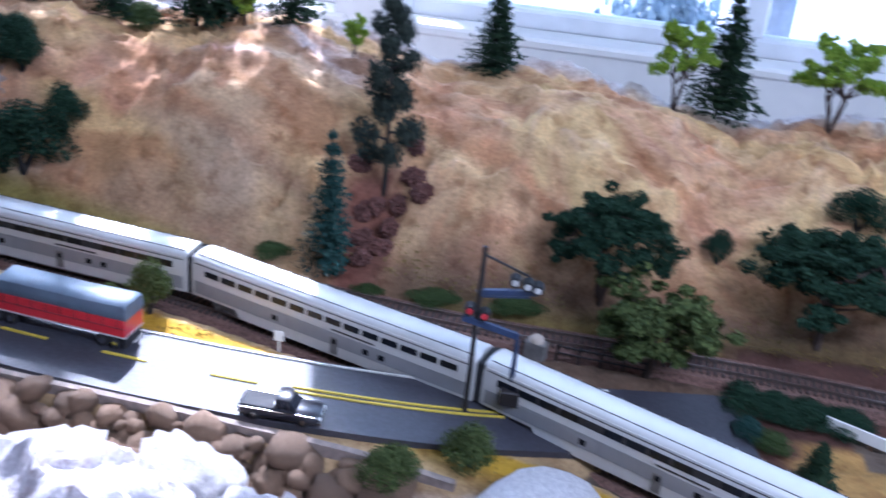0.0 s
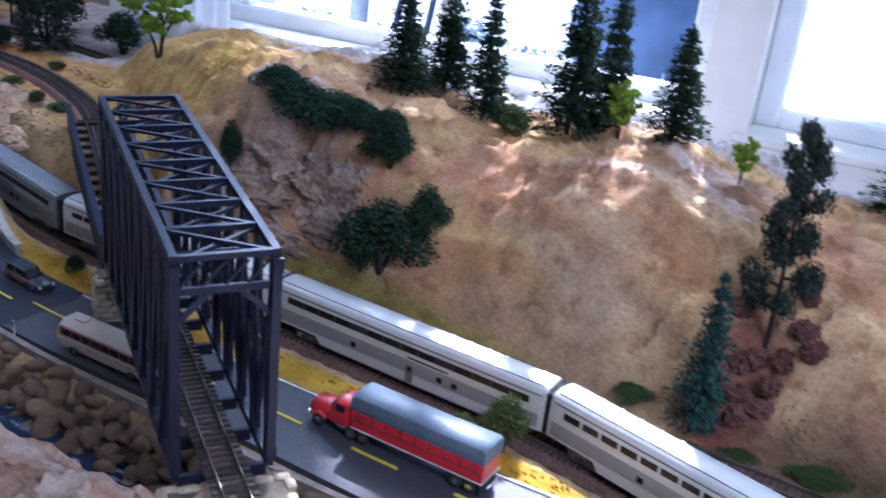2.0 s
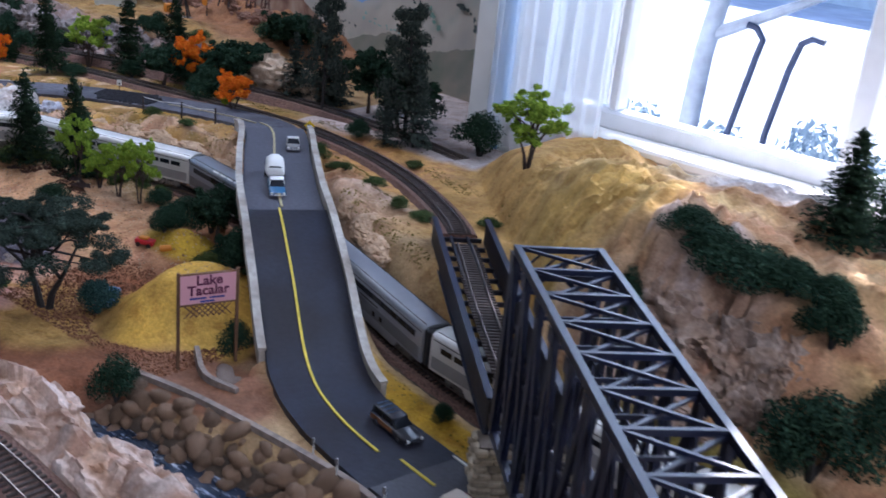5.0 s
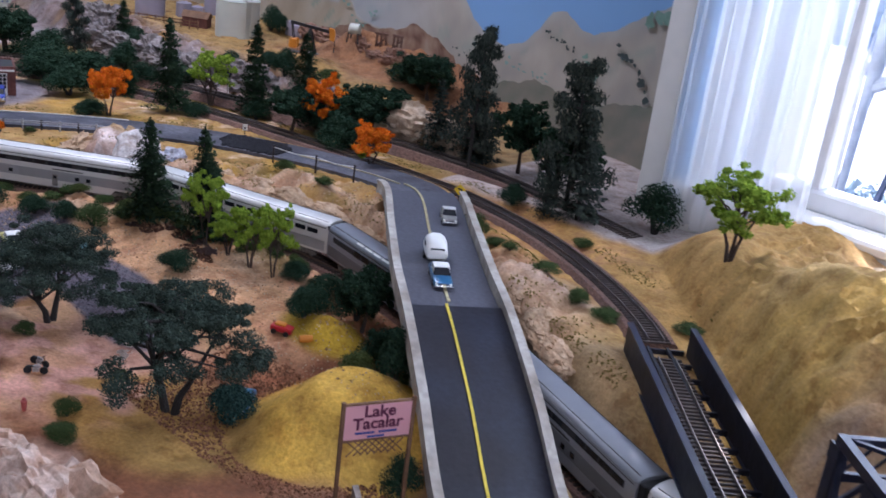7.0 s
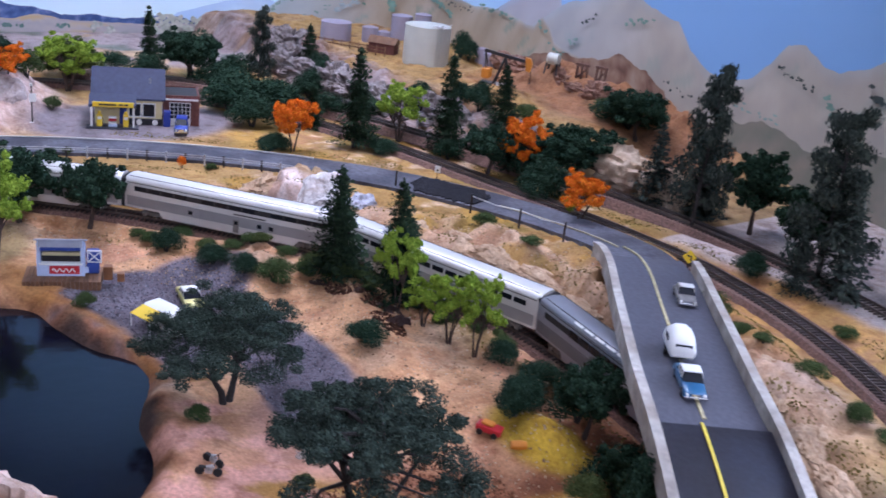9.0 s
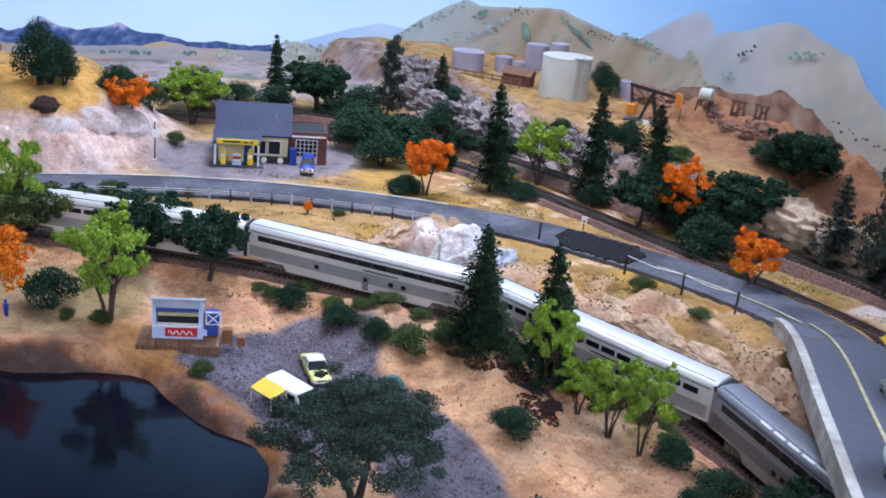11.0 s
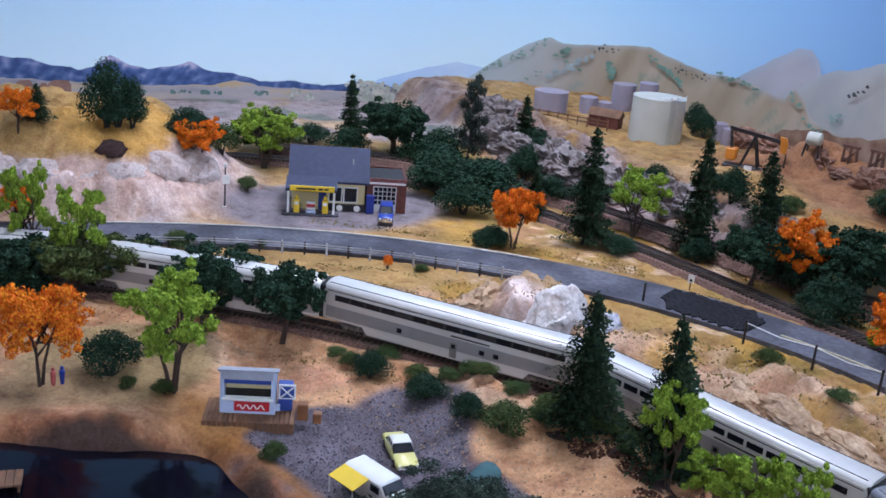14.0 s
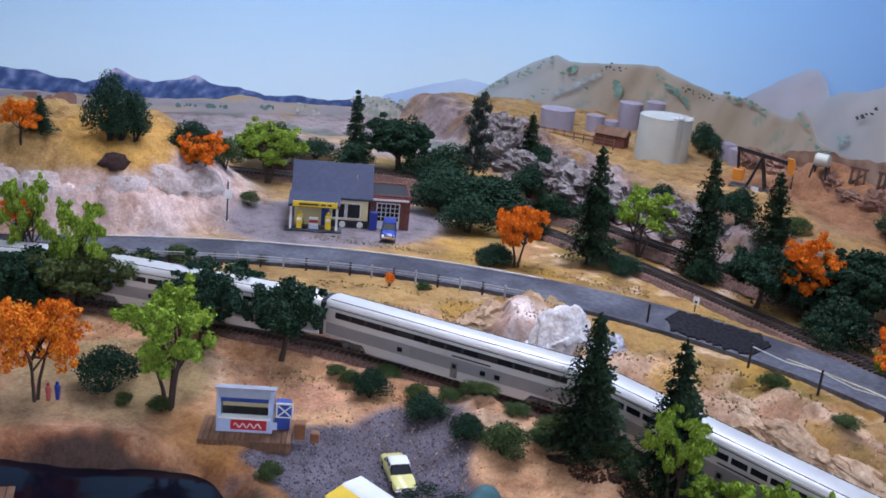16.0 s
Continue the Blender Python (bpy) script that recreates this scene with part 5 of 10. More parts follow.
road("road", ROAD[ROAD[:, 0] < 0.335], 0.046, M["asphalt"], "dark asphalt road running under the truss bridge")
front_ramp, far_road = RAMP[RAMP[:, 0] > -1.045], RAMP[RAMP[:, 0] <= -1.035]
M["ramp"] = mat("blue_grey_deck", (0.018, 0.019, 0.031), 0.46, spec=0.32, var=0.25, scale=200, bump=0.25, dist=0.001, second=(0.013, 0.010, 0.013), second_scale=11, second_amount=0.9)
road("road.001", front_ramp + np.array([0, 0, 0.001]), 0.047, M["ramp"], "blue-grey road climbing to the overpass", thick=0.010)
M["deck"] = mat("light_grey_deck", (0.075, 0.075, 0.095), 0.7, var=0.15, scale=200, bump=0.2, dist=0.001)
over_part = far_road[far_road[:, 0] > -1.36]
road("road.002", over_part, 0.045, M["deck"], "lighter grey concrete deck of the overpass", thick=0.010)
road("road.003", far_road[far_road[:, 0] <= -1.35] - np.array([0, 0, 0.001]), 0.040, M["old_asphalt"], "worn grey asphalt road past the filling station")


def stripe(name, path, off, w, material, label, s0=0.0, s1=99.0, parent=None, h=0.0012):
    s = np.concatenate([[0], np.cumsum(np.linalg.norm(np.diff(path[:, :2], axis=0), axis=1))])
    p = path[(s >= s0) & (s <= s1)]
    if len(p) < 2:
        return
    sh = ribbon(Shape(), p, off - w / 2, off + w / 2, 0.0, h)
    return solid(name, sh, material, label, "road marking", "structure")


fine_road, fine_ramp = spline(ROAD[::4], 0.004), spline(RAMP[::3], 0.004)
fs = np.concatenate([[0], np.cumsum(np.linalg.norm(np.diff(fine_road[:, :2], axis=0), axis=1))])
at0 = fs[np.argmin(np.abs(fine_road[:, 0] + 0.04))]
for k in range(12):
    stripe("road_marking", fine_road, 0.0, 0.0026, M["yellow_paint"], "yellow dash on the dark road", at0 + 0.03 + k * 0.095, at0 + 0.03 + k * 0.095 + 0.045)
for o in (-0.003, 0.003):
    stripe("road_marking", fine_road, o, 0.002, M["yellow_paint"], "double yellow line on the dark road", at0 - 0.30, at0 + 0.005)
stripe("road_marking", fine_road, -0.042, 0.002, M["white_paint"], "faded white edge line", 0.4, 1.3)
rs = np.concatenate([[0], np.cumsum(np.linalg.norm(np.diff(fine_ramp[:, :2], axis=0), axis=1))])
on = lambda x: rs[np.argmin(np.abs(fine_ramp[:, 0] - x))]
stripe("road_marking", fine_ramp + np.array([0, 0, 0.0012]), 0.008, 0.0025, M["yellow_paint"], "solid yellow line up the ramp", on(-0.70), on(-1.045))
stripe("road_marking", fine_ramp, 0.004, 0.003, mat("faded_yellow", (0.42, 0.36, 0.20), 0.8, var=0.3, scale=200), "faded yellow line over the overpass", on(-1.05), on(-1.40))
stripe("road_marking", fine_ramp, 0.012, 0.0026, mat("faded_tan_line", (0.46, 0.40, 0.27), 0.8, var=0.3, scale=200), "pale yellow edge line on the worn road", on(-1.40), on(-1.62))
stripe("road_marking", fine_ramp, -0.034, 0.002, M["white_paint"], "faded white edge line", on(-1.9), on(-2.2))
pt = spline(RAMP[(RAMP[:, 0] < -1.645) & (RAMP[:, 0] > -1.76)], 0.004)
psd = sides(pt)
pr = random.Random(4)
ring_p = []
for k, (p, q) in enumerate(zip(pt, psd)):
    u = k / (len(pt) - 1)
    w0, w1 = -0.034 * min(1, 4 * u + 0.25) + pr.uniform(-0.006, 0.005), 0.036 * min(1, 5 * (1 - u) + 0.1) + pr.uniform(-0.006, 0.005)
    ring_p.append([(p[0] + q[0] * w, p[1] + q[1] * w, p[2] + z) for w, z in ((w0, -0.002), (w1, -0.002), (w1, 0.0006), (w0, 0.0006))])
solid("road_patch", Shape().loft(ring_p), M["patch"], "black fresh asphalt patch across the road", "road patch", "structure")


def parapet(path, off, x_from, x_to, label, h=0.0085):
    """A low concrete wall along the ramp, cast in lengths."""
    ob = thing("parapet", label, "parapet")
    p = path[(path[:, 0] <= x_from) & (path[:, 0] >= x_to)]
    n = 10
    for i in range(0, len(p) - 1, n):
        q = p[i:i + n + 1]
        if len(q) > 1:
            part("panel", ribbon(Shape(), q, off - 0.003, off + 0.003, -0.012, h * (0.96 + 0.06 * ((i // n) % 3))), M["concrete"], ob)
    part("coping", ribbon(Shape(), p, off - 0.0042, off + 0.0042, h + 0.0005, h + 0.003), M["concrete"], ob)
    return ob


parapet(RAMP, 0.0505, -0.84, -1.385, "weathered concrete parapet along the overpass")
parapet(RAMP, -0.0505, -0.785, -1.335, "weathered concrete parapet along the overpass")
ab = thing("overpass_abutment", "grey concrete abutment and beams carrying the overpass", "abutment")
for x0_, x1_ in ((-0.90, -1.04), (-1.28, -1.37)):
    p = RAMP[(RAMP[:, 0] <= x0_) & (RAMP[:, 0] >= x1_)]
    part("abutment_wall", ribbon(Shape(), p, -0.043, 0.043, -0.10, -0.012), M["concrete"], ab)
pb_ = RAMP[(RAMP[:, 0] <= -1.0) & (RAMP[:, 0] >= -1.32)]
for o in (-0.040, 0.0, 0.040):
    part("beam", ribbon(Shape(), pb_, o - 0.004, o + 0.004, -0.022, -0.011), M["concrete"], ab)
M["old_kerb"] = mat("stained_kerb", (0.24, 0.19, 0.16), 0.85, var=0.3, scale=120)
kerb = spline([(-0.955, 0.745, 0.016), (-0.86, 0.760, 0.017), (-0.70, 0.768, 0.016), (-0.60, 0.752, 0.016), (-0.45, 0.728, 0.018), (-0.28, 0.706, 0.020), (-0.12, 0.690, 0.021), (0.02, 0.675, 0.020), (0.10, 0.66, 0.018)], 0.01)
solid("kerb", ribbon(Shape(), kerb, -0.003, 0.003, -0.01, 0.003), M["old_kerb"], "pale crumbling kerb above the stone bank", "kerb", "structure")
sk = spline([(-0.86, 0.795, 0.016), (-0.90, 0.79, 0.018), (-0.945, 0.815, 0.020)], 0.01)
solid("kerb.001", ribbon(Shape(), sk, -0.0025, 0.0025, -0.01, 0.003), M["old_kerb"], "pale kerb curving beside the ramp", "kerb", "structure")


# ---- tracks ----
TIE = Shape().box(-0.0012, 0.0012, -0.015, 0.015, 0, 0.0022).mesh("tie", M["tie"])


def track(name, path, label, single=None, bed=True):
    """Ballast, ties and two rails; ties within single = (x0, x1) are pieces of their own."""
    ob = thing(name, label, "railway track")
    path = spline(path[::4], 0.0068)
    s = sides(path)
    if bed:
        sh = Shape()
        rings = []
        for p, q in zip(path[::2], s[::2]):
            ring_ = []
            for o, z in ((-0.030, -0.016), (-0.021, -0.0035), (0.021, -0.0035), (0.030, -0.016)):
                o2 = o + (0.0015 * math.sin(p[0] * 190 + o * 900) if abs(o) > 0.025 else 0)
                ring_.append((p[0] + q[0] * o2, p[1] + q[1] * o2, p[2] + z))
            rings.append(ring_)
        part("ballast", sh.loft(rings), M["ballast"], ob, "brown ballast bed")
    joined = Shape()
    count = 0
    for p, q in zip(path, s):
        a = math.atan2(q[1], q[0]) - math.pi / 2
        m_ = Matrix.Translation((p[0], p[1], p[2] - 0.0036)) @ Matrix.Rotation(a, 4, "Z")
        if single and single[0] <= p[0] <= single[1]:
            part("tie", TIE, None, ob, local=m_)
            count += 1
        else:
            joined.box(-0.0012, 0.0012, -0.015, 0.015, 0, 0.0022, m_)
    if joined.v:
        t = part("tie_run", joined, M["tie"], ob)
        tagged(t, kind="stuff")
    for o in (-0.0083, 0.0083):
        part("rail", ribbon(Shape(), path, o - 0.0005, o + 0.0005, -0.0014, 0.0010), M["rail"], ob, "bright metal rail")
    return ob


track("railway_track", TRAIN + np.array([0, 0, 0.0045]), "main line on brown ballast beneath the passenger train")
track("railway_track.001", UPPER[UPPER[:, 0] <= -0.905], "curving track on brown ballast above the cutting", (-1.6, -0.9))
track("railway_track.002", UPPER[UPPER[:, 0] > -0.905], "open-deck track over the girder and truss bridges", (-0.92, -0.1), bed=False)
track("railway_track.003", SIDING + np.array([0, 0, 0.003]), "second track on dark ballast at the foot of the hill")
track("railway_track.004", FRONT + np.array([0, 0, 0.002]), "track on weathered ballast along the near ledge")
back_line = spline([(-1.12, 1.452, 0.066), (-1.25, 1.475, 0.066), (-1.45, 1.485, 0.066), (-1.65, 1.470, 0.062), (-1.85, 1.440, 0.056), (-2.1, 1.40, 0.045), (-2.3, 1.34, 0.04), (-2.48, 1.2, 0.038), (-2.6, 1.0, 0.036)])
track("railway_track.005", back_line, "rear track on grey ballast before the backdrop")


# ---- truss bridge and plate girders ----
def truss_bridge():
    ob = thing("truss_bridge", "black steel through-truss railway bridge with cross-braced top", "bridge")
    a, b = Vector((-0.3325, 0.6295, 0)), Vector((-0.578, 0.858, 0))
    d = (b - a).normalized()
    q = Vector((-d.y, d.x, 0))
    n, L = 8, (b - a).length
    half, z0, z1 = 0.0318, 0.077, 0.234
    at = lambda i, side, z: a + d * (L * i / n) + q * (half * side) + Vector((0, 0, z))
    for side in (-1, 1):
        part("top_chord", Shape().bar(at(-0.05, side, z1), at(n + 0.05, side, z1), 0.0052, 0.0060), M["steel"], ob)
        part("bottom_chord", Shape().bar(at(-0.05, side, z0), at(n + 0.05, side, z0), 0.0050, 0.0070), M["steel"], ob)
        for i in range(n + 1):
            w = 0.0060 if i in (0, n) else 0.0046
            part("post", Shape().bar(at(i, side, z0 + 0.0036), at(i, side, z1 - 0.0031), w, w * 1.7, up=d), M["steel"], ob)
            part("gusset", Shape().bar(at(i - 0.14, side * 1.10, z1 - 0.008), at(i + 0.14, side * 1.10, z1 - 0.008), 0.0008, 0.010), M["steel"], ob)
            part("gusset", Shape().bar(at(i - 0.14, side * 1.10, z0 + 0.008), at(i + 0.14, side * 1.10, z0 + 0.008), 0.0008, 0.012), M["steel"], ob)
        for i in range(n):
            up = (i < n / 2)
            e0, e1 = (at(i, side * 1.03, z1 - 0.004), at(i + 1, side * 1.03, z0 + 0.004)) if up else (at(i, side * 1.03, z0 + 0.004), at(i + 1, side * 1.03, z1 - 0.004))
            part("diagonal", Shape().bar(e0, e1, 0.0034, 0.0062), M["steel"], ob)
            e0, e1 = (at(i, side * 0.97, z0 + 0.004), at(i + 1, side * 0.97, z1 - 0.004)) if up else (at(i, side * 0.97, z1 - 0.004), at(i + 1, side * 0.97, z0 + 0.004))
            part("diagonal", Shape().bar(e0, e1, 0.0018, 0.0036), M["steel"], ob)
            part("diagonal", Shape().bar(at(i, side * 0.99, (z0 + z1) / 2), at(i + 1, side * 0.99, (z0 + z1) / 2), 0.0012, 0.0024), M["steel"], ob)
    for i in range(n + 1):
        part("top_strut", Shape().bar(at(i, -0.92, z1 + 0.0005), at(i, 0.92, z1 + 0.0005), 0.0040 if i in (0, n) else 0.0030, 0.0042), M["steel"], ob)
        part("floor_beam", Shape().bar(at(i, -0.92, z0 - 0.005), at(i, 0.92, z0 - 0.005), 0.0040, 0.009), M["steel"], ob)
        if i in (0, n):
            part("portal_beam", Shape().bar(at(i, -0.92, z1 - 0.022), at(i, 0.92, z1 - 0.022), 0.0030, 0.005), M["steel"], ob)
            for s0, s1 in ((-0.9, -0.3), (0.9, 0.3)):
                part("portal_brace", Shape().bar(at(i, s0, z1 - 0.042), at(i, s1, z1 - 0.024), 0.0020, 0.0036), M["steel"], ob)
            for k in range(4):
                part("portal_lattice", Shape().bar(at(i, -0.9 + 0.45 * k, z1 - 0.004), at(i, -0.45 + 0.45 * k, z1 - 0.020), 0.0012, 0.0016), M["steel"], ob)
        else:
            part("sway_brace", Shape().bar(at(i, -0.92, z1 - 0.016), at(i, 0.92, z1 - 0.016), 0.0018, 0.0030), M["steel"], ob)
    for i in range(n):
        part("lateral", Shape().bar(at(i, -0.92, z1 + 0.001), at(i + 1, 0.92, z1 + 0.001), 0.0026, 0.0022), M["steel"], ob)
        part("lateral", Shape().bar(at(i, 0.92, z1 - 0.0015), at(i + 1, -0.92, z1 - 0.0015), 0.0026, 0.0022), M["steel"], ob)
    for o in (-0.3, 0.3):
        part("stringer", Shape().bar(at(-0.1, o, z0 - 0.0035), at(n + 0.1, o, z0 - 0.0035), 0.0035, 0.005), M["steel"], ob)
    return ob


truss_bridge()


def girder_bridge():
    ob = thing("girder_bridge", "dark plate-girder railway bridge over the train", "bridge")
    a, b = Vector((-0.592, 0.870, 0)), Vector((-0.898, 1.166, 0))
    d = (b - a).normalized()
    q = Vector((-d.y, d.x, 0))
    L, half = (b - a).length, 0.0318
    for side in (-1, 1):
        p0, p1 = a + q * half * side, b + q * half * side
        zc = 0.0795
        part("web", Shape().bar(p0 + Vector((0, 0, zc)), p1 + Vector((0, 0, zc)), 0.0022, 0.032), M["plate"], ob)
        for z in (zc - 0.0165, zc + 0.0165):
            part("flange", Shape().bar(p0 + Vector((0, 0, z)), p1 + Vector((0, 0, z)), 0.0064, 0.0016), M["steel"], ob)
        for k in range(15):
            c = p0 + d * (L * k / 14) + Vector((0, 0, zc))
            part("stiffener", Shape().bar(c - Vector((0, 0, 0.0155)), c + Vector((0, 0, 0.0155)), 0.0016, 0.0058, up=d), M["plate"], ob)
    for k in range(15):
        c = a + d * (L * k / 14) + Vector((0, 0, 0.0685))
        part("floor_beam", Shape().bar(c - q * (half - 0.004), c + q * (half - 0.004), 0.003, 0.005), M["plate"], ob)
    for o in (-0.010, 0.010):
        part("stringer", Shape().bar(a + q * o + Vector((0, 0, 0.0715)), b + q * o + Vector((0, 0, 0.0715)), 0.003, 0.004), M["plate"], ob)
    return ob


girder_bridge()


def block_mesh(seed, x, y, z):
    r = random.Random(seed)
    sh = Shape().box(-x / 2, x / 2, -y / 2, y / 2, -z / 2, z / 2, bevel=min(x, y, z) * 0.22)
    sh.v = [tuple(c * (1 + r.uniform(-0.07, 0.07)) for c in p) for p in sh.v]
    return sh.mesh("stone", M["pier_stone"], True)


BLOCKS = [block_mesh(k, 0.0105 + 0.002 * (k % 3), 0.007, 0.0062) for k in range(5)]


def stone_pier(x, y, w, dep, z0, z1, turn, label, group="bridge piers"):
    """A pier of squared stones laid in courses."""
    ob = thing("stone_pier", label, "pier", pose(x, y, 0, 0, 0, turn), group)
    part("core", Shape().box(-w / 2 + 0.003, w / 2 - 0.003, -dep / 2 + 0.003, dep / 2 - 0.003, z0, z1 - 0.001), M["mortar"], ob)
    r = random.Random(int(x * 1000))
    z = z0
    row = 0
    while z < z1 - 0.003:
        for face in range(4):
            length, off = (w, dep) if face % 2 == 0 else (dep, w)
            n = max(2, int(length / 0.0118))
            for k in range(n):
                u = -length / 2 + (k + 0.5 + (0.22 if row % 2 else -0.12)) * length / n
                if abs(u) > length / 2 - 0.003:
                    continue
                m_ = Matrix.Rotation(face * math.pi / 2, 4, "Z") @ Matrix.Translation((u, -off / 2 + 0.002 + r.uniform(-0.0012, 0.0008), z + 0.0033)) @ Matrix.Rotation(r.uniform(-0.06, 0.06), 4, "Y")
                part("stone", r.choice(BLOCKS), None, ob, local=m_)
        z += 0.0069
        row += 1
    return ob


stone_pier(-0.585, 0.864, 0.085, 0.032, 0.0, 0.064, 43, "stacked pale stone pier between truss and girders")
stone_pier(-0.925, 1.192, 0.088, 0.036, 0.0, 0.060, 43, "stacked pale stone abutment under the girder ends")
stone_pier(-0.318, 0.615, 0.088, 0.034, -0.02, 0.068, 43, "stone pier under the near end of the truss")



# ---- trees and shrubs ----
def flakes(sh, r, centre, radius, n, size, squash=1.0, shell=0.55):
    """Small bent scraps of foam scattered through a clump."""
    cx, cy, cz = centre
    for _ in range(n):
        while True:
            d = Vector((r.uniform(-1, 1), r.uniform(-1, 1), r.uniform(-1, 1)))
            if 0.1 < d.length < 1:
                break
        d.normalize()
        k = radius * (shell + (1 - shell) * r.random() ** 0.5) * r.uniform(0.85, 1.12)
        p = Vector((cx + d.x * k, cy + d.y * k, cz + d.z * k * squash))
        u = (d.cross(Vector((r.uniform(-1, 1), r.uniform(-1, 1), r.uniform(-1, 1))))).normalized()
        v = (d * 0.5 + u.cross(d) + Vector((r.uniform(-0.6, 0.6), r.uniform(-0.6, 0.6), r.uniform(-0.6, 0.6)))).normalized()
        s = size * r.uniform(0.6, 1.3)
        q = d * s * 0.35
        k0 = len(sh.v)
        sh.v += [tuple(p - u * s - v * s * 0.6), tuple(p + u * s * 0.3 - v * s + q), tuple(p + u * s + v * s * 0.5), tuple(p - u * s * 0.2 + v * s + q)]
        sh.f += [(k0, k0 + 1, k0 + 2), (k0, k0 + 2, k0 + 3)]


def leaf_mesh(name, sh, material):
    me = bpy.data.meshes.new(name)
    me.from_pydata(sh.v, [], sh.f)
    me.materials.append(material)
    return me


def fir_mesh(seed, tiers=19, lean=0.02, thin=1.35, low=0.10):
    """A fir of height 1 and width 1: separate layered boughs of ragged sprays, with gaps between the tiers."""
    r = random.Random(seed)
    crown, trunk = Shape(), Shape()
    trunk.tube([(0, 0, -0.04), (0, 0, 0.3), (lean * 0.5, 0, 0.7), (lean, 0, 0.985)], [0.036, 0.030, 0.018, 0.004], 7)
    for t in range(tiers):
        u = t / (tiers - 1)
        z = low + (0.955 - low) * u ** 0.95 + r.uniform(-0.012, 0.012)
        reach = (0.54 * (1 - u) ** 0.78 + 0.05) * r.uniform(0.75, 1.10)
        nb = int((8 - 3.5 * u) * thin) + 2
        a0 = r.uniform(0, 6.28)
        for b in range(nb):
            a = a0 + 6.283 * b / nb + r.uniform(-0.35, 0.35)
            L = reach * r.uniform(0.55, 1.12)
            dip = r.uniform(0.02, 0.07) * (1 - 0.6 * u)
            nf = 32 if u < 0.7 else 22
            for k in range(nf):
                w = r.random() ** 0.7
                d = L * w
                across = r.gauss(0, 0.075) * (0.4 + w) * (1 - 0.5 * u)
                x, y = math.cos(a) * d - math.sin(a) * across + lean * u, math.sin(a) * d + math.cos(a) * across
                zz = z - dip * w * w + 0.018 * (w > 0.75) + r.gauss(0, 0.009)
                s = r.uniform(0.026, 0.046) * (1.0 - 0.35 * u)
                c, sn = math.cos(a + r.uniform(-0.9, 0.9)), math.sin(a + r.uniform(-0.9, 0.9))
                k0 = len(crown.v)
                h = r.uniform(-0.012, 0.016)
                crown.v += [(x - c * s, y - sn * s, zz + h), (x + sn * s * 0.7, y - c * s * 0.7, zz - 0.006), (x + c * s * 1.2, y + sn * s * 1.2, zz - h), (x - sn * s * 0.7, y + c * s * 0.7, zz + 0.004)]
                crown.f += [(k0, k0 + 1, k0 + 2), (k0, k0 + 2, k0 + 3)]
    flakes(crown, r, (lean, 0, 0.97), 0.03, 14, 0.016, 1.4, 0.2)
    return trunk, crown


def pine_mesh(seed):
    """A tall, gaunt pine: long trunk and separate flat clumps on short boughs."""
    r = random.Random(seed)
    crown, trunk = Shape(), Shape()
    trunk.tube([(0, 0, -0.04), (0.01, 0, 0.3), (0.03, 0.01, 0.65), (0.06, 0.0, 0.98)], [0.032, 0.027, 0.017, 0.004], 7)
    for t in range(20):
        u = t / 19
        z = 0.20 + 0.78 * u
        a = t * 2.4 + r.uniform(-0.4, 0.4)
        L = (0.46 - 0.30 * u) * r.uniform(0.55, 1.15)
        if 0.30 < u < 0.40:
            L *= 0.5
        p = Vector((math.cos(a) * L + 0.06 * u, math.sin(a) * L, z + 0.03))
        trunk.tube([(0.05 * u, 0, z - 0.02), p], [0.009, 0.004], 5)
        flakes(crown, r, p, 0.155 * (1.15 - 0.35 * u), 230, 0.015, 0.46, 0.15)
        flakes(crown, r, p * 0.55 + Vector((0, 0, z * 0.45)), 0.11, 110, 0.015, 0.55, 0.15)
    flakes(crown, r, (0.06, 0, 0.96), 0.06, 70, 0.017, 0.9, 0.2)
    return trunk, crown


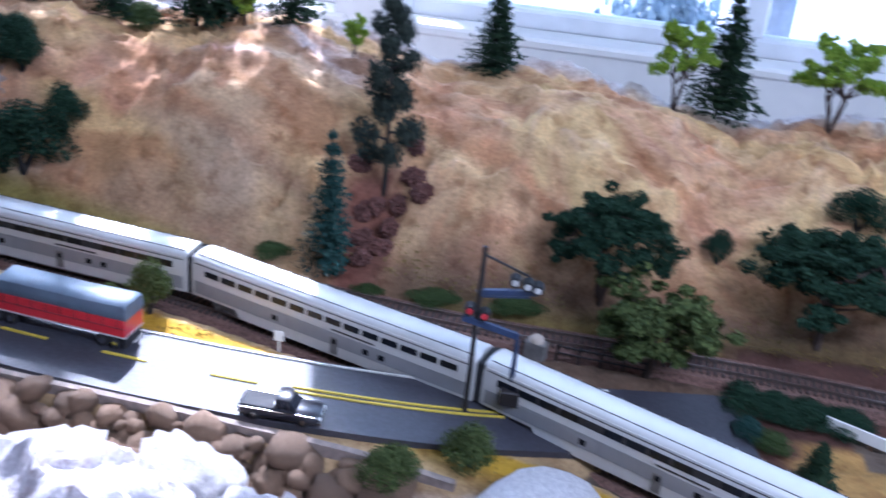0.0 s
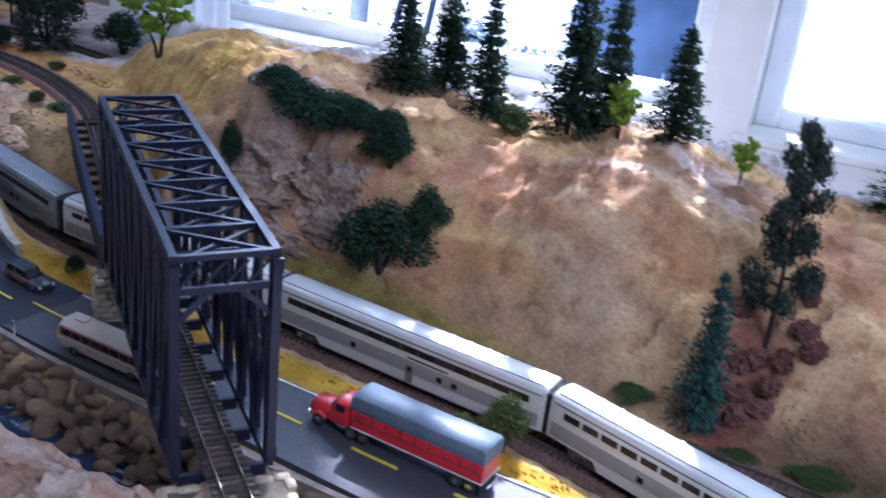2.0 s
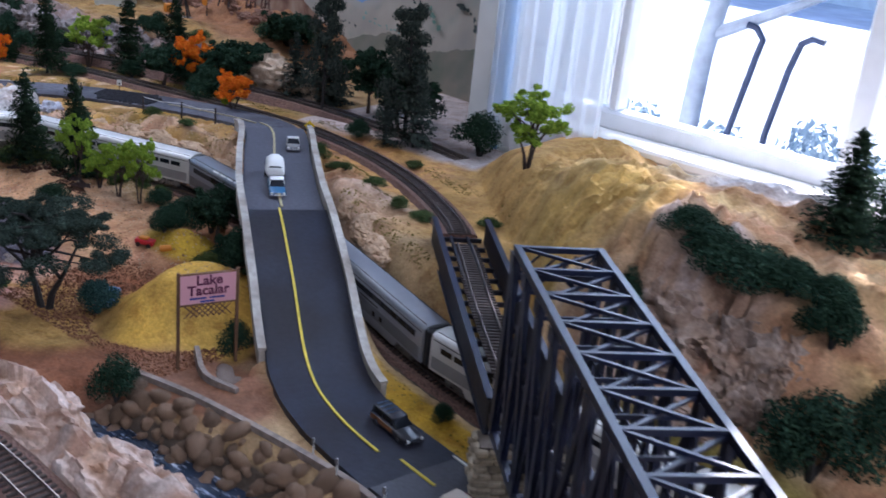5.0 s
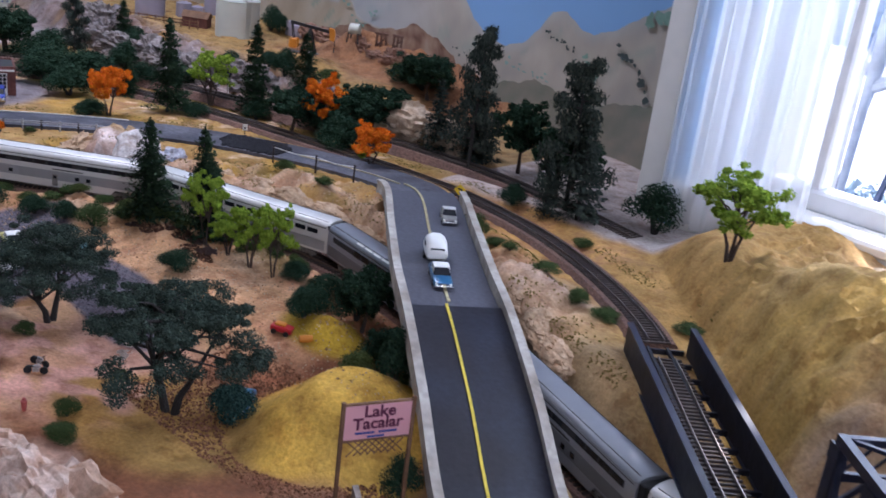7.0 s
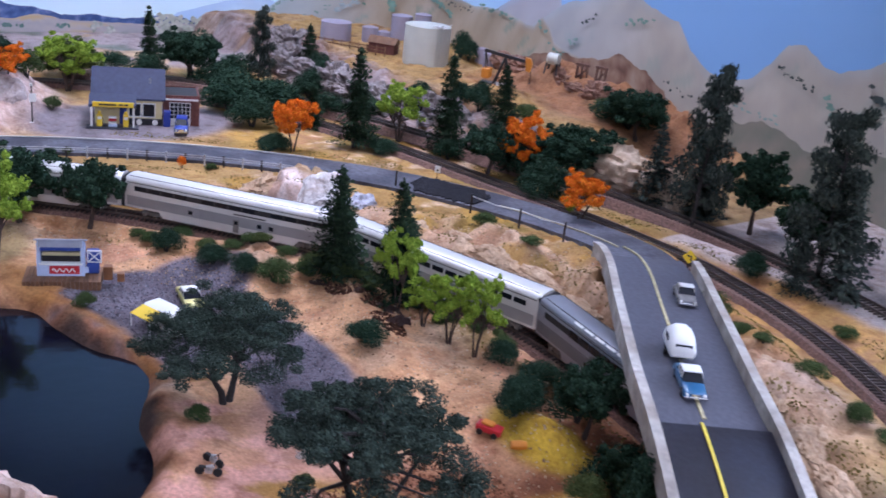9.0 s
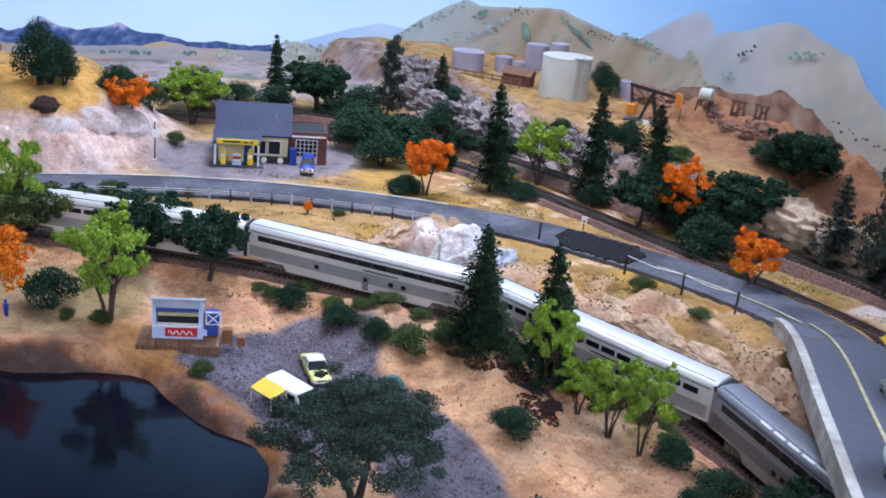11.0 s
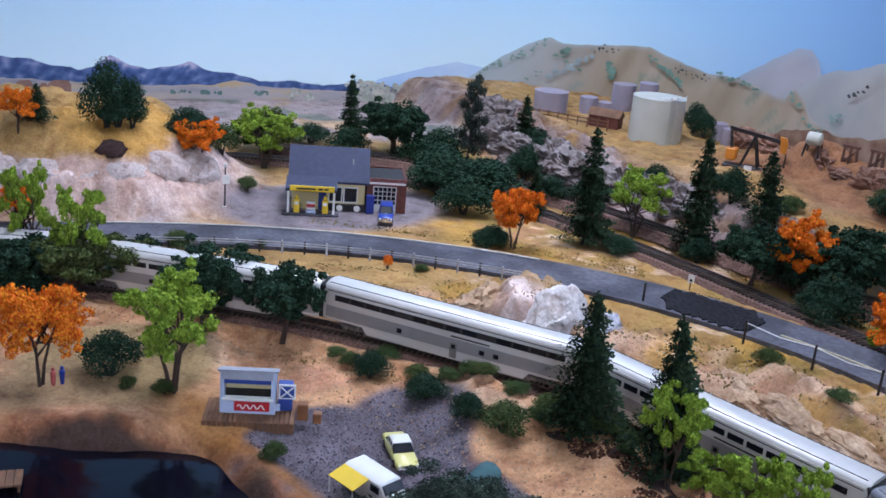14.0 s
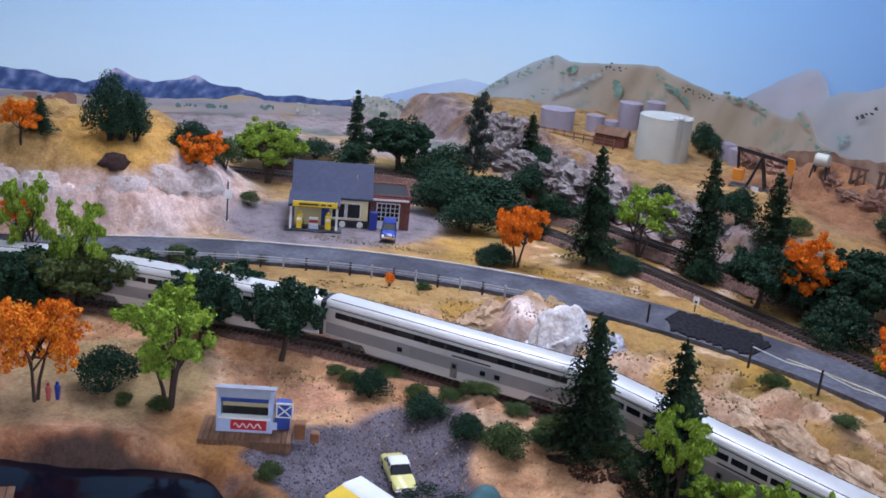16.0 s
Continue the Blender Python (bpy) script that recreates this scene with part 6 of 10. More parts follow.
def crown_tree(seed, clumps, spread, low, high, per=120, size=0.034, stems=1, shape="round", clump_r=(0.13, 0.2)):
    """A broadleaf of height 1 and width 1, its crown in loose clumps with gaps, borne on forking limbs."""
    r = random.Random(seed)
    crown, trunk, limbs, forks = Shape(), Shape(), [], []
    base = []
    for s in range(stems):
        a = 6.28 * s / max(1, stems) + r.uniform(0, 1)
        o = 0.02 if stems > 1 else 0
        p1 = Vector((math.cos(a) * (0.05 + o * 3), math.sin(a) * (0.05 + o * 3), low * r.uniform(0.8, 1.05)))
        trunk.tube([(math.cos(a) * o, math.sin(a) * o, -0.04), p1 * 0.5 + Vector((0.01, 0, 0)), p1], [0.038 / stems ** 0.5, 0.030 / stems ** 0.5, 0.022 / stems ** 0.5], 7)
        base.append(p1)
    for c in range(clumps):
        u = (c + 0.5) / clumps
        a = c * 2.39996 + r.uniform(-0.3, 0.3)
        if shape == "umbrella":
            rad = spread * math.sqrt(u) * r.uniform(0.85, 1.08)
            z = low + (high - low) * (1 - 0.75 * u * u) * r.uniform(0.62, 1.06)
        else:
            z = low + (high - low) * (0.10 + 0.90 * (1 - u) ** 0.8) * r.uniform(0.9, 1.02)
            prof = math.sin(math.pi * min(0.97, max(0.10, (z - low * 0.75) / (1.05 - low * 0.75)))) ** 0.6
            rad = spread * prof * r.uniform(0.45, 1.0)
        p = Vector((math.cos(a) * rad, math.sin(a) * rad, z))
        b = r.choice(base)
        if shape == "umbrella" and c % 3 and forks:
            b = r.choice(forks)
        bend = (b + p) * 0.5 + Vector((r.uniform(-0.04, 0.04), r.uniform(-0.04, 0.04), r.uniform(-0.01, 0.05)))
        forks.append(bend)
        limbs.append(Shape().tube([b, bend, p], [0.014, 0.009, 0.003], 5))
        R = r.uniform(*clump_r)
        flakes(crown, r, p, R * 0.72, int(per * 0.55), size, 0.72, 0.3)
        for k in range(4):
            b2, e2 = r.uniform(0, 6.28), R * r.uniform(0.7, 1.15)
            flakes(crown, r, p + Vector((math.cos(b2) * e2, math.sin(b2) * e2, r.uniform(-0.4, 0.7) * R)), R * r.uniform(0.26, 0.52), int(per * 0.16), size, 0.8, 0.25)
    if shape == "round":
        flakes(crown, r, (0, 0, (low + high) * 0.55), spread * 0.45, per * 2, size, 0.7, 0.1)
    return trunk, crown, limbs


def bush_mesh(seed, clumps=11, per=520, size=0.019):
    """A dense low shrub of height 1 and width 1 with a lumpy outline."""
    r = random.Random(seed)
    crown, trunk = Shape(), Shape()
    for k in range(3):
        a = k * 2.1
        trunk.tube([(0, 0, -0.06), (math.cos(a) * 0.1, math.sin(a) * 0.1, 0.3)], [0.04, 0.015], 5)
    for c in range(clumps):
        a = c * 2.4 + r.uniform(-0.4, 0.4)
        u = c / clumps
        rad = 0.33 * math.sqrt(u) * r.uniform(0.8, 1.15)
        flakes(crown, r, (math.cos(a) * rad, math.sin(a) * rad, 0.30 + 0.42 * (1 - u) * r.uniform(0.7, 1.1)), r.uniform(0.20, 0.29), per, size, 0.9, 0.4)
    return trunk, crown


KINDS = {}
M["grey_leaf"] = leaf_mat("grey_green_foam", (0.020, 0.032, 0.027), (0.060, 0.082, 0.062))


def kind(name, makers, leaf, bark, label, category):
    KINDS[name] = ([(q[0].mesh("trunk", M[bark], True), leaf_mesh("crown", q[1], M[leaf]), [b.mesh("limb", M[bark], True) for b in (q[2] if len(q) > 2 else [])]) for q in makers], label, category)


FIRS = [fir_mesh(s) for s in (1, 2, 3, 4)]
kind("fir", FIRS, "needle", "greybark", "dark green model fir with drooping ragged boughs", "fir tree")
kind("teal_fir", [fir_mesh(9, 16, 0.03, 1.2)], "teal_needle", "greybark", "blue-green model fir beside the train", "fir tree")
kind("tall_fir", [fir_mesh(12, 16, 0.02, 1.0, 0.08), fir_mesh(13, 15, 0.03, 1.0, 0.08)], "pine_needle", "greybark", "tall blackish model fir before the backdrop", "fir tree")
kind("pine", [pine_mesh(21), pine_mesh(22)], "pine_needle", "greybark", "tall gaunt model pine with sparse clumped needles", "pine tree")
kind("snag", [pine_mesh(29)], "pine_needle", "greybark", "ragged half-dead dark pine", "pine tree")
kind("lime_tree", [crown_tree(31, 15, 0.42, 0.38, 0.92, 480, 0.0145, 4, "open", (0.09, 0.155)), crown_tree(32, 14, 0.42, 0.36, 0.92, 480, 0.0145, 3, "open", (0.09, 0.155))], "lime", "bark", "bright lime-green model tree with several slim stems", "tree")
kind("lime_sapling", [crown_tree(35, 9, 0.34, 0.25, 0.85, 300, 0.026, 2)], "lime", "bark", "small bright lime-green model tree", "tree")
kind("oak", [crown_tree(41, 26, 0.42, 0.38, 0.88, 700, 0.013, 2, "umbrella", (0.12, 0.18)), crown_tree(42, 26, 0.42, 0.36, 0.88, 700, 0.013, 1, "umbrella", (0.12, 0.18))], "dark_green", "bark", "spreading dark green model oak", "tree")
kind("big_oak", [crown_tree(44, 30, 0.43, 0.34, 0.90, 1900, 0.0058, 2, "umbrella", (0.09, 0.17)), crown_tree(45, 28, 0.43, 0.32, 0.90, 1900, 0.0058, 2, "umbrella", (0.09, 0.17))], "grey_leaf", "greybark", "large spreading grey-green model oak with open limbs", "tree")
kind("green_tree", [crown_tree(47, 14, 0.40, 0.35, 0.86, 430, 0.020, 1), crown_tree(48, 14, 0.40, 0.33, 0.86, 430, 0.020, 1)], "dark_green", "bark", "full dark green model tree", "tree")
kind("olive_tree", [crown_tree(51, 13, 0.40, 0.28, 0.86, 430, 0.021, 1)], "olive", "bark", "full olive-green model tree", "tree")
kind("orange_tree", [crown_tree(55, 13, 0.38, 0.35, 0.86, 330, 0.021, 2), crown_tree(56, 13, 0.38, 0.33, 0.86, 330, 0.021, 2)], "orange_leaf", "bark", "model tree in bright orange autumn leaf", "tree")
kind("amber_tree", [crown_tree(58, 15, 0.40, 0.36, 0.88, 380, 0.016, 3)], "autumn_leaf", "bark", "model tree in red and amber autumn leaf", "tree")
kind("dark_shrub", [bush_mesh(61), bush_mesh(62), bush_mesh(63, 7)], "dark_green", "greybark", "dense dark green foam shrub", "shrub")
kind("shrub", [bush_mesh(65), bush_mesh(66, 7)], "shrub", "greybark", "low grey-green foam shrub", "shrub")
kind("lime_shrub", [bush_mesh(68)], "olive", "greybark", "fresh green foam shrub beside the road", "shrub")
kind("small_amber_shrub", [bush_mesh(69, 5)], "orange_leaf", "greybark", "tiny yellow-orange shrub in the verge", "shrub")
kind("teal_shrub", [bush_mesh(71)], "teal_needle", "greybark", "low blue-green foam shrub beside trees", "shrub")
plant_rnd = random.Random(77)
WIDER = {"green_tree": 1.2, "dark_shrub": 1.2, "shrub": 1.15, "oak": 1.05, "orange_tree": 1.15, "olive_tree": 1.2, "fir": 1.18, "lime_tree": 1.08, "tall_fir": 1.2, "big_oak": 1.08}


def ground_z(x, y):
    return float(land_height(np.array([[x]]), np.array([[y]]))[0, 0])


def plants(name, group, *spots):
    """Each spot: x, y, height, width."""
    made, label, category = KINDS[name]
    for x, y, h, w in spots:
        t, c, limbs = plant_rnd.choice(made)
        ob = thing(name, label, category, Matrix.Translation((x, y, ground_z(x, y) - 0.001)) @ Matrix.Rotation(plant_rnd.uniform(0, 6.28), 4, "Z") @ Matrix.Diagonal((w * WIDER.get(name, 1.0), w * WIDER.get(name, 1.0), h * 1.03, 1)), group)
        part("trunk", t, None, ob)
        part("crown", c, None, ob)
        for b in limbs:
            part("limb", b, None, ob)


plants("fir", "firs along the hill crest", (-0.476, 1.189, 0.110, 0.066), (-0.447, 1.244, 0.130, 0.060), (-0.365, 1.160, 0.139, 0.048), (-0.276, 1.183, 0.171, 0.074), (-0.245, 1.218, 0.157, 0.050),
       (-0.165, 1.177, 0.116, 0.058), (0.063, 1.203, 0.095, 0.058), (0.331, 1.257, 0.140, 0.074), (0.366, 0.714, 0.053, 0.033))
plants("fir", "firs beside the line", (-1.571, 0.998, 0.134, 0.062), (-1.488, 1.027, 0.141, 0.058), (-1.996, 1.287, 0.160, 0.060), (-1.911, 1.407, 0.165, 0.056), (-1.876, 1.493, 0.100, 0.052),
       (-2.592, 1.179, 0.131, 0.047), (-2.430, 1.445, 0.110, 0.050), (-2.367, 0.627, 0.051, 0.033), (-2.135, 1.29, 0.075, 0.036))
plants("tall_fir", "dark firs before the backdrop", (-1.243, 1.412, 0.082, 0.036), (-1.545, 1.500, 0.125, 0.056), (-1.478, 1.515, 0.120, 0.054), (-1.205, 1.435, 0.150, 0.060), (-1.500, 1.560, 0.10, 0.05))
plants("teal_fir", "", (-0.066, 0.956, 0.150, 0.056))
plants("pine", "gaunt pines", (-0.023, 1.027, 0.195, 0.078), (-1.240, 1.455, 0.200, 0.105), (-1.448, 1.476, 0.208, 0.092))
plants("snag", "", (-2.437, 1.340, 0.150, 0.065))
plants("lime_sapling", "lime saplings on the crest", (-0.224, 1.197, 0.064, 0.055), (-0.088, 1.157, 0.048, 0.036), (0.524, 1.252, 0.055, 0.040), (-1.557, 1.355, 0.028, 0.028))
plants("lime_tree", "lime-green trees", (0.273, 1.205, 0.105, 0.068), (0.450, 1.215, 0.105, 0.100), (-0.932, 1.346, 0.100, 0.115), (-1.460, 1.014, 0.094, 0.056), (-1.375, 1.020, 0.080, 0.060), (-1.345, 1.032, 0.092, 0.052),
       (-1.420, 1.020, 0.056, 0.050), (-2.011, 1.386, 0.100, 0.095), (-2.474, 0.981, 0.098, 0.113), (-1.778, 0.677, 0.118, 0.105), (-2.13, 0.585, 0.135, 0.062), (-2.05, 0.632, 0.132, 0.070))
plants("oak", "dark oaks at the hill foot", (0.206, 0.957, 0.108, 0.118), (0.418, 0.947, 0.112, 0.150))
plants("green_tree", "dark green trees", (-1.172, 1.022, 0.074, 0.062), (-1.082, 0.985, 0.058, 0.046))
plants("olive_tree", "olive-green trees", (0.249, 0.862, 0.092, 0.105), (-2.035, 0.624, 0.080, 0.085), (-2.049, 0.682, 0.074, 0.072))
plants("big_oak", "big oaks by the lake", (-1.165, 0.782, 0.128, 0.162), (-1.400, 0.782, 0.104, 0.142))
plants("green_tree", "dark green trees", (-1.405, 1.546, 0.115, 0.085), (-1.779, 1.391, 0.080, 0.088), (-1.702, 1.497, 0.085, 0.110), (-2.527, 1.243, 0.100, 0.105), (-1.874, 0.816, 0.090, 0.080),
       (-1.977, 0.770, 0.075, 0.100), (-1.300, 1.55, 0.08, 0.07))
plants("orange_tree", "orange trees", (-2.003, 1.179, 0.088, 0.060), (-1.745, 1.432, 0.102, 0.078), (-1.528, 1.347, 0.068, 0.060), (-2.338, 0.840, 0.068, 0.066), (-2.358, 0.600, 0.062, 0.048), (-2.243, 0.582, 0.058, 0.042))
plants("amber_tree", "", (-1.825, 0.564, 0.108, 0.088))
# the narrow shrub at x -0.607 stands in for a dark, shaded hollow
plants("dark_shrub", "dark shrubs on the hill", (-0.545, 1.076, 0.046, 0.068), (-0.475, 1.080, 0.036, 0.055), (-0.424, 1.060, 0.056, 0.052), (-0.508, 1.082, 0.040, 0.080), (-0.398, 1.000, 0.076, 0.092), (-0.362, 1.020, 0.060, 0.046), (-0.420, 1.000, 0.050, 0.046), (-0.607, 1.045, 0.060, 0.026),
       (0.319, 1.007, 0.040, 0.032), (0.455, 1.045, 0.048, 0.060), (-0.700, 0.902, 0.022, 0.020), (-0.58, 1.095, 0.03, 0.05), (-0.44, 1.085, 0.03, 0.04))
plants("dark_shrub", "dark shrubs by the backdrop", (-1.115, 1.490, 0.074, 0.080), (-2.395, 1.805, 0.062, 0.060), (-2.36, 1.80, 0.045, 0.050), (-1.826, 1.740, 0.071, 0.110), (-2.407, 1.460, 0.054, 0.061), (-2.282, 1.208, 0.074, 0.108), (-2.255, 1.275, 0.070, 0.108), (-2.173, 1.195, 0.060, 0.084),
       (-2.020, 1.152, 0.028, 0.046), (-1.650, 1.392, 0.062, 0.072), (-2.115, 1.499, 0.055, 0.058), (-2.367, 0.834, 0.050, 0.062), (-1.302, 1.415, 0.033, 0.038), (-2.34, 1.40, 0.06, 0.07), (-2.20, 1.36, 0.05, 0.06), (-1.97, 1.52, 0.06, 0.05))
plants("green_tree", "dark green trees", (-2.495, 1.224, 0.103, 0.105), (-1.689, 1.460, 0.085, 0.09), (-2.063, 0.690, 0.065, 0.075), (-2.055, 0.564, 0.067, 0.09), (-1.907, 0.739, 0.092, 0.08), (-1.778, 1.714, 0.090, 0.10), (-1.279, 1.485, 0.110, 0.081))
plants("olive_tree", "olive-green trees", (-2.546, 1.002, 0.083, 0.115))
plants("dark_shrub", "dark shrubs behind the filling station", (-2.357, 1.250, 0.066, 0.105), (-2.457, 1.256, 0.055, 0.08), (-2.292, 1.30, 0.056, 0.09), (-2.625, 1.117, 0.04, 0.07), (-2.56, 1.16, 0.05, 0.08), (-2.50, 1.33, 0.06, 0.10), (-2.354, 1.435, 0.055, 0.06), (-2.023, 1.159, 0.03, 0.046), (-1.841, 1.451, 0.06, 0.055), (-1.883, 1.395, 0.036, 0.047), (-1.948, 1.312, 0.028, 0.047), (-2.052, 1.545, 0.035, 0.04), (-1.654, 1.375, 0.043, 0.062), (-1.75, 1.44, 0.06, 0.08), (-2.17, 1.42, 0.05, 0.06), (-2.28, 1.47, 0.045, 0.06))
plants("dark_shrub", "tall clumps on the golden hilltop", (-2.352, 0.715, 0.100, 0.062), (-2.345, 0.748, 0.076, 0.052), (-2.342, 0.728, 0.050, 0.060))
plants("dark_shrub", "dark shrubs by the lake", (-1.244, 1.008, 0.035, 0.043), (-1.317, 1.046, 0.026, 0.035), (-1.255, 1.04, 0.03, 0.05), (-1.041, 0.947, 0.060, 0.042), (-1.223, 0.982, 0.036, 0.036), (-1.420, 0.947, 0.027, 0.040), (-1.832, 0.629, 0.048, 0.062), (-2.041, 0.571, 0.055, 0.058), (-1.635, 0.917, 0.028, 0.032),
       (-0.943, 0.722, 0.050, 0.042), (-0.929, 0.850, 0.040, 0.036), (-1.771, 0.877, 0.034, 0.038), (-1.705, 0.909, 0.027, 0.040), (-1.10, 0.99, 0.05, 0.05), (-1.19, 1.03, 0.05, 0.05))
plants("shrub", "low shrubs along the banks", (-0.335, 1.170, 0.036, 0.048), (0.352, 0.788, 0.022, 0.032), (-2.329, 0.910, 0.028, 0.032), (-2.407, 0.892, 0.058, 0.054), (-1.798, 0.639, 0.016, 0.018), (-1.607, 0.940, 0.034, 0.050),
       (-1.605, 0.980, 0.018, 0.028), (-1.775, 0.668, 0.018, 0.024), (-2.089, 0.857, 0.015, 0.018), (-1.946, 1.016, 0.010, 0.017), (-2.127, 0.762, 0.020, 0.038), (-1.559, 1.209, 0.018, 0.028), (-1.925, 1.587, 0.028, 0.052),
       (-1.876, 1.736, 0.041, 0.056), (-1.635, 0.730, 0.018, 0.022), (-1.233, 1.256, 0.034, 0.036), (-1.189, 1.251, 0.011, 0.028), (-1.085, 1.219, 0.014, 0.033), (-0.983, 1.196, 0.013, 0.036), (-0.904, 1.238, 0.016, 0.032))
plants("shrub", "low shrubs along the banks", (-1.019, 1.195, 0.017, 0.026), (-1.144, 1.222, 0.012, 0.022), (-1.140, 1.364, 0.014, 0.03), (-1.80, 0.91, 0.012, 0.03), (-1.66, 0.985, 0.014, 0.03), (-1.72, 0.945, 0.012, 0.028), (-1.54, 1.035, 0.012, 0.03),
       (-0.02, 0.945, 0.014, 0.04), (0.05, 0.945, 0.013, 0.05), (0.13, 0.945, 0.014, 0.05), (-0.12, 0.965, 0.014, 0.04), (-1.46, 1.20, 0.012, 0.03), (-1.04, 0.97, 0.016, 0.03),
       (-1.25, 0.78, 0.012, 0.02), (-1.20, 0.70, 0.02, 0.026), (-1.17, 0.68, 0.014, 0.03), (-1.37, 0.74, 0.018, 0.024))
plants("dark_shrub", "dark hedge beside the second track", (0.335, 0.850, 0.024, 0.045), (0.365, 0.846, 0.022, 0.045), (0.395, 0.843, 0.022, 0.045), (0.425, 0.840, 0.022, 0.045))
plants("lime_shrub", "fresh green shrubs", (0.053, 0.655, 0.040, 0.050), (0.108, 0.690, 0.040, 0.046), (-0.200, 0.836, 0.058, 0.046), (-0.235, 0.83, 0.03, 0.03), (-1.09, 0.945, 0.025, 0.04))
plants("small_amber_shrub", "", (-1.967, 0.980, 0.022, 0.018))
plants("teal_shrub", "blue-green shrubs", (-1.123, 0.819, 0.050, 0.050), (0.335, 0.80, 0.026, 0.03))

# tufts of turf along verges and banks
tuft = Shape()
tr = random.Random(8)
for path, off, count, x0, x1 in ((TRAIN, 0.056, 2400, -1.9, 0.3), (TRAIN, -0.058, 2200, -1.9, -0.9), (UPPER, -0.046, 1800, -2.0, -0.93), (UPPER, 0.050, 1500, -2.0, -0.93), (RAMP, 0.075, 1200, -2.2, -1.4), (RAMP, -0.085, 1200, -2.1, -1.4), (SIDING, -0.04, 1200, -0.1, 0.6)):
    p = path[(path[:, 0] > x0) & (path[:, 0] < x1)]
    s = sides(p)
    for _ in range(count):
        i, f = tr.randrange(len(p) - 1), tr.random()
        o = off + math.copysign(abs(tr.gauss(0, 0.016)), off)
        q, e = p[i] + (p[i + 1] - p[i]) * f, s[i]
        tuft.v.append((q[0] + e[0] * o, q[1] + e[1] * o, tr.uniform(0.0005, 0.0012)))
pts = np.array(tuft.v)
zs = land_height(pts[None, :, 0], pts[None, :, 1])[0]
patchy = fbm(pts[:, 0], pts[:, 1], 14, 55, 2)
turf = Shape()
for (x, y, s), z, bare in zip(tuft.v, zs, patchy < -0.05):
    if bare:
        continue
    for k in range(3):
        a = tr.uniform(0, 6.28)
        c, sn = math.cos(a) * s, math.sin(a) * s
        k0 = len(turf.v)
        turf.v += [(x - c, y - sn, z - 0.001), (x + c, y + sn, z - 0.001), (x + c * 0.7 + sn * 0.5, y + sn * 0.7 - c * 0.5, z + s * 1.3), (x - c * 0.8 + sn * 0.4, y - sn * 0.8 - c * 0.4, z + s * 1.1)]
        turf.f.append((k0, k0 + 1, k0 + 2, k0 + 3))
M["turf"] = leaf_mat("verge_turf", (0.13, 0.12, 0.035), (0.34, 0.25, 0.09))
tagged(new("turf", leaf_mesh("turf", turf, M["turf"])), "tufts of green and straw turf along the tracks", "grass", kind="stuff")


# weeds along the bank below the train
wr2 = random.Random(19)
bank_line = TRAIN[(TRAIN[:, 0] < -1.33) & (TRAIN[:, 0] > -1.86)]
bank_side = sides(bank_line)
weeds = []
for _ in range(26):
    i = wr2.randrange(len(bank_line))
    o = wr2.uniform(0.045, 0.085)
    n_ = bank_side[i] if bank_side[i][1] < 0 else -bank_side[i]
    k = wr2.uniform(0.012, 0.028)
    weeds.append((bank_line[i][0] + n_[0] * o, bank_line[i][1] + n_[1] * o, k * wr2.uniform(0.6, 0.95), k * wr2.uniform(1.0, 1.6)))
plants("shrub", "weeds along the railway bank", *weeds[:14])
plants("lime_shrub", "weeds along the railway bank", *weeds[14:])


def chips(name, label, inside, count, size, dark, light, seed):
    """Loose grit: many small sharp chips lying where inside(x, y) holds."""
    r = random.Random(seed)
    pts = []
    while len(pts) < count:
        x, y = r.uniform(-2.0, -0.9), r.uniform(0.55, 1.32)
        if inside(x, y):
            pts.append((x, y))
    P = np.array(pts)
    Z = land_height(P[None, :, 0], P[None, :, 1])[0]
    sh = Shape()
    for (x, y), z in zip(pts, Z):
        k, a, h = size * r.uniform(0.5, 1.5), r.uniform(0, 6.28), r.uniform(0.5, 1.1)
        q = [(x + k * math.cos(a + d) * w, y + k * math.sin(a + d) * w, z - 0.0004) for d, w in ((0, 1.2), (2.0, 0.8), (4.1, 1.0))]
        sh.add(q + [(x + k * 0.2, y, z + k * h)], [(0, 1, 3), (1, 2, 3), (2, 0, 3)])
    tagged(new(name, leaf_mesh(name, sh, leaf_mat(name + "_grit", dark, light))), label, "gravel", kind="stuff")


def in_lot(x, y):
    b = max(float(blob(x, y, -1.60, 0.825, 0.155, 0.065, 2.55)), float(blob(x, y, -1.43, 0.868, 0.14, 0.045, 3.0)), float(blob(x, y, -1.655, 0.765, 0.085, 0.050, 2.3)))
    return b > 0.36 and math.hypot((x - POND[0]) / POND[2], (y - POND[1]) / POND[3]) > 1.2 and y < float(np.interp(x, [-1.9, -1.3], [0.9, 1.05]))


def on_bank(x, y):
    d = y - float(train_y(np.array([x]))[0])
    return (-0.20 < d < -0.045 and x < -1.0) or (0.05 < d < 0.13 and x < -1.2)


chips("gravel", "dark blue-grey gravel of the lakeside lot", in_lot, 8000, 0.0012, (0.035, 0.035, 0.045), (0.26, 0.25, 0.29), 41)
chips("rubble_grit", "pale and brown grit scattered on the railway banks", on_bank, 6000, 0.0013, (0.20, 0.11, 0.06), (0.62, 0.47, 0.33), 42)



def under_firs(x, y):
    return max(float(blob(x, y, -1.50, 1.005, 0.045, 0.018)), float(blob(x, y, -1.435, 0.985, 0.035, 0.016)), float(blob(x, y, -1.54, 0.985, 0.03, 0.012))) > 0.5


def by_mound(x, y):
    return -1.24 < x < -0.93 and 0.76 < y < 0.925 and float(blob(x, y, -1.045, 0.888, 0.080, 0.084)) < 0.2


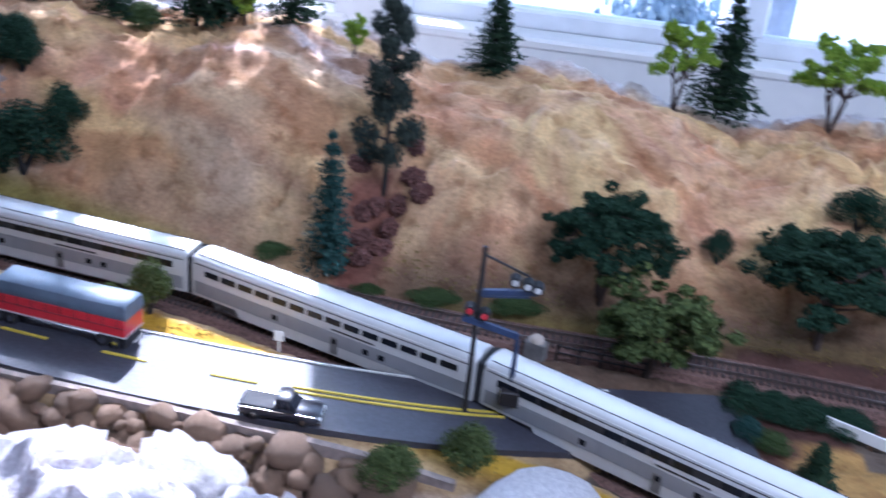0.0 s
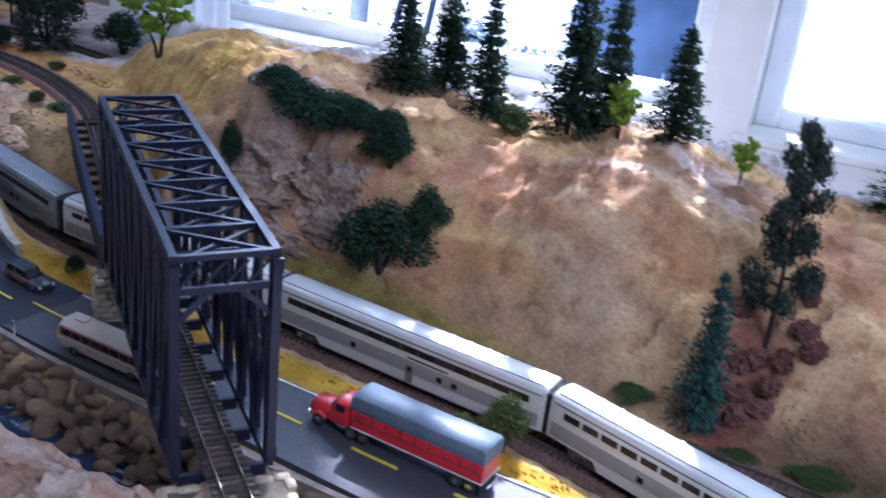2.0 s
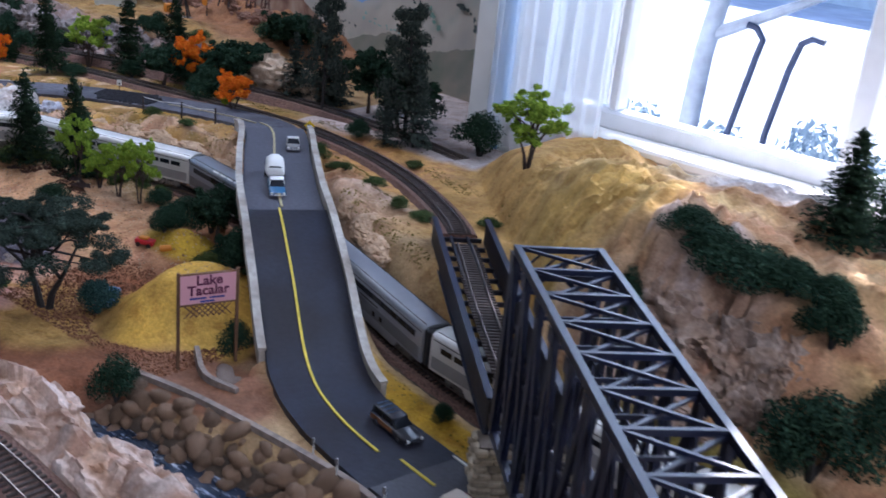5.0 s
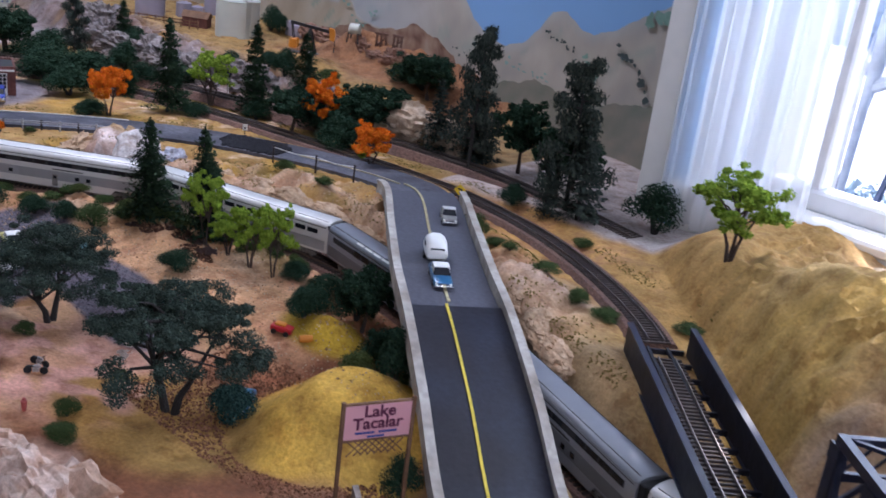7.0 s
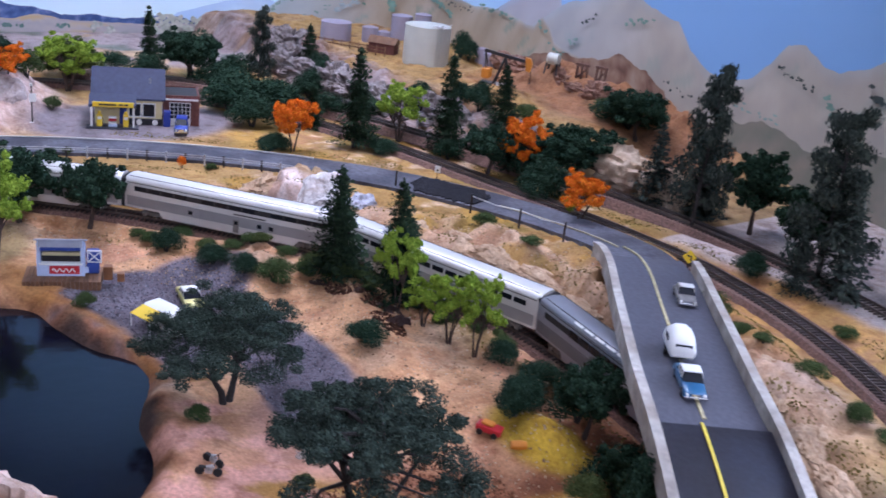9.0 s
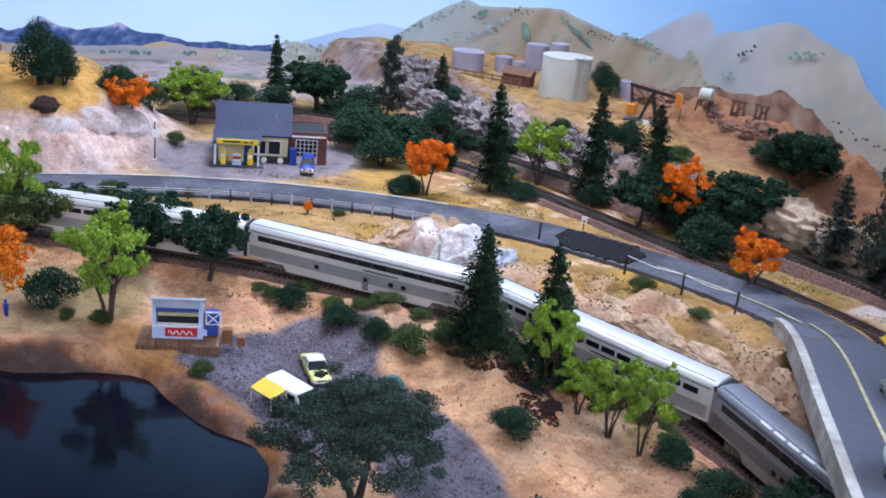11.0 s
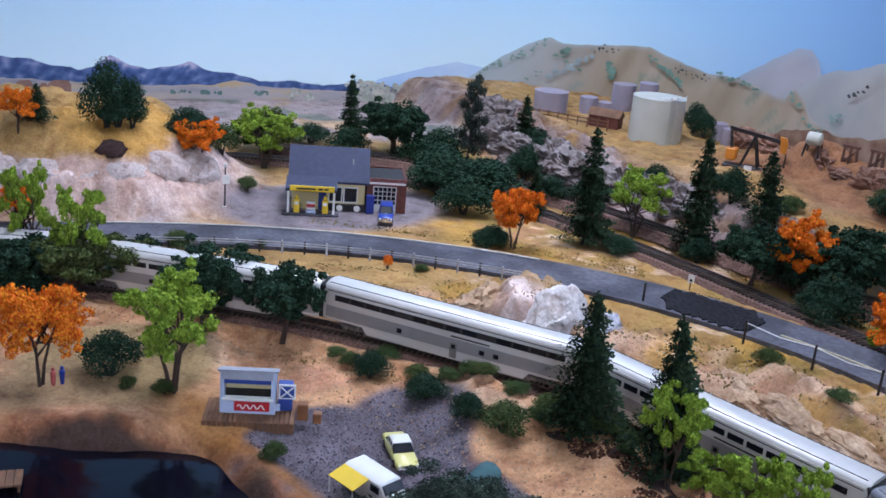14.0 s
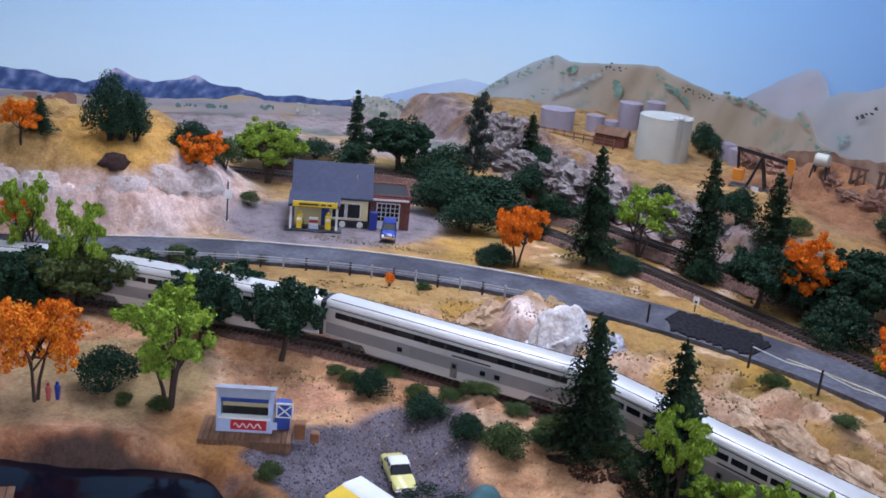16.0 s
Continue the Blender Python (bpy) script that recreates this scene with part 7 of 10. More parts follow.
chips("leaf_litter", "dark brown leaf litter below the firs", under_firs, 1100, 0.0020, (0.025, 0.014, 0.010), (0.12, 0.06, 0.04), 43)
chips("bark_litter", "red-brown bark scattered before the ochre mound", by_mound, 5000, 0.0017, (0.10, 0.045, 0.025), (0.34, 0.17, 0.10), 44)


# ---- passenger train ----
CAR_L, GAP = 0.2945, 0.303


def car_meshes():
    """Double-deck passenger car: length along x, rails at 0."""
    half = CAR_L / 2
    side = [(-0.0176, 0.0), (-0.0178, 0.030), (-0.0174, 0.0445), (-0.0158, 0.0490)]
    xs = [-half, -half + 0.002, -half + 0.050, -half + 0.056, half - 0.056, half - 0.050, half - 0.002, half]
    low = [0.013, 0.013, 0.013, 0.0055, 0.0055, 0.013, 0.013, 0.013]
    body = Shape()
    rings = []
    for x, z in zip(xs, low):
        k = 0.965 if abs(x) == half else 1.0
        pts = [(-0.0176, z), (-0.0178, 0.030), (-0.0174, 0.0445), (-0.0162, 0.0482)]
        rings.append([(x, y * k, q) for y, q in pts] + [(x, -y * k, q) for y, q in reversed(pts)])
    body.loft(rings)
    roof = Shape()
    rings = []
    for x in (-half, -half + 0.003, half - 0.003, half):
        k, dz = (0.95, -0.0012) if abs(x) == half else (1.0, 0)
        pts = [(-0.0166, 0.0483), (-0.0158, 0.0506), (-0.0125, 0.0530), (-0.0065, 0.0546), (0, 0.0551)]
        rings.append([(x, y * k, q + dz * (q - 0.048) / 0.008) for y, q in pts] + [(x, -y * k, q + dz * (q - 0.048) / 0.008) for y, q in reversed(pts[:-1])])
    roof.loft(rings)
    return body.mesh("body", M["silver"], True), roof.mesh("roof", M["roof"], True)


# darker greys for two cars, the shade by the overpass partly in the colour
M["shaded_silver"] = mat("shaded_silver_side", (0.25, 0.255, 0.28), 0.42, 0.2, var=0.08, scale=30, bump=0.05, second=(0.20, 0.20, 0.22), second_scale=7)
M["shaded_roof"] = mat("shaded_silver_roof", (0.22, 0.225, 0.25), 0.42, 0.3, var=0.08, scale=30, bump=0.05)
M["shaded_band"] = mat("shaded_grey_band", (0.15, 0.15, 0.165), 0.45, 0.2, var=0.08, scale=40, bump=0.05)
M["strip"] = mat("dark_window_strip", (0.035, 0.033, 0.034), 0.6, spec=0.2, var=0.2, scale=60, bump=0)
BODY, ROOF = car_meshes()
WIN_UP = Shape().box(-0.0080, 0.0080, -0.0003, 0.0003, -0.0030, 0.0030, bevel=0.0002).mesh("window", M["car_glass"])
WIN_LOW = Shape().box(-0.0030, 0.0030, -0.0003, 0.0003, -0.0026, 0.0026, bevel=0.0002).mesh("window", M["car_glass"])
DOOR = Shape().box(-0.0040, 0.0040, -0.0003, 0.0003, -0.0085, 0.0085, bevel=0.0002).mesh("door", M["bogie"])
DOOR_WIN = Shape().box(-0.0022, 0.0022, -0.0003, 0.0003, -0.0022, 0.0022, bevel=0.0002).mesh("door_window", M["car_glass"])
BAND = Shape().box(-CAR_L / 2 + 0.004, CAR_L / 2 - 0.004, -0.0002, 0.0002, -0.0065, 0.0065).mesh("band", M["grey_band"])
LINE = Shape().box(-CAR_L / 2 + 0.004, CAR_L / 2 - 0.004, -0.0002, 0.0002, -0.0004, 0.0004).mesh("gutter", M["under"])
NAME = Shape().box(-0.022, 0.022, -0.0002, 0.0002, -0.0008, 0.0008).mesh("lettering", M["under"])
LOUNGE_WIN = Shape().box(-0.0080, 0.0080, -0.0003, 0.0003, -0.0042, 0.0042, bevel=0.0002).mesh("window", M["car_glass"])
STRIP = Shape().box(-0.1330, 0.1330, -0.0002, 0.0002, -0.0034, 0.0034).mesh("window_strip", M["strip"])
HALF_BAND = Shape().box(-0.045, 0.045, -0.0002, 0.0002, -0.0055, 0.0055).mesh("lower_band", M["grey_band"])
EAVE = Shape().box(-CAR_L / 2 + 0.003, CAR_L / 2 - 0.003, -0.0005, 0.0005, -0.0004, 0.0004).mesh("eave", M["white"])
RIB = Shape().box(-0.0004, 0.0004, -0.0125, 0.0125, -0.0005, 0.0005).mesh("roof_rib", M["roof"])
# white slip for the reflection in a curved upper window
GLINT = Shape().box(-0.0070, 0.0070, -0.0012, 0.0012, -0.0003, 0.0003).mesh("skylight_glint", M["white"])
ENDG = Shape().box(-0.0038, 0.0038, -0.0150, 0.0150, 0.012, 0.0505, bevel=0.001).mesh("gangway", M["rubber"])
WHEEL = Shape().tube([(0, -0.0096, 0), (0, -0.0076, 0)], [0.0052, 0.0052], 14).mesh("wheel", M["under"], True)
bg = Shape().box(-0.019, 0.019, -0.0125, -0.0100, 0.0040, 0.0085, bevel=0.0008).box(-0.019, 0.019, 0.0100, 0.0125, 0.0040, 0.0085, bevel=0.0008).box(-0.004, 0.004, -0.0100, 0.0100, 0.006, 0.0115)
for bx in (-0.013, 0.013):
    for by in (-0.0128, 0.0128):
        bg.box(bx - 0.0028, bx + 0.0028, by - 0.0010, by + 0.0010, 0.0022, 0.0072, bevel=0.0005)
for by in (-0.0126, 0.0126):
    for bx in (-0.005, 0, 0.005):
        bg.tube([(bx, by, 0.0030), (bx, by, 0.0095)], [0.0013, 0.0013], 8)
BOGIE = bg.mesh("bogie", M["bogie"], True)
def shaded_copy(me, material):
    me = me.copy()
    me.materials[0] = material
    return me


SHADED = dict((me.name, shaded_copy(me, m)) for me, m in ((BODY, M["shaded_silver"]), (ROOF, M["shaded_roof"]), (BAND, M["shaded_band"]), (EAVE, M["shaded_roof"]), (RIB, M["shaded_roof"]), (HALF_BAND, M["shaded_band"])))
UNDER = Shape().box(-0.085, 0.085, -0.0135, 0.0135, 0.0030, 0.0056, bevel=0.0006).mesh("underframe", M["under"])


def passenger_car(m, kind_no, shaded=False):
    lounge = kind_no == 1
    tone = "shaded grey" if shaded else "silver"
    of = lambda me: SHADED[me.name] if shaded and me.name in SHADED else me
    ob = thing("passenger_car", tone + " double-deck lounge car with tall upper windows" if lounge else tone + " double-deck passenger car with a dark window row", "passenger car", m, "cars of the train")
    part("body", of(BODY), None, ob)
    part("roof", of(ROOF), None, ob, "shaded grey ribbed roof" if shaded else "pale ribbed roof")
    part("underframe", UNDER, None, ob)
    for y in (-0.0118, 0.0118):
        part("roof_seam", LINE, None, ob, local=Matrix.Translation((0, y, 0.0534)))
    for k in range(15):
        part("roof_rib", of(RIB), None, ob, local=Matrix.Translation((-0.133 + 0.019 * k, 0, 0.0534)))
    for side, turn in ((-1, 0), (1, math.pi)):
        R = Matrix.Rotation(turn, 4, "Z")
        y = -0.0179
        put = lambda me, nm, x, z, off=0.0: part(nm, of(me), None, ob, local=R @ Matrix.Translation((x, y - off, z)))
        put(BAND, "band", 0, 0.0225)
        put(LINE, "gutter", 0, 0.0462, -0.0008)
        put(NAME, "lettering", 0.03, 0.0315)
        if kind_no:
            put(STRIP, "window_strip", 0, 0.0392, -0.0004)
        put(HALF_BAND, "lower_band", -0.085, 0.0215, 0.0002)
        put(EAVE, "eave", 0, 0.0484, -0.0015)
        if lounge:
            for k in range(9):
                put(LOUNGE_WIN, "window", -0.0775 + 0.0182 * k, 0.0395, -0.0002)
            for k in range(9):
                part("skylight_glint", GLINT, None, ob, local=R @ Matrix.Translation((-0.0775 + 0.0182 * k, -0.0140, 0.0522)) @ Matrix.Rotation(radians(38), 4, "X"))
            for k in range(6):
                put(WIN_LOW, "window", -0.052 + 0.011 * k, 0.0205, 0.0004)
        else:
            for k in range(14):
                if kind_no == 2 and k in (4, 9):
                    continue
                put(WIN_UP, "window", -0.1235 + 0.019 * k, 0.0392)
            for x in (-0.052, 0.044, 0.060):
                put(WIN_LOW, "window", x, 0.0215, 0.0004)
        put(DOOR, "door", 0.012, 0.0160, 0.0004)
        put(DOOR_WIN, "door_window", 0.012, 0.0205, 0.0008)
    for x in (-0.108, 0.108):
        b = part("bogie", BOGIE, None, ob, local=Matrix.Translation((x, 0, 0)))
        for wx in (-0.013, 0.013):
            for t in (0, math.pi):
                part("wheel", WHEEL, None, b, local=Matrix.Translation((wx, 0, 0.0052)) @ Matrix.Rotation(t, 4, "Z"))
    for x in (-CAR_L / 2 - 0.0036, CAR_L / 2 + 0.0036):
        part("gangway", ENDG, None, ob, "black rubber gangway", local=Matrix.Translation((x, 0, 0)))
    return ob


ts = np.concatenate([[0], np.cumsum(np.linalg.norm(np.diff(TRAIN[:, :2], axis=0), axis=1))])
on_train = lambda s: Vector((float(np.interp(s, ts, TRAIN[:, 0])), float(np.interp(s, ts, TRAIN[:, 1])), 0.0055))
k = 0
s = 0.172
while s + GAP < ts[-1]:
    a, b = on_train(s + GAP / 2 - 0.108), on_train(s + GAP / 2 + 0.108)
    c, d = (a + b) / 2, (a - b).normalized()
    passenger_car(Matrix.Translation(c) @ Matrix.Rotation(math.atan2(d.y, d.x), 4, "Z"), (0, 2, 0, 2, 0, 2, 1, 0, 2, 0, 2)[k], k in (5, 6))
    s += GAP
    k += 1


# ---- road vehicles ----
def tyre_mesh(r, w):
    return Shape().tube([(0, -w / 2, 0), (0, -w * 0.4, 0), (0, w * 0.4, 0), (0, w / 2, 0)], [r * 0.9, r, r, r * 0.9], 14).mesh("tyre", M["rubber"], True)


def hub_mesh(r, w):
    return Shape().tube([(0, -w * 0.56, 0), (0, -w * 0.3, 0)], [r * 0.5, r * 0.55], 12).mesh("hub", M["chrome"], True)


TYRES = {}


def wheels(ob, spots, r, w):
    """Tyres with bright hubs at x, y of the spots."""
    if (r, w) not in TYRES:
        TYRES[r, w] = (tyre_mesh(r, w), hub_mesh(r, w))
    for x, y in spots:
        t = part("wheel", TYRES[r, w][0], None, ob, local=Matrix.Translation((x, y, r)) @ Matrix.Rotation(math.pi if y > 0 else 0, 4, "Z"))
        part("hub", TYRES[r, w][1], None, t)


def hull(stations, W, inset=0.0012):
    """A rounded body along x: stations of (x, bottom, top, width share)."""
    rings = []
    for x, z0, z1, k in stations:
        h = W / 2 * k
        i = min(inset, (z1 - z0) * 0.3)
        rings.append([(x, -h + i * 0.5, z0), (x, -h, z0 + i), (x, -h, (z0 + z1) * 0.5), (x, -h + i * 0.4, z1 - i), (x, -h + i * 1.8, z1), (x, h - i * 1.8, z1), (x, h - i * 0.4, z1 - i), (x, h, (z0 + z1) * 0.5), (x, h, z0 + i), (x, h - i * 0.5, z0)])
    return Shape().loft(rings)


def motor_car(name, label, m, L, W, H, paint, top=None, style="sedan", wood=False):
    ob = thing(name, label, "car", m)
    h = L / 2
    belt = H * 0.58
    g = H * 0.16
    part("body", hull([(-h, g * 1.6, belt * 0.86, 0.90), (-h * 0.94, g, belt * 0.95, 0.98), (-h * 0.5, g, belt, 1.0), (h * 0.2, g, belt, 1.0), (h * 0.35, g, belt * 0.97, 1.0), (h * 0.92, g, belt * 0.88, 0.97), (h, g * 1.6, belt * 0.78, 0.88)], W), M[paint], ob, smooth=True)
    c0, c1, c2, c3 = {"sedan": (-h * 0.62, -h * 0.36, h * 0.10, h * 0.36), "wagon": (-h * 0.95, -h * 0.86, h * 0.12, h * 0.38), "pickup": (-h * 0.14, -h * 0.08, h * 0.22, h * 0.42)}[style]
    part("cabin", hull([(c0, belt * 0.96, belt * 1.02, 0.90), (c1, belt * 0.96, H * 0.955, 0.80), (c2, belt * 0.96, H * 0.955, 0.80), (c3, belt * 0.94, belt * 1.0, 0.90)], W), M["car_glass"], ob, "dark glazed cabin")
    part("roof", hull([(c1 - 0.0006, H * 0.93, H * 0.97, 0.80), (c1 + 0.002, H * 0.93, H, 0.82), (c2 - 0.002, H * 0.93, H, 0.82), (c2 + 0.001, H * 0.93, H * 0.97, 0.80)], W, 0.0006), M[top or paint], ob, smooth=True)
    for x in (c1, (c1 + c2) / 2, c2):
        for sy in (-1, 1):
            part("pillar", Shape().bar((x, sy * W * 0.44, belt), (x, sy * W * 0.40, H * 0.95), 0.0008, 0.0008, up=(1, 0, 0)), M[top or paint], ob)
    for x, nm in ((-h, "rear_bumper"), (h, "front_bumper")):
        part(nm, Shape().box(x - 0.0010, x + 0.0010, -W * 0.48, W * 0.48, g, g + H * 0.14, bevel=0.0004), M["chrome"], ob, "chrome bumper")
    for sy in (-1, 1):
        part("headlight", Shape().tube([(h * 0.97, sy * W * 0.36, belt * 0.66), (h + 0.0008, sy * W * 0.36, belt * 0.66)], [H * 0.085, H * 0.075], 10), M["white"], ob)
    part("grille", Shape().box(h - 0.0008, h + 0.0005, -W * 0.22, W * 0.22, belt * 0.45, belt * 0.75), M["chrome"], ob)
    if style == "pickup":
        part("load_bed", Shape().box(-h * 0.92, c0 - 0.001, -W * 0.42, W * 0.42, belt * 0.99, belt * 1.005), M["rubber"], ob)
        for sy in (-1, 1):
            part("side_trim", Shape().box(-h * 0.95, h * 0.9, sy * W * 0.5 - 0.0002, sy * W * 0.5 + 0.0002, belt * 0.86, belt * 0.92), M["chrome"], ob)
    if wood:
        for sy in (-1, 1):
            part("wood_panel", Shape().box(-h * 0.9, h * 0.25, sy * W * 0.503 - 0.0002, sy * W * 0.503 + 0.0002, g * 1.8, belt * 0.95), M["wood_side"], ob)
        for k in range(4):
            part("roof_rack", Shape().box(-h * 0.8 + k * 0.006, -h * 0.8 + k * 0.006 + 0.0008, -W * 0.34, W * 0.34, H, H + 0.001), M["chrome"], ob)
    r = H * 0.22
    wheels(ob, [(x, y) for x in (-h * 0.60, h * 0.60) for y in (-W * 0.45, W * 0.45)], r, W * 0.13)
    return ob


def on_road(path, x, off, lift=0.0):
    """A pose on a road at the plan's x, off to its left, heading along it."""
    s = sides(path)
    i = int(np.argmin(np.abs(path[:, 0] - x)))
    d = path[min(i + 3, len(path) - 1)] - path[max(i - 3, 0)]
    p = path[i]
    slope = math.atan2(d[2], math.hypot(d[0], d[1]))
    return Matrix.Translation((p[0] + s[i][0] * off, p[1] + s[i][1] * off, p[2] + lift)) @ Matrix.Rotation(math.atan2(d[1], d[0]), 4, "Z") @ Matrix.Rotation(-slope, 4, "Y")


BACKWARDS = Matrix.Rotation(math.pi, 4, "Z")
motor_car("pickup_truck", "black pickup truck with chrome trim on the sunlit road", on_road(ROAD, -0.040, 0.036) @ BACKWARDS, 0.064, 0.0230, 0.0205, "black", style="pickup")
motor_car("station_wagon", "dark wood-sided station wagon at the foot of the ramp", on_road(RAMP, -0.722, -0.026) @ BACKWARDS, 0.056, 0.0205, 0.0180, "black", style="wagon", wood=True)
motor_car("sedan", "silver grey sedan crossing the overpass", on_road(RAMP, -1.252, -0.022) @ BACKWARDS, 0.048, 0.0190, 0.0160, "bogie", "silver")
motor_car("sedan", "teal sedan with white roof towing a caravan", on_road(RAMP, -1.091, 0.006) @ BACKWARDS, 0.052, 0.0200, 0.0170, "teal", "white")
motor_car("convertible", "pale yellow car parked on dark gravel", pose(-1.618, 0.842, ground_z(-1.618, 0.842), 0, 0, -10), 0.058, 0.0215, 0.0165, "lemon", "white")
motor_car("sedan", "small blue car half hidden in the trees", pose(-1.140, 0.845, ground_z(-1.140, 0.845) + 0.001, 0, 0, -50), 0.045, 0.018, 0.015, "teal", "teal")
motor_car("panel_van", "dark blue van parked at the garage door", pose(-2.162, 1.063, 0.0275, 0, 0, -25), 0.050, 0.0210, 0.0230, "blue", "blue", "wagon")


def caravan(m):
    ob = thing("caravan", "small rounded white caravan behind the teal sedan", "caravan", m)
    part("shell", hull([(-0.025, 0.008, 0.016, 0.9), (-0.022, 0.0055, 0.0225, 0.97), (-0.012, 0.005, 0.0265, 1.0), (0.012, 0.005, 0.0265, 1.0), (0.022, 0.0055, 0.0225, 0.97), (0.025, 0.008, 0.016, 0.9)], 0.0225, 0.004), M["white"], ob, smooth=True)
    for sy in (-1, 1):
        part("window", Shape().box(-0.008, 0.008, sy * 0.0113 - 0.0002, sy * 0.0113 + 0.0002, 0.0155, 0.0205, bevel=0.0001), M["car_glass"], ob)
    part("window", Shape().box(0.0238, 0.0244, -0.007, 0.007, 0.0145, 0.0190), M["car_glass"], ob)
    part("drawbar", Shape().bar((0.022, 0, 0.0055), (0.036, 0, 0.0055), 0.002, 0.0015), M["dark_metal"], ob)
    wheels(ob, [(0, -0.0105), (0, 0.0105)], 0.0042, 0.003)


caravan(on_road(RAMP, -1.136, 0.006) @ BACKWARDS @ Matrix.Diagonal((0.84, 1.06, 1.0, 1)))


def semi_truck(m):
    ob = thing("semi_truck", "red lorry and trailer with a slate tarpaulin", "lorry", m)
    part("hood", hull([(0.060, 0.009, 0.0190, 0.85), (0.063, 0.008, 0.0205, 0.92), (0.080, 0.008, 0.0195, 0.86), (0.083, 0.009, 0.0175, 0.80)], 0.0235, 0.002), M["red"], ob, smooth=True)
    part("cab", hull([(0.042, 0.009, 0.0285, 0.98), (0.044, 0.008, 0.0305, 1.0), (0.055, 0.008, 0.0305, 1.0), (0.0612, 0.009, 0.0205, 0.98)], 0.0255, 0.002), M["red"], ob, smooth=True)
    part("windscreen", Shape().bar((0.0574, 0, 0.0285), (0.0614, 0, 0.0215), 0.021, 0.0006, up=(1, 0, 0.5)), M["car_glass"], ob)
    for sy in (-1, 1):
        part("side_window", Shape().box(0.0465, 0.0550, sy * 0.0127 - 0.0003, sy * 0.0127 + 0.0003, 0.0215, 0.0275), M["car_glass"], ob)
        part("fender", Shape().tube([(0.066, sy * 0.0108, 0.0085), (0.072, sy * 0.0112, 0.0112), (0.079, sy * 0.0108, 0.0085)], [0.0022, 0.0026, 0.0020], 8), M["red"], ob)
        part("fuel_tank", Shape().tube([(0.044, sy * 0.0105, 0.0075), (0.054, sy * 0.0105, 0.0075)], [0.0026, 0.0026], 10), M["chrome"], ob)
    part("bumper", Shape().box(0.0825, 0.0845, -0.0115, 0.0115, 0.0055, 0.0090, bevel=0.0005), M["chrome"], ob)
    part("chassis", Shape().box(-0.080, 0.078, -0.006, 0.006, 0.0065, 0.0100), M["under"], ob)
    part("trailer_box", Shape().box(-0.083, 0.038, -0.0145, 0.0145, 0.0135, 0.0300, bevel=0.0006), M["red"], ob)
    part("rail_trim", Shape().box(-0.0832, 0.0382, -0.0148, 0.0148, 0.0128, 0.0140), M["silver"], ob)
    part("tarpaulin", hull([(-0.0838, 0.0290, 0.0425, 1.0), (-0.081, 0.0285, 0.0450, 1.0), (-0.04, 0.0285, 0.0440, 1.0), (0.0, 0.0285, 0.0446, 1.0), (0.036, 0.0285, 0.0446, 1.0), (0.0392, 0.0290, 0.0425, 1.0)], 0.0298, 0.0025), M["tarp"], ob, smooth=True)
    for k in range(9):
        for sy in (-1, 1):
            part("tie_strap", Shape().box(-0.077 + 0.0135 * k, -0.0764 + 0.0135 * k, sy * 0.0149 - 0.0002, sy * 0.0149 + 0.0002, 0.021, 0.030), M["rubber"], ob)
    for sy in (-1, 1):
        part("side_rail", Shape().box(-0.083, 0.038, sy * 0.0147 - 0.0003, sy * 0.0147 + 0.0003, 0.0215, 0.0222), M["maroon"], ob)
    wheels(ob, [(x, y) for x in (-0.072, -0.060, 0.028, 0.040, 0.072) for y in (-0.0115, 0.0115)], 0.0058, 0.0045)
    part("mud_flap", Shape().box(-0.0815, -0.0810, -0.013, 0.013, 0.002, 0.0128), M["rubber"], ob)


semi_truck(on_road(ROAD, -0.270, -0.022))


def bus(m):
    ob = thing("bus", "tan and maroon highway coach under the bridge", "bus", m)
    part("body", hull([(-0.056, 0.006, 0.0250, 0.93), (-0.052, 0.0045, 0.0300, 1.0), (0.050, 0.0045, 0.0300, 1.0), (0.056, 0.006, 0.0245, 0.95)], 0.0290, 0.004), M["tan_paint"], ob, smooth=True)
    for sy in (-1, 1):
        part("window_band", Shape().box(-0.050, 0.050, sy * 0.01455 - 0.0003, sy * 0.01455 + 0.0003, 0.0175, 0.0252), M["maroon"], ob)
        for k in range(8):
            part("window", Shape().box(-0.046 + 0.0117 * k, -0.0365 + 0.0117 * k, sy * 0.01495 - 0.0002, sy * 0.01495 + 0.0002, 0.0185, 0.0240), M["car_glass"], ob)
        part("trim", Shape().box(-0.052, 0.052, sy * 0.01460 - 0.0002, sy * 0.01460 + 0.0002, 0.0125, 0.0132), M["chrome"], ob)
    part("windscreen", Shape().box(0.0545, 0.0562, -0.012, 0.012, 0.0155, 0.0235, bevel=0.0006), M["car_glass"], ob)
    part("bumper", Shape().box(0.0550, 0.0575, -0.013, 0.013, 0.0045, 0.0075, bevel=0.0005), M["chrome"], ob)
    for sy in (-1, 1):
        part("headlight", Shape().tube([(0.055, sy * 0.010, 0.010), (0.0572, sy * 0.010, 0.010)], [0.0015, 0.0013], 10), M["white"], ob)
    part("roof_vent", Shape().box(-0.042, -0.030, -0.005, 0.005, 0.0298, 0.0318, bevel=0.0006), M["tan_paint"], ob)
    wheels(ob, [(x, y) for x in (-0.034, 0.036) for y in (-0.0125, 0.0125)], 0.0055, 0.0040)


bus(on_road(ROAD, -0.540, 0.026) @ BACKWARDS)


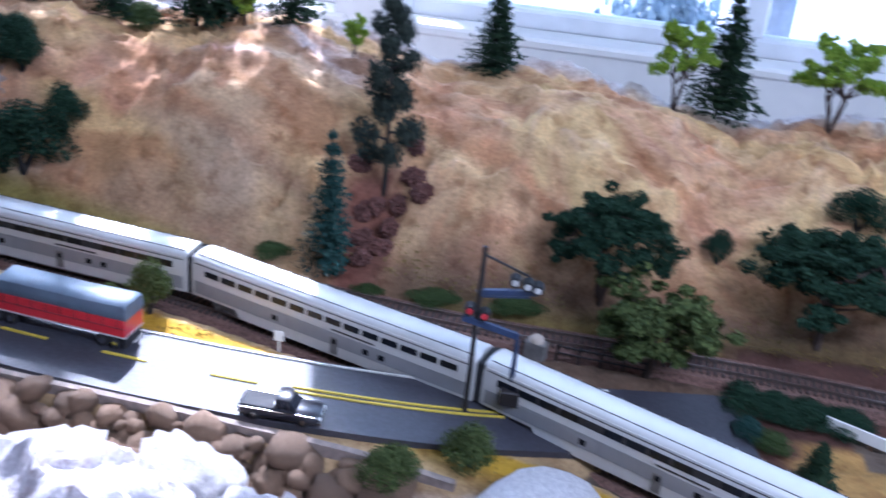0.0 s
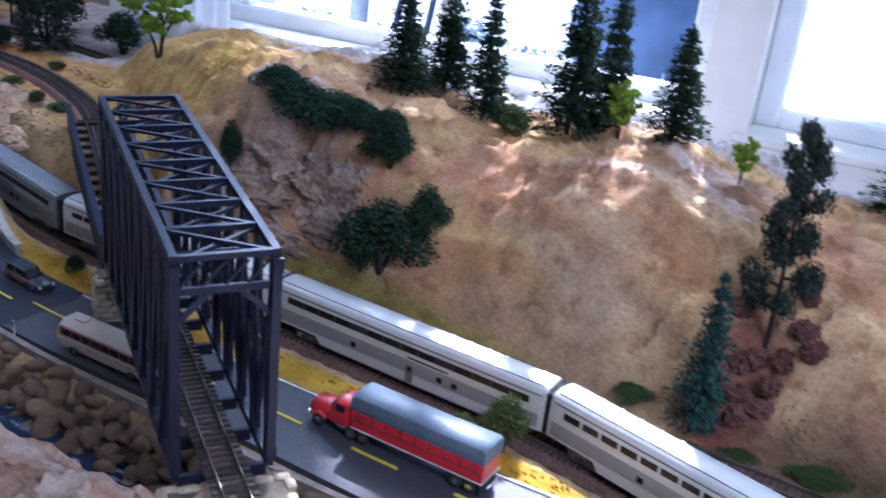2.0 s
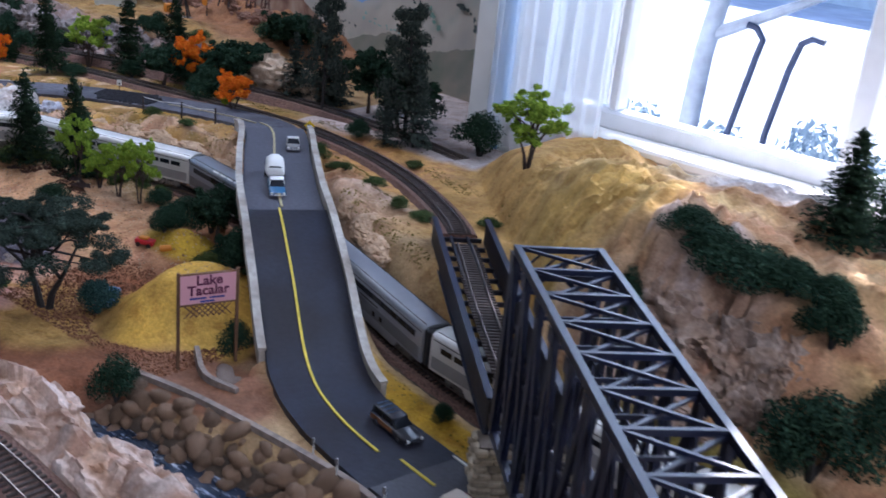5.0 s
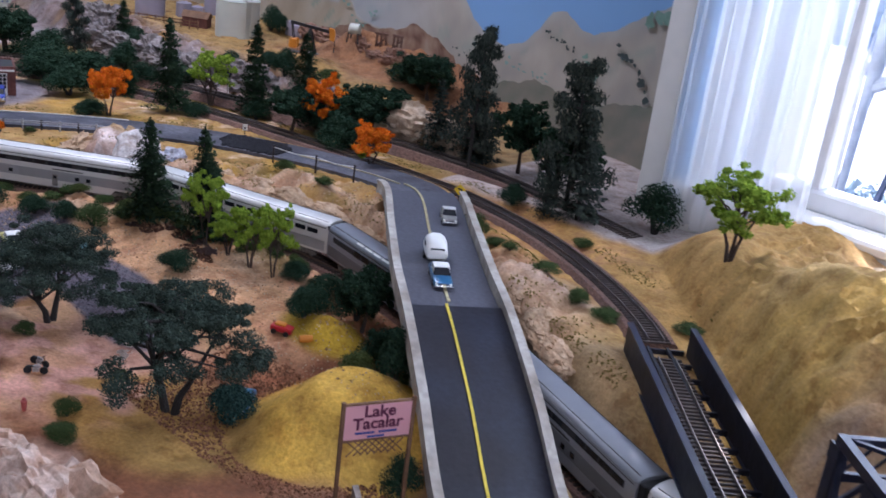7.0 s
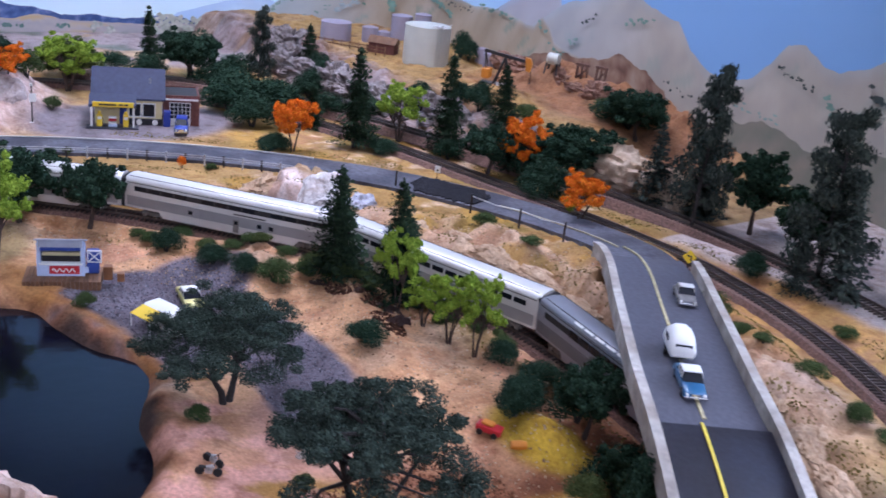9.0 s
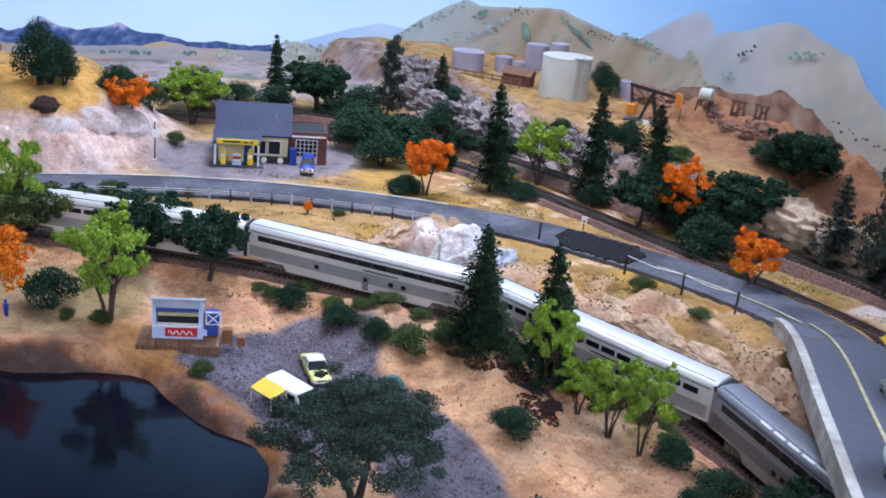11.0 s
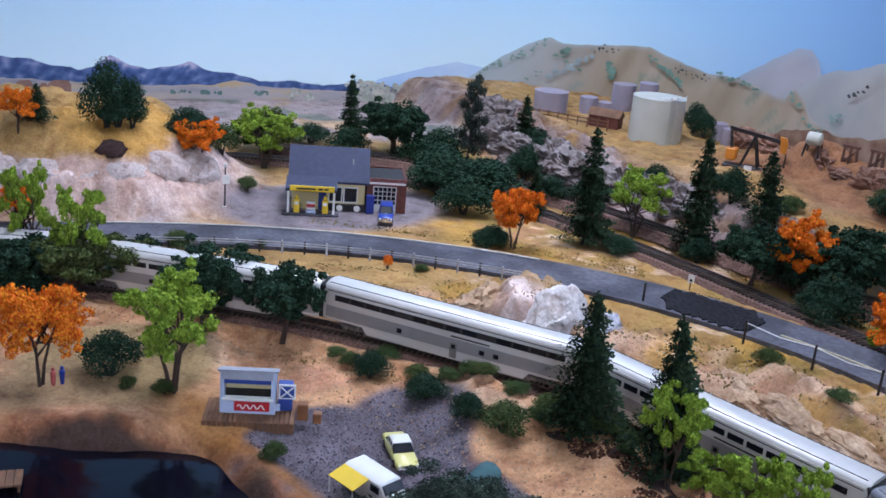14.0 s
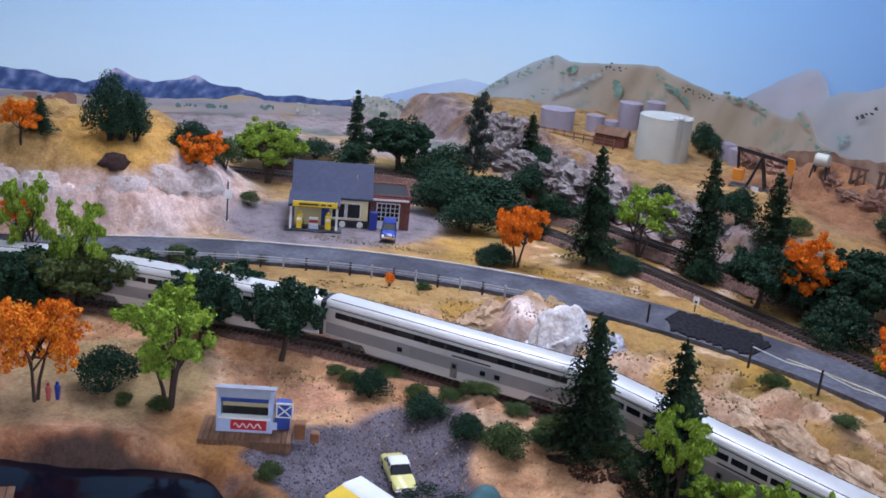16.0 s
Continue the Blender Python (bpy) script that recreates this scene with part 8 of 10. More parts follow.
def step_van(m):
    ob = thing("camper_van", "white camper van with a yellow awning by the lake", "van", m)
    part("body", hull([(-0.029, 0.005, 0.0245, 0.95), (-0.027, 0.0045, 0.0262, 1.0), (0.016, 0.0045, 0.0262, 1.0), (0.023, 0.0045, 0.0170, 0.98), (0.030, 0.006, 0.0145, 0.92)], 0.0245, 0.002), M["white"], ob, smooth=True)
    part("windscreen", Shape().bar((0.0180, 0, 0.0245), (0.0232, 0, 0.0178), 0.0205, 0.0006, up=(1, 0, 0.7)), M["car_glass"], ob)
    for sy in (-1, 1):
        part("side_window", Shape().box(0.006, 0.0165, sy * 0.01225 - 0.0003, sy * 0.01225 + 0.0003, 0.0165, 0.0225), M["car_glass"], ob)
        part("side_window", Shape().box(-0.022, -0.002, sy * 0.01225 - 0.0003, sy * 0.01225 + 0.0003, 0.0165, 0.0225), M["car_glass"], ob)
        part("headlight", Shape().tube([(0.0285, sy * 0.0085, 0.0115), (0.0303, sy * 0.0085, 0.0115)], [0.0012, 0.0010], 8), M["chrome"], ob)
    part("awning", Shape().add([(-0.027, -0.0120, 0.0250), (0.004, -0.0120, 0.0250), (0.004, -0.0290, 0.0205), (-0.027, -0.0290, 0.0205), (-0.027, -0.0120, 0.0244), (0.004, -0.0120, 0.0244), (0.004, -0.0290, 0.0199), (-0.027, -0.0290, 0.0199)],
                               [(0, 1, 2, 3), (7, 6, 5, 4), (0, 4, 5, 1), (1, 5, 6, 2), (2, 6, 7, 3), (3, 7, 4, 0)]), M["yellow"], ob, "yellow canvas awning")
    for x in (-0.026, 0.003):
        part("awning_pole", Shape().tube([(x, -0.0285, 0), (x, -0.0285, 0.0200)], [0.0005, 0.0005], 6), M["white"], ob)
    part("bumper", Shape().box(0.0290, 0.0312, -0.0115, 0.0115, 0.005, 0.0078, bevel=0.0004), M["chrome"], ob)
    wheels(ob, [(x, y) for x in (-0.018, 0.019) for y in (-0.0108, 0.0108)], 0.0048, 0.0036)


step_van(pose(-1.562, 0.794, ground_z(-1.562, 0.794), 0, 0, 18))


def tent(m):
    ob = thing("tent_trailer", "low teal canvas trailer with a small white-edged board", "trailer", m)
    part("canvas", hull([(-0.020, 0.002, 0.0125, 0.85), (-0.016, 0.0, 0.0165, 1.0), (0.012, 0.0, 0.0165, 1.0), (0.020, 0.002, 0.0105, 0.9)], 0.022, 0.004), M["teal_cloth"], ob, smooth=True)
    part("board", Shape().box(0.0195, 0.0205, -0.005, 0.005, 0.003, 0.0085, bevel=0.0004), M["navy"], ob)


M["teal_cloth"] = mat("teal_canvas", (0.05, 0.12, 0.13), 0.8, var=0.15, scale=90)
tent(pose(-1.545, 0.885, ground_z(-1.545, 0.885), 0, 0, -55))


# ---- filling station ----
def filling_station(m):
    ob = thing("filling_station", "cream filling station with slate-blue roof and brick garage", "filling station", m)
    H, RZ = 0.046, 0.084
    # shop: front at y 0, running x 0 to 0.108, depth 0.085
    for box in ((0.002, 0.106, 0.080, 0.083, 0, H), (0.002, 0.005, 0.003, 0.080, 0, H), (0.103, 0.106, 0.003, 0.080, 0, H), (0.002, 0.054, 0.0, 0.003, 0, H), (0.096, 0.106, 0.0, 0.003, 0, H), (0.054, 0.096, 0.0, 0.003, 0, 0.012), (0.054, 0.096, 0.0, 0.003, 0.036, H)):
        part("wall", Shape().box(*box), M["cream"], ob)
    for x0_, x1_ in ((0.054, 0.074), (0.0755, 0.096)):
        w = part("shop_window", Shape().box(x0_, x1_, -0.0006, 0.0004, 0.0122, 0.0358), M["white"], ob)
        part("glass", Shape().box(x0_ + 0.0015, x1_ - 0.0015, -0.0010, -0.0006, 0.014, 0.034), M["car_glass"], w)
    part("plinth", Shape().box(0.052, 0.107, -0.0030, -0.0006, 0, 0.0105), M["black"], ob)
    for k in range(4):
        part("tyre", Shape().tube([(0.058 + 0.0125 * k, -0.0055, 0.005), (0.058 + 0.0125 * k, -0.0030, 0.005)], [0.0045, 0.0045], 12), M["white" if k % 2 else "rubber"], ob)
    part("door", Shape().box(0.040, 0.051, -0.0008, 0.0, 0, 0.033), M["navy"], ob)
    part("vending_cabinet", Shape().box(0.1085, 0.120, -0.010, 0.0, 0, 0.0265, bevel=0.0008), M["blue"], ob)
    # main roof and the canopy over the pumps
    roof = Shape().add([(-0.004, -0.006, H - 0.002), (0.112, -0.006, H - 0.002), (0.112, 0.042, RZ), (-0.004, 0.042, RZ), (-0.004, 0.090, H - 0.002), (0.112, 0.090, H - 0.002),
                        (-0.004, -0.006, H - 0.005), (0.112, -0.006, H - 0.005), (0.112, 0.042, RZ - 0.004), (-0.004, 0.042, RZ - 0.004), (-0.004, 0.090, H - 0.005), (0.112, 0.090, H - 0.005)],
                       [(0, 1, 2, 3), (3, 2, 5, 4), (6, 9, 8, 7), (9, 10, 11, 8), (0, 6, 7, 1), (4, 5, 11, 10), (0, 3, 9, 6), (3, 4, 10, 9), (1, 7, 8, 2), (2, 8, 11, 5)])
    part("roof", roof, M["slate"], ob)
    for x in (0.003, 0.105):
        part("gable", Shape().add([(x - 0.001, 0.003, H - 0.004), (x - 0.001, 0.081, H - 0.004), (x - 0.001, 0.042, RZ - 0.004), (x + 0.001, 0.003, H - 0.004), (x + 0.001, 0.081, H - 0.004), (x + 0.001, 0.042, RZ - 0.004)],
                                  [(0, 1, 2), (5, 4, 3), (0, 3, 4, 1), (1, 4, 5, 2), (2, 5, 3, 0)]), M["cream"], ob)
    canopy = Shape().add([(-0.006, -0.032, 0.0385), (0.066, -0.032, 0.0385), (0.066, 0.0, H + 0.0035), (-0.006, 0.0, H + 0.0035), (-0.006, -0.032, 0.0345), (0.066, -0.032, 0.0345), (0.066, 0.0, H - 0.001), (-0.006, 0.0, H - 0.001)],
                         [(0, 1, 2, 3), (7, 6, 5, 4), (0, 4, 5, 1), (1, 5, 6, 2), (2, 6, 7, 3), (3, 7, 4, 0)])
    part("canopy", canopy, M["slate"], ob)
    sg = part("sign_board", Shape().box(0.0, 0.062, -0.0345, -0.0325, 0.0355, 0.0435, bevel=0.0003), M["yellow"], ob, "yellow fascia sign with illegible black lettering")
    for x0_, x1_ in ((0.009, 0.036), (0.039, 0.046), (0.048, 0.054)):
        part("lettering", Shape().box(x0_, x1_, -0.0350, -0.0346, 0.0382, 0.0408), M["black"], sg)
    for x in (-0.002, 0.062):
        part("canopy_post", Shape().box(x - 0.0016, x + 0.0016, -0.0305, -0.0275, 0, 0.0355), M["white"], ob)
    isl = part("pump_island", Shape().box(-0.010, 0.070, -0.036, -0.018, 0, 0.0025, bevel=0.0008), M["old_asphalt"], ob)
    # garage of brick beside the shop
    g0, g1, GH = 0.108, 0.166, 0.050
    for box in ((g0 + 0.001, g0 + 0.010, 0.001, 0.005, 0, GH), (g1 - 0.014, g1, 0.001, 0.005, 0, GH), (g0 + 0.010, g1 - 0.014, 0.001, 0.005, 0.039, GH), (g0 + 0.001, g0 + 0.004, 0.005, 0.075, 0, GH), (g1 - 0.003, g1, 0.005, 0.075, 0, GH), (g0 + 0.001, g1, 0.072, 0.075, 0, GH)):
        part("garage_wall", Shape().box(*box), M["brick"], ob)
    part("garage_roof", Shape().box(g0, g1 + 0.001, 0.004, 0.076, GH - 0.004, GH - 0.002), M["rubber"], ob)
    part("garage_sign", Shape().box(g0 + 0.001, g1, -0.0008, 0.0008, 0.041, 0.0475, bevel=0.0002), M["maroon"], ob)
    part("garage_sign_text", Shape().box(g0 + 0.003, g1 - 0.002, -0.0012, -0.0009, 0.0425, 0.0455), M["white"], ob, "bar of illegible white lettering")
    gd = part("garage_door", Shape().box(g0 + 0.010, g1 - 0.014, 0.002, 0.004, 0, 0.039), M["white"], ob)
    for a in range(5):
        for b in range(4):
            part("pane", Shape().box(g0 + 0.0115 + a * 0.0064, g0 + 0.0168 + a * 0.0064, 0.0014, 0.0019, 0.012 + b * 0.0066, 0.0175 + b * 0.0066), M["car_glass"], gd)
    part("roof_pipe", Shape().tube([(0.088, 0.020, H + 0.012), (0.088, 0.020, H + 0.026)], [0.0008, 0.0008], 8), M["silver"], ob)
    return ob


GAS = pose(-2.245, 0.949, 0.0272, 0, 0, 69)
filling_station(GAS)


def petrol_pump(m):
    ob = thing("petrol_pump", "yellow old-fashioned petrol pump on the island", "petrol pump", m, "pumps")
    part("cabinet", Shape().box(-0.0042, 0.0042, -0.0032, 0.0032, 0.0, 0.0195, bevel=0.0007), M["yellow"], ob)
    part("dial", Shape().box(-0.0030, 0.0030, -0.0036, -0.0033, 0.012, 0.0165), M["white"], ob)
    part("globe", Shape().lathe(0, 0, [(0.0010, 0.0195), (0.0024, 0.0210), (0.0028, 0.0230), (0.0018, 0.0248), (0.0004, 0.0252)], 12), M["yellow"], ob, smooth=True)
    part("hose", Shape().tube([(0.0044, 0, 0.014), (0.0062, 0, 0.009), (0.0046, 0, 0.004)], [0.0005, 0.0005, 0.0005], 6), M["rubber"], ob)


for x in (0.010, 0.050):
    petrol_pump(GAS @ pose(x, -0.027, 0.0025))
rk = thing("oil_rack", "white and red oil display rack between the pumps", "display rack", GAS @ pose(0.030, -0.027, 0.0025))
part("frame", Shape().box(-0.007, 0.007, -0.0035, 0.0035, 0, 0.004, bevel=0.0005), M["lightblue"], rk)
for q in range(3):
    part("shelf", Shape().box(-0.006, 0.006, -0.0025, 0.0025, 0.0052 + q * 0.0042, 0.0080 + q * 0.0042), M["white" if q % 2 == 0 else "red"], rk)


# ---- snack stand by the lake ----
M["pale_roof"] = mat("pale_grey_roofing", (0.34, 0.36, 0.42), 0.8, var=0.15, scale=90)


def snack_stand(m):
    ob = thing("snack_stand", "pale blue lakeside snack stand with open counter on a boardwalk", "snack stand", m)
    W, D, H = 0.052, 0.036, 0.047
    for k in range(18):
        part("plank", Shape().box(-0.013 + k * 0.0046, -0.0090 + k * 0.0046, -0.016, 0.030, -0.006, 0.004), M["wood"], ob)
    for x in (0.001, W - 0.005):
        part("corner_post", Shape().box(x, x + 0.004, 0, 0.003, 0.0045, H), M["lightblue"], ob)
    part("counter_front", Shape().box(0.005, W - 0.005, 0.0, 0.003, 0.0045, 0.0185), M["lightblue"], ob)
    part("counter", Shape().box(0.003, W - 0.003, -0.0030, 0.0050, 0.0187, 0.0200), M["white"], ob)
    part("header", Shape().box(0.005, W - 0.005, 0.0, 0.003, 0.0385, H), M["lightblue"], ob)
    part("shutter", Shape().box(0.005, W - 0.005, -0.0022, -0.0004, 0.0355, 0.0420), M["navy"], ob)
    part("back_wall", Shape().box(0.001, W - 0.001, D * 0.6 - 0.003, D * 0.6, 0.0045, H - 0.010), M["under"], ob)
    for x in (0.001, W - 0.004):
        part("side_wall", Shape().box(x, x + 0.003, 0.0032, D * 0.6 - 0.0032, 0.0045, H - 0.009), M["lightblue"], ob)
    part("shelf", Shape().box(0.005, W - 0.005, D * 0.6 - 0.009, D * 0.6 - 0.0035, 0.024, 0.028), M["cream"], ob)
    rf = [(x, y, z) for dz in (0.0, 0.0016) for x, y, z in ((-0.001, -0.004, H + 0.0012 + dz), (W + 0.001, -0.004, H + 0.0012 + dz), (W + 0.001, D * 0.64, H - 0.0085 + dz), (-0.001, D * 0.64, H - 0.0085 + dz))]
    part("roof", Shape().add(rf, [(3, 2, 1, 0), (4, 5, 6, 7), (0, 1, 5, 4), (1, 2, 6, 5), (2, 3, 7, 6), (3, 0, 4, 7)]), M["pale_roof"], ob)
    part("awning_board", Shape().box(0.003, W - 0.003, -0.0034, -0.0018, H - 0.0070, H + 0.0008), M["pale_roof"], ob)
    sg = part("sign_panel", Shape().box(0.014, 0.046, -0.0010, -0.0003, 0.0075, 0.0170), M["red"], ob, "red sign panel with a white flourish")
    sw = Shape()
    sw.tube([(0.017 + 0.0013 * q, -0.0014, 0.0120 + 0.0022 * math.sin(q * 1.25)) for q in range(20)], [0.0006] * 20, 5)
    part("flourish", sw, M["white"], sg)
    for x in (0.0065, 0.0500):
        part("notice", Shape().box(x, x + 0.0055, -0.0008, -0.0002, 0.009, 0.016), M["lightblue"], ob)
    lean_ = part("side_room", Shape().box(W + 0.0005, W + 0.014, 0.008, D * 0.6, 0.0045, 0.030, bevel=0.0006), M["navy"], ob)
    part("shutter_frame", Shape().box(W + 0.002, W + 0.0175, -0.0020, -0.0010, 0.022, 0.0365), M["white"], ob)
    part("shutter_panel", Shape().box(W + 0.0035, W + 0.0160, -0.0025, -0.0021, 0.0235, 0.0350), M["navy"], ob)
    for z0_, z1_ in ((0.024, 0.0345), (0.0345, 0.024)):
        part("cross_brace", Shape().bar((W + 0.004, -0.0029, z0_), (W + 0.0155, -0.0029, z1_), 0.0006, 0.0012), M["white"], ob)
    return ob


STAND = pose(-1.7195, 0.7045, ground_z(-1.700, 0.725) + 0.001, 0, 0, 67)
snack_stand(STAND)
for x, y, sx, sy, sz in ((0.076, 0.004, 0.010, 0.010, 0.016), (0.090, -0.002, 0.008, 0.008, 0.010)):
    cr_ = solid("crate", Shape().box(-sx / 2, sx / 2, -sy / 2, sy / 2, 0, sz, bevel=0.0008), M["wood_side"], "dark red-brown crate beside the snack stand", "crate", group="crates", m=STAND @ pose(x, y, 0.0))


# ---- lake sign ----
def text_mesh(body, size, material, extrude=0.0002):
    cu = bpy.data.curves.new("lettering", "FONT")
    cu.body, cu.size, cu.align_x, cu.align_y, cu.extrude, cu.offset = body, size, "CENTER", "CENTER", extrude, size * 0.022
    tmp = bpy.data.objects.new("lettering", cu)
    scene.collection.objects.link(tmp)
    me = bpy.data.meshes.new_from_object(tmp.evaluated_get(bpy.context.evaluated_depsgraph_get()))
    bpy.data.objects.remove(tmp)
    me.materials.clear()
    me.materials.append(material)
    return me


def lake_sign(m, drop):
    ob = thing("lake_sign", "pink wooden lake sign on brown posts above a lattice panel", "sign", m)
    part("board", Shape().box(-0.0270, 0.0270, -0.0008, 0.0008, -0.030, 0.0, bevel=0.0003), M["pink"], ob)
    for x in (-0.0285, 0.0285):
        part("post", Shape().box(x - 0.0014, x + 0.0014, -0.0014, 0.0014, drop, 0.0030), M["wood"], ob)
    for z in (0.0006, -0.0310):
        part("rail", Shape().box(-0.0270, 0.0270, -0.0011, 0.0011, z - 0.0008, z + 0.0008), M["wood"], ob)
    dark = mat("sign_lettering", (0.10, 0.015, 0.05), 0.6, var=0.1, bump=0)
    face = Matrix.Rotation(math.pi / 2, 4, "X")
    for word, x, z, sz in (("Lake", 0.001, -0.0066, 0.0138), ("Tacalar", 0.0, -0.0168, 0.0138)):
        part("lettering", text_mesh(word, sz, dark), None, ob, "dark maroon stencilled word", local=Matrix.Translation((x, -0.0011, z)) @ face)
    for x0_, x1_, z in ((-0.018, -0.002, -0.0245), (0.001, 0.016, -0.0245), (-0.008, 0.006, -0.0280)):
        part("lettering_bar", Shape().box(x0_, x1_, -0.0012, -0.0009, z - 0.0009, z + 0.0009), M["navy"], ob)
    for k in range(-8, 9):
        for sgn in (-1, 1):
            x0_ = k * 0.0056
            a, b = (x0_, -0.0325), (x0_ + sgn * 0.012, -0.0445)
            if -0.027 <= a[0] <= 0.027 and -0.027 <= b[0] <= 0.027:
                part("lattice_slat", Shape().bar((a[0], 0.0004 * sgn, a[1]), (b[0], 0.0004 * sgn, b[1]), 0.0004, 0.0010), M["wood"], ob)


lake_sign(pose(-0.925, 0.812, 0.1085, 0, 0, 67), -0.098)


# ---- oil works on the plateau ----
def storage_tank(name, x, y, z, r, h, material, label, stairs=True):
    ob = thing(name, label, "storage tank", pose(x, y, z), "storage tanks")
    part("shell", Shape().lathe(0, 0, [(r, 0), (r * 1.004, h * 0.02), (r * 1.004, h * 0.98), (r, h)], 48), material, ob, smooth=True)
    part("roof", Shape().lathe(0, 0, [(r * 1.015, h), (r * 1.015, h + 0.0012), (r * 0.5, h + 0.0035), (0.002, h + 0.0045)], 40), material, ob, smooth=True)
    if stairs:
        la = math.radians(-8)
        c_, s_ = math.cos(la), math.sin(la)
        for o in (-0.006, 0.006):
            part("ladder_rail", Shape().bar((c_ * r * 1.05 - s_ * o, s_ * r * 1.05 + c_ * o, 0.0), (c_ * r * 1.05 - s_ * o, s_ * r * 1.05 + c_ * o, h + 0.010), 0.0016, 0.0016), material, ob)
        for k in range(16):
            part("rung", Shape().bar((c_ * r * 1.05 + s_ * 0.006, s_ * r * 1.05 - c_ * 0.006, 0.004 + k * h / 16), (c_ * r * 1.05 - s_ * 0.006, s_ * r * 1.05 + c_ * 0.006, 0.004 + k * h / 16), 0.0012, 0.0012), material, ob)
        part("platform", Shape().box(r * 0.70, r * 1.08, -0.014, 0.008, h + 0.0040, h + 0.0060), M["white"], ob)
        ring_ = [(math.cos(a) * r, math.sin(a) * r, h + 0.007) for a in np.linspace(-0.6, 0.9, 14)]
        part("top_rail", Shape().tube(ring_, [0.0006] * 14, 5), M["white"], ob)
    return ob


storage_tank("oil_tank", -2.372, 1.693, 0.078, 0.0480, 0.080, M["tank"], "large pale welded oil tank with a stair on the plateau")
M["lilac"] = mat("lilac_grey_paint", (0.31, 0.27, 0.32), 0.6, var=0.08, scale=40)
for x, y, r, h in ((-2.625, 1.625, 0.034, 0.042), (-2.60, 1.700, 0.018, 0.034), (-2.565, 1.715, 0.014, 0.030), (-2.60, 1.785, 0.024, 0.060), (-2.555, 1.812, 0.019, 0.070), (-2.345, 1.825, 0.014, 0.034), (-2.318, 1.822, 0.012, 0.030), (-2.085, 1.825, 0.016, 0.050)):
    storage_tank("oil_tank", x, y, 0.078, r, h, M["lilac"], "small lilac-grey oil tank against the backdrop", False)

M["rust"] = mat("rusty_tank_paint", (0.24, 0.13, 0.095), 0.75, var=0.25, scale=60)
for x, y, r, h in ((-2.05, 1.825, 0.014, 0.046), (-1.98, 1.80, 0.014, 0.036)):
    storage_tank("oil_tank", x, y, 0.078, r, h, M["rust"], "small rust-brown oil tank against the backdrop", False)


def pump_jack(m):
    ob = thing("pump_jack", "black oil pump jack with orange head and counterweight", "pump jack", m)
    part("skid", Shape().box(-0.036, 0.036, -0.010, 0.010, 0, 0.004, bevel=0.001), M["dark_metal"], ob)
    for sx, sy in ((-0.014, -0.008), (-0.014, 0.008), (0.010, -0.008), (0.010, 0.008)):
        part("leg", Shape().bar((sx, sy, 0.003), (0.0, sy * 0.2, 0.046), 0.0024, 0.0024), M["dark_metal"], ob)
    part("beam", Shape().bar((-0.034, 0, 0.052), (0.036, 0, 0.043), 0.004, 0.005), M["dark_metal"], ob)
    hd = Shape()
    hd.loft([[(0.032, y, 0.050), (0.040, y, 0.049), (0.043, y, 0.040), (0.041, y, 0.028), (0.034, y, 0.030)] for y in (-0.003, 0.003)])
    part("horse_head", hd, M["orange_paint"], ob, "orange horse head")
    for sy in (-0.007, 0.007):
        part("counterweight", Shape().box(-0.034, -0.020, sy - 0.002, sy + 0.002, 0.010, 0.026, bevel=0.0015), M["orange_paint"], ob, "orange counterweight")
        part("pitman", Shape().bar((-0.027, sy, 0.020), (-0.032, sy * 0.4, 0.051), 0.0014, 0.0014), M["dark_metal"], ob)
    part("wellhead", Shape().tube([(0.042, 0, 0), (0.042, 0, 0.012)], [0.002, 0.002], 8), M["dark_metal"], ob)
    part("bridle", Shape().tube([(0.042, 0, 0.012), (0.042, 0, 0.030)], [0.0006, 0.0006], 6), M["dark_metal"], ob)
    part("notice", Shape().box(-0.006, 0.004, -0.0165, -0.0155, 0.001, 0.008), M["white"], ob)


pump_jack(pose(-2.138, 1.712, ground_z(-2.138, 1.712), 0, 0, 38) @ Matrix.Scale(1.25, 4))
drum = thing("tank_cart", "grey tank on a dark timber stand near the pump jack", "tank", pose(-2.078, 1.782, ground_z(-2.078, 1.782), 0, 0, 30) @ Matrix.Scale(1.2, 4))
part("tank", Shape().tube([(-0.010, 0, 0.024), (-0.008, 0, 0.024), (0.008, 0, 0.024), (0.010, 0, 0.024)], [0.007, 0.0095, 0.0095, 0.007], 16), M["tank"], drum, smooth=True)
for x in (-0.008, 0.008):
    for y in (-0.008, 0.008):
        part("leg", Shape().bar((x * 1.3, y * 1.3, 0), (x, y, 0.018), 0.002, 0.002), M["dark_metal"], drum)
    part("crosspiece", Shape().bar((x, -0.008, 0.016), (x, 0.008, 0.016), 0.002, 0.003), M["dark_metal"], drum)
hut = thing("pump_house", "small brown shed beside the oil tank", "shed", pose(-2.475, 1.655, ground_z(-2.475, 1.655), 0, 0, 35) @ Matrix.Scale(1.35, 4))
part("wall", Shape().box(-0.022, 0.022, -0.010, 0.010, 0, 0.016), M["brick"], hut)
part("roof", Shape().loft([[(x, -0.012, 0.0161), (x, 0, 0.026), (x, 0.012, 0.0161)] for x in (-0.024, 0.024)]), M["wood"], hut)
fen = thing("timber_fence", "brown rail fence along the plateau", "fence", pose(-2.575, 1.545, 0, 0, 0, 36))
for k in range(9):
    part("post", Shape().box(k * 0.020 - 0.001, k * 0.020 + 0.001, -0.001, 0.001, 0.060, 0.100), M["wood"], fen)
for z in (0.090, 0.097):
    part("rail", Shape().box(0, 0.16, -0.0022, -0.0012, z - 0.001, z + 0.001), M["wood"], fen)


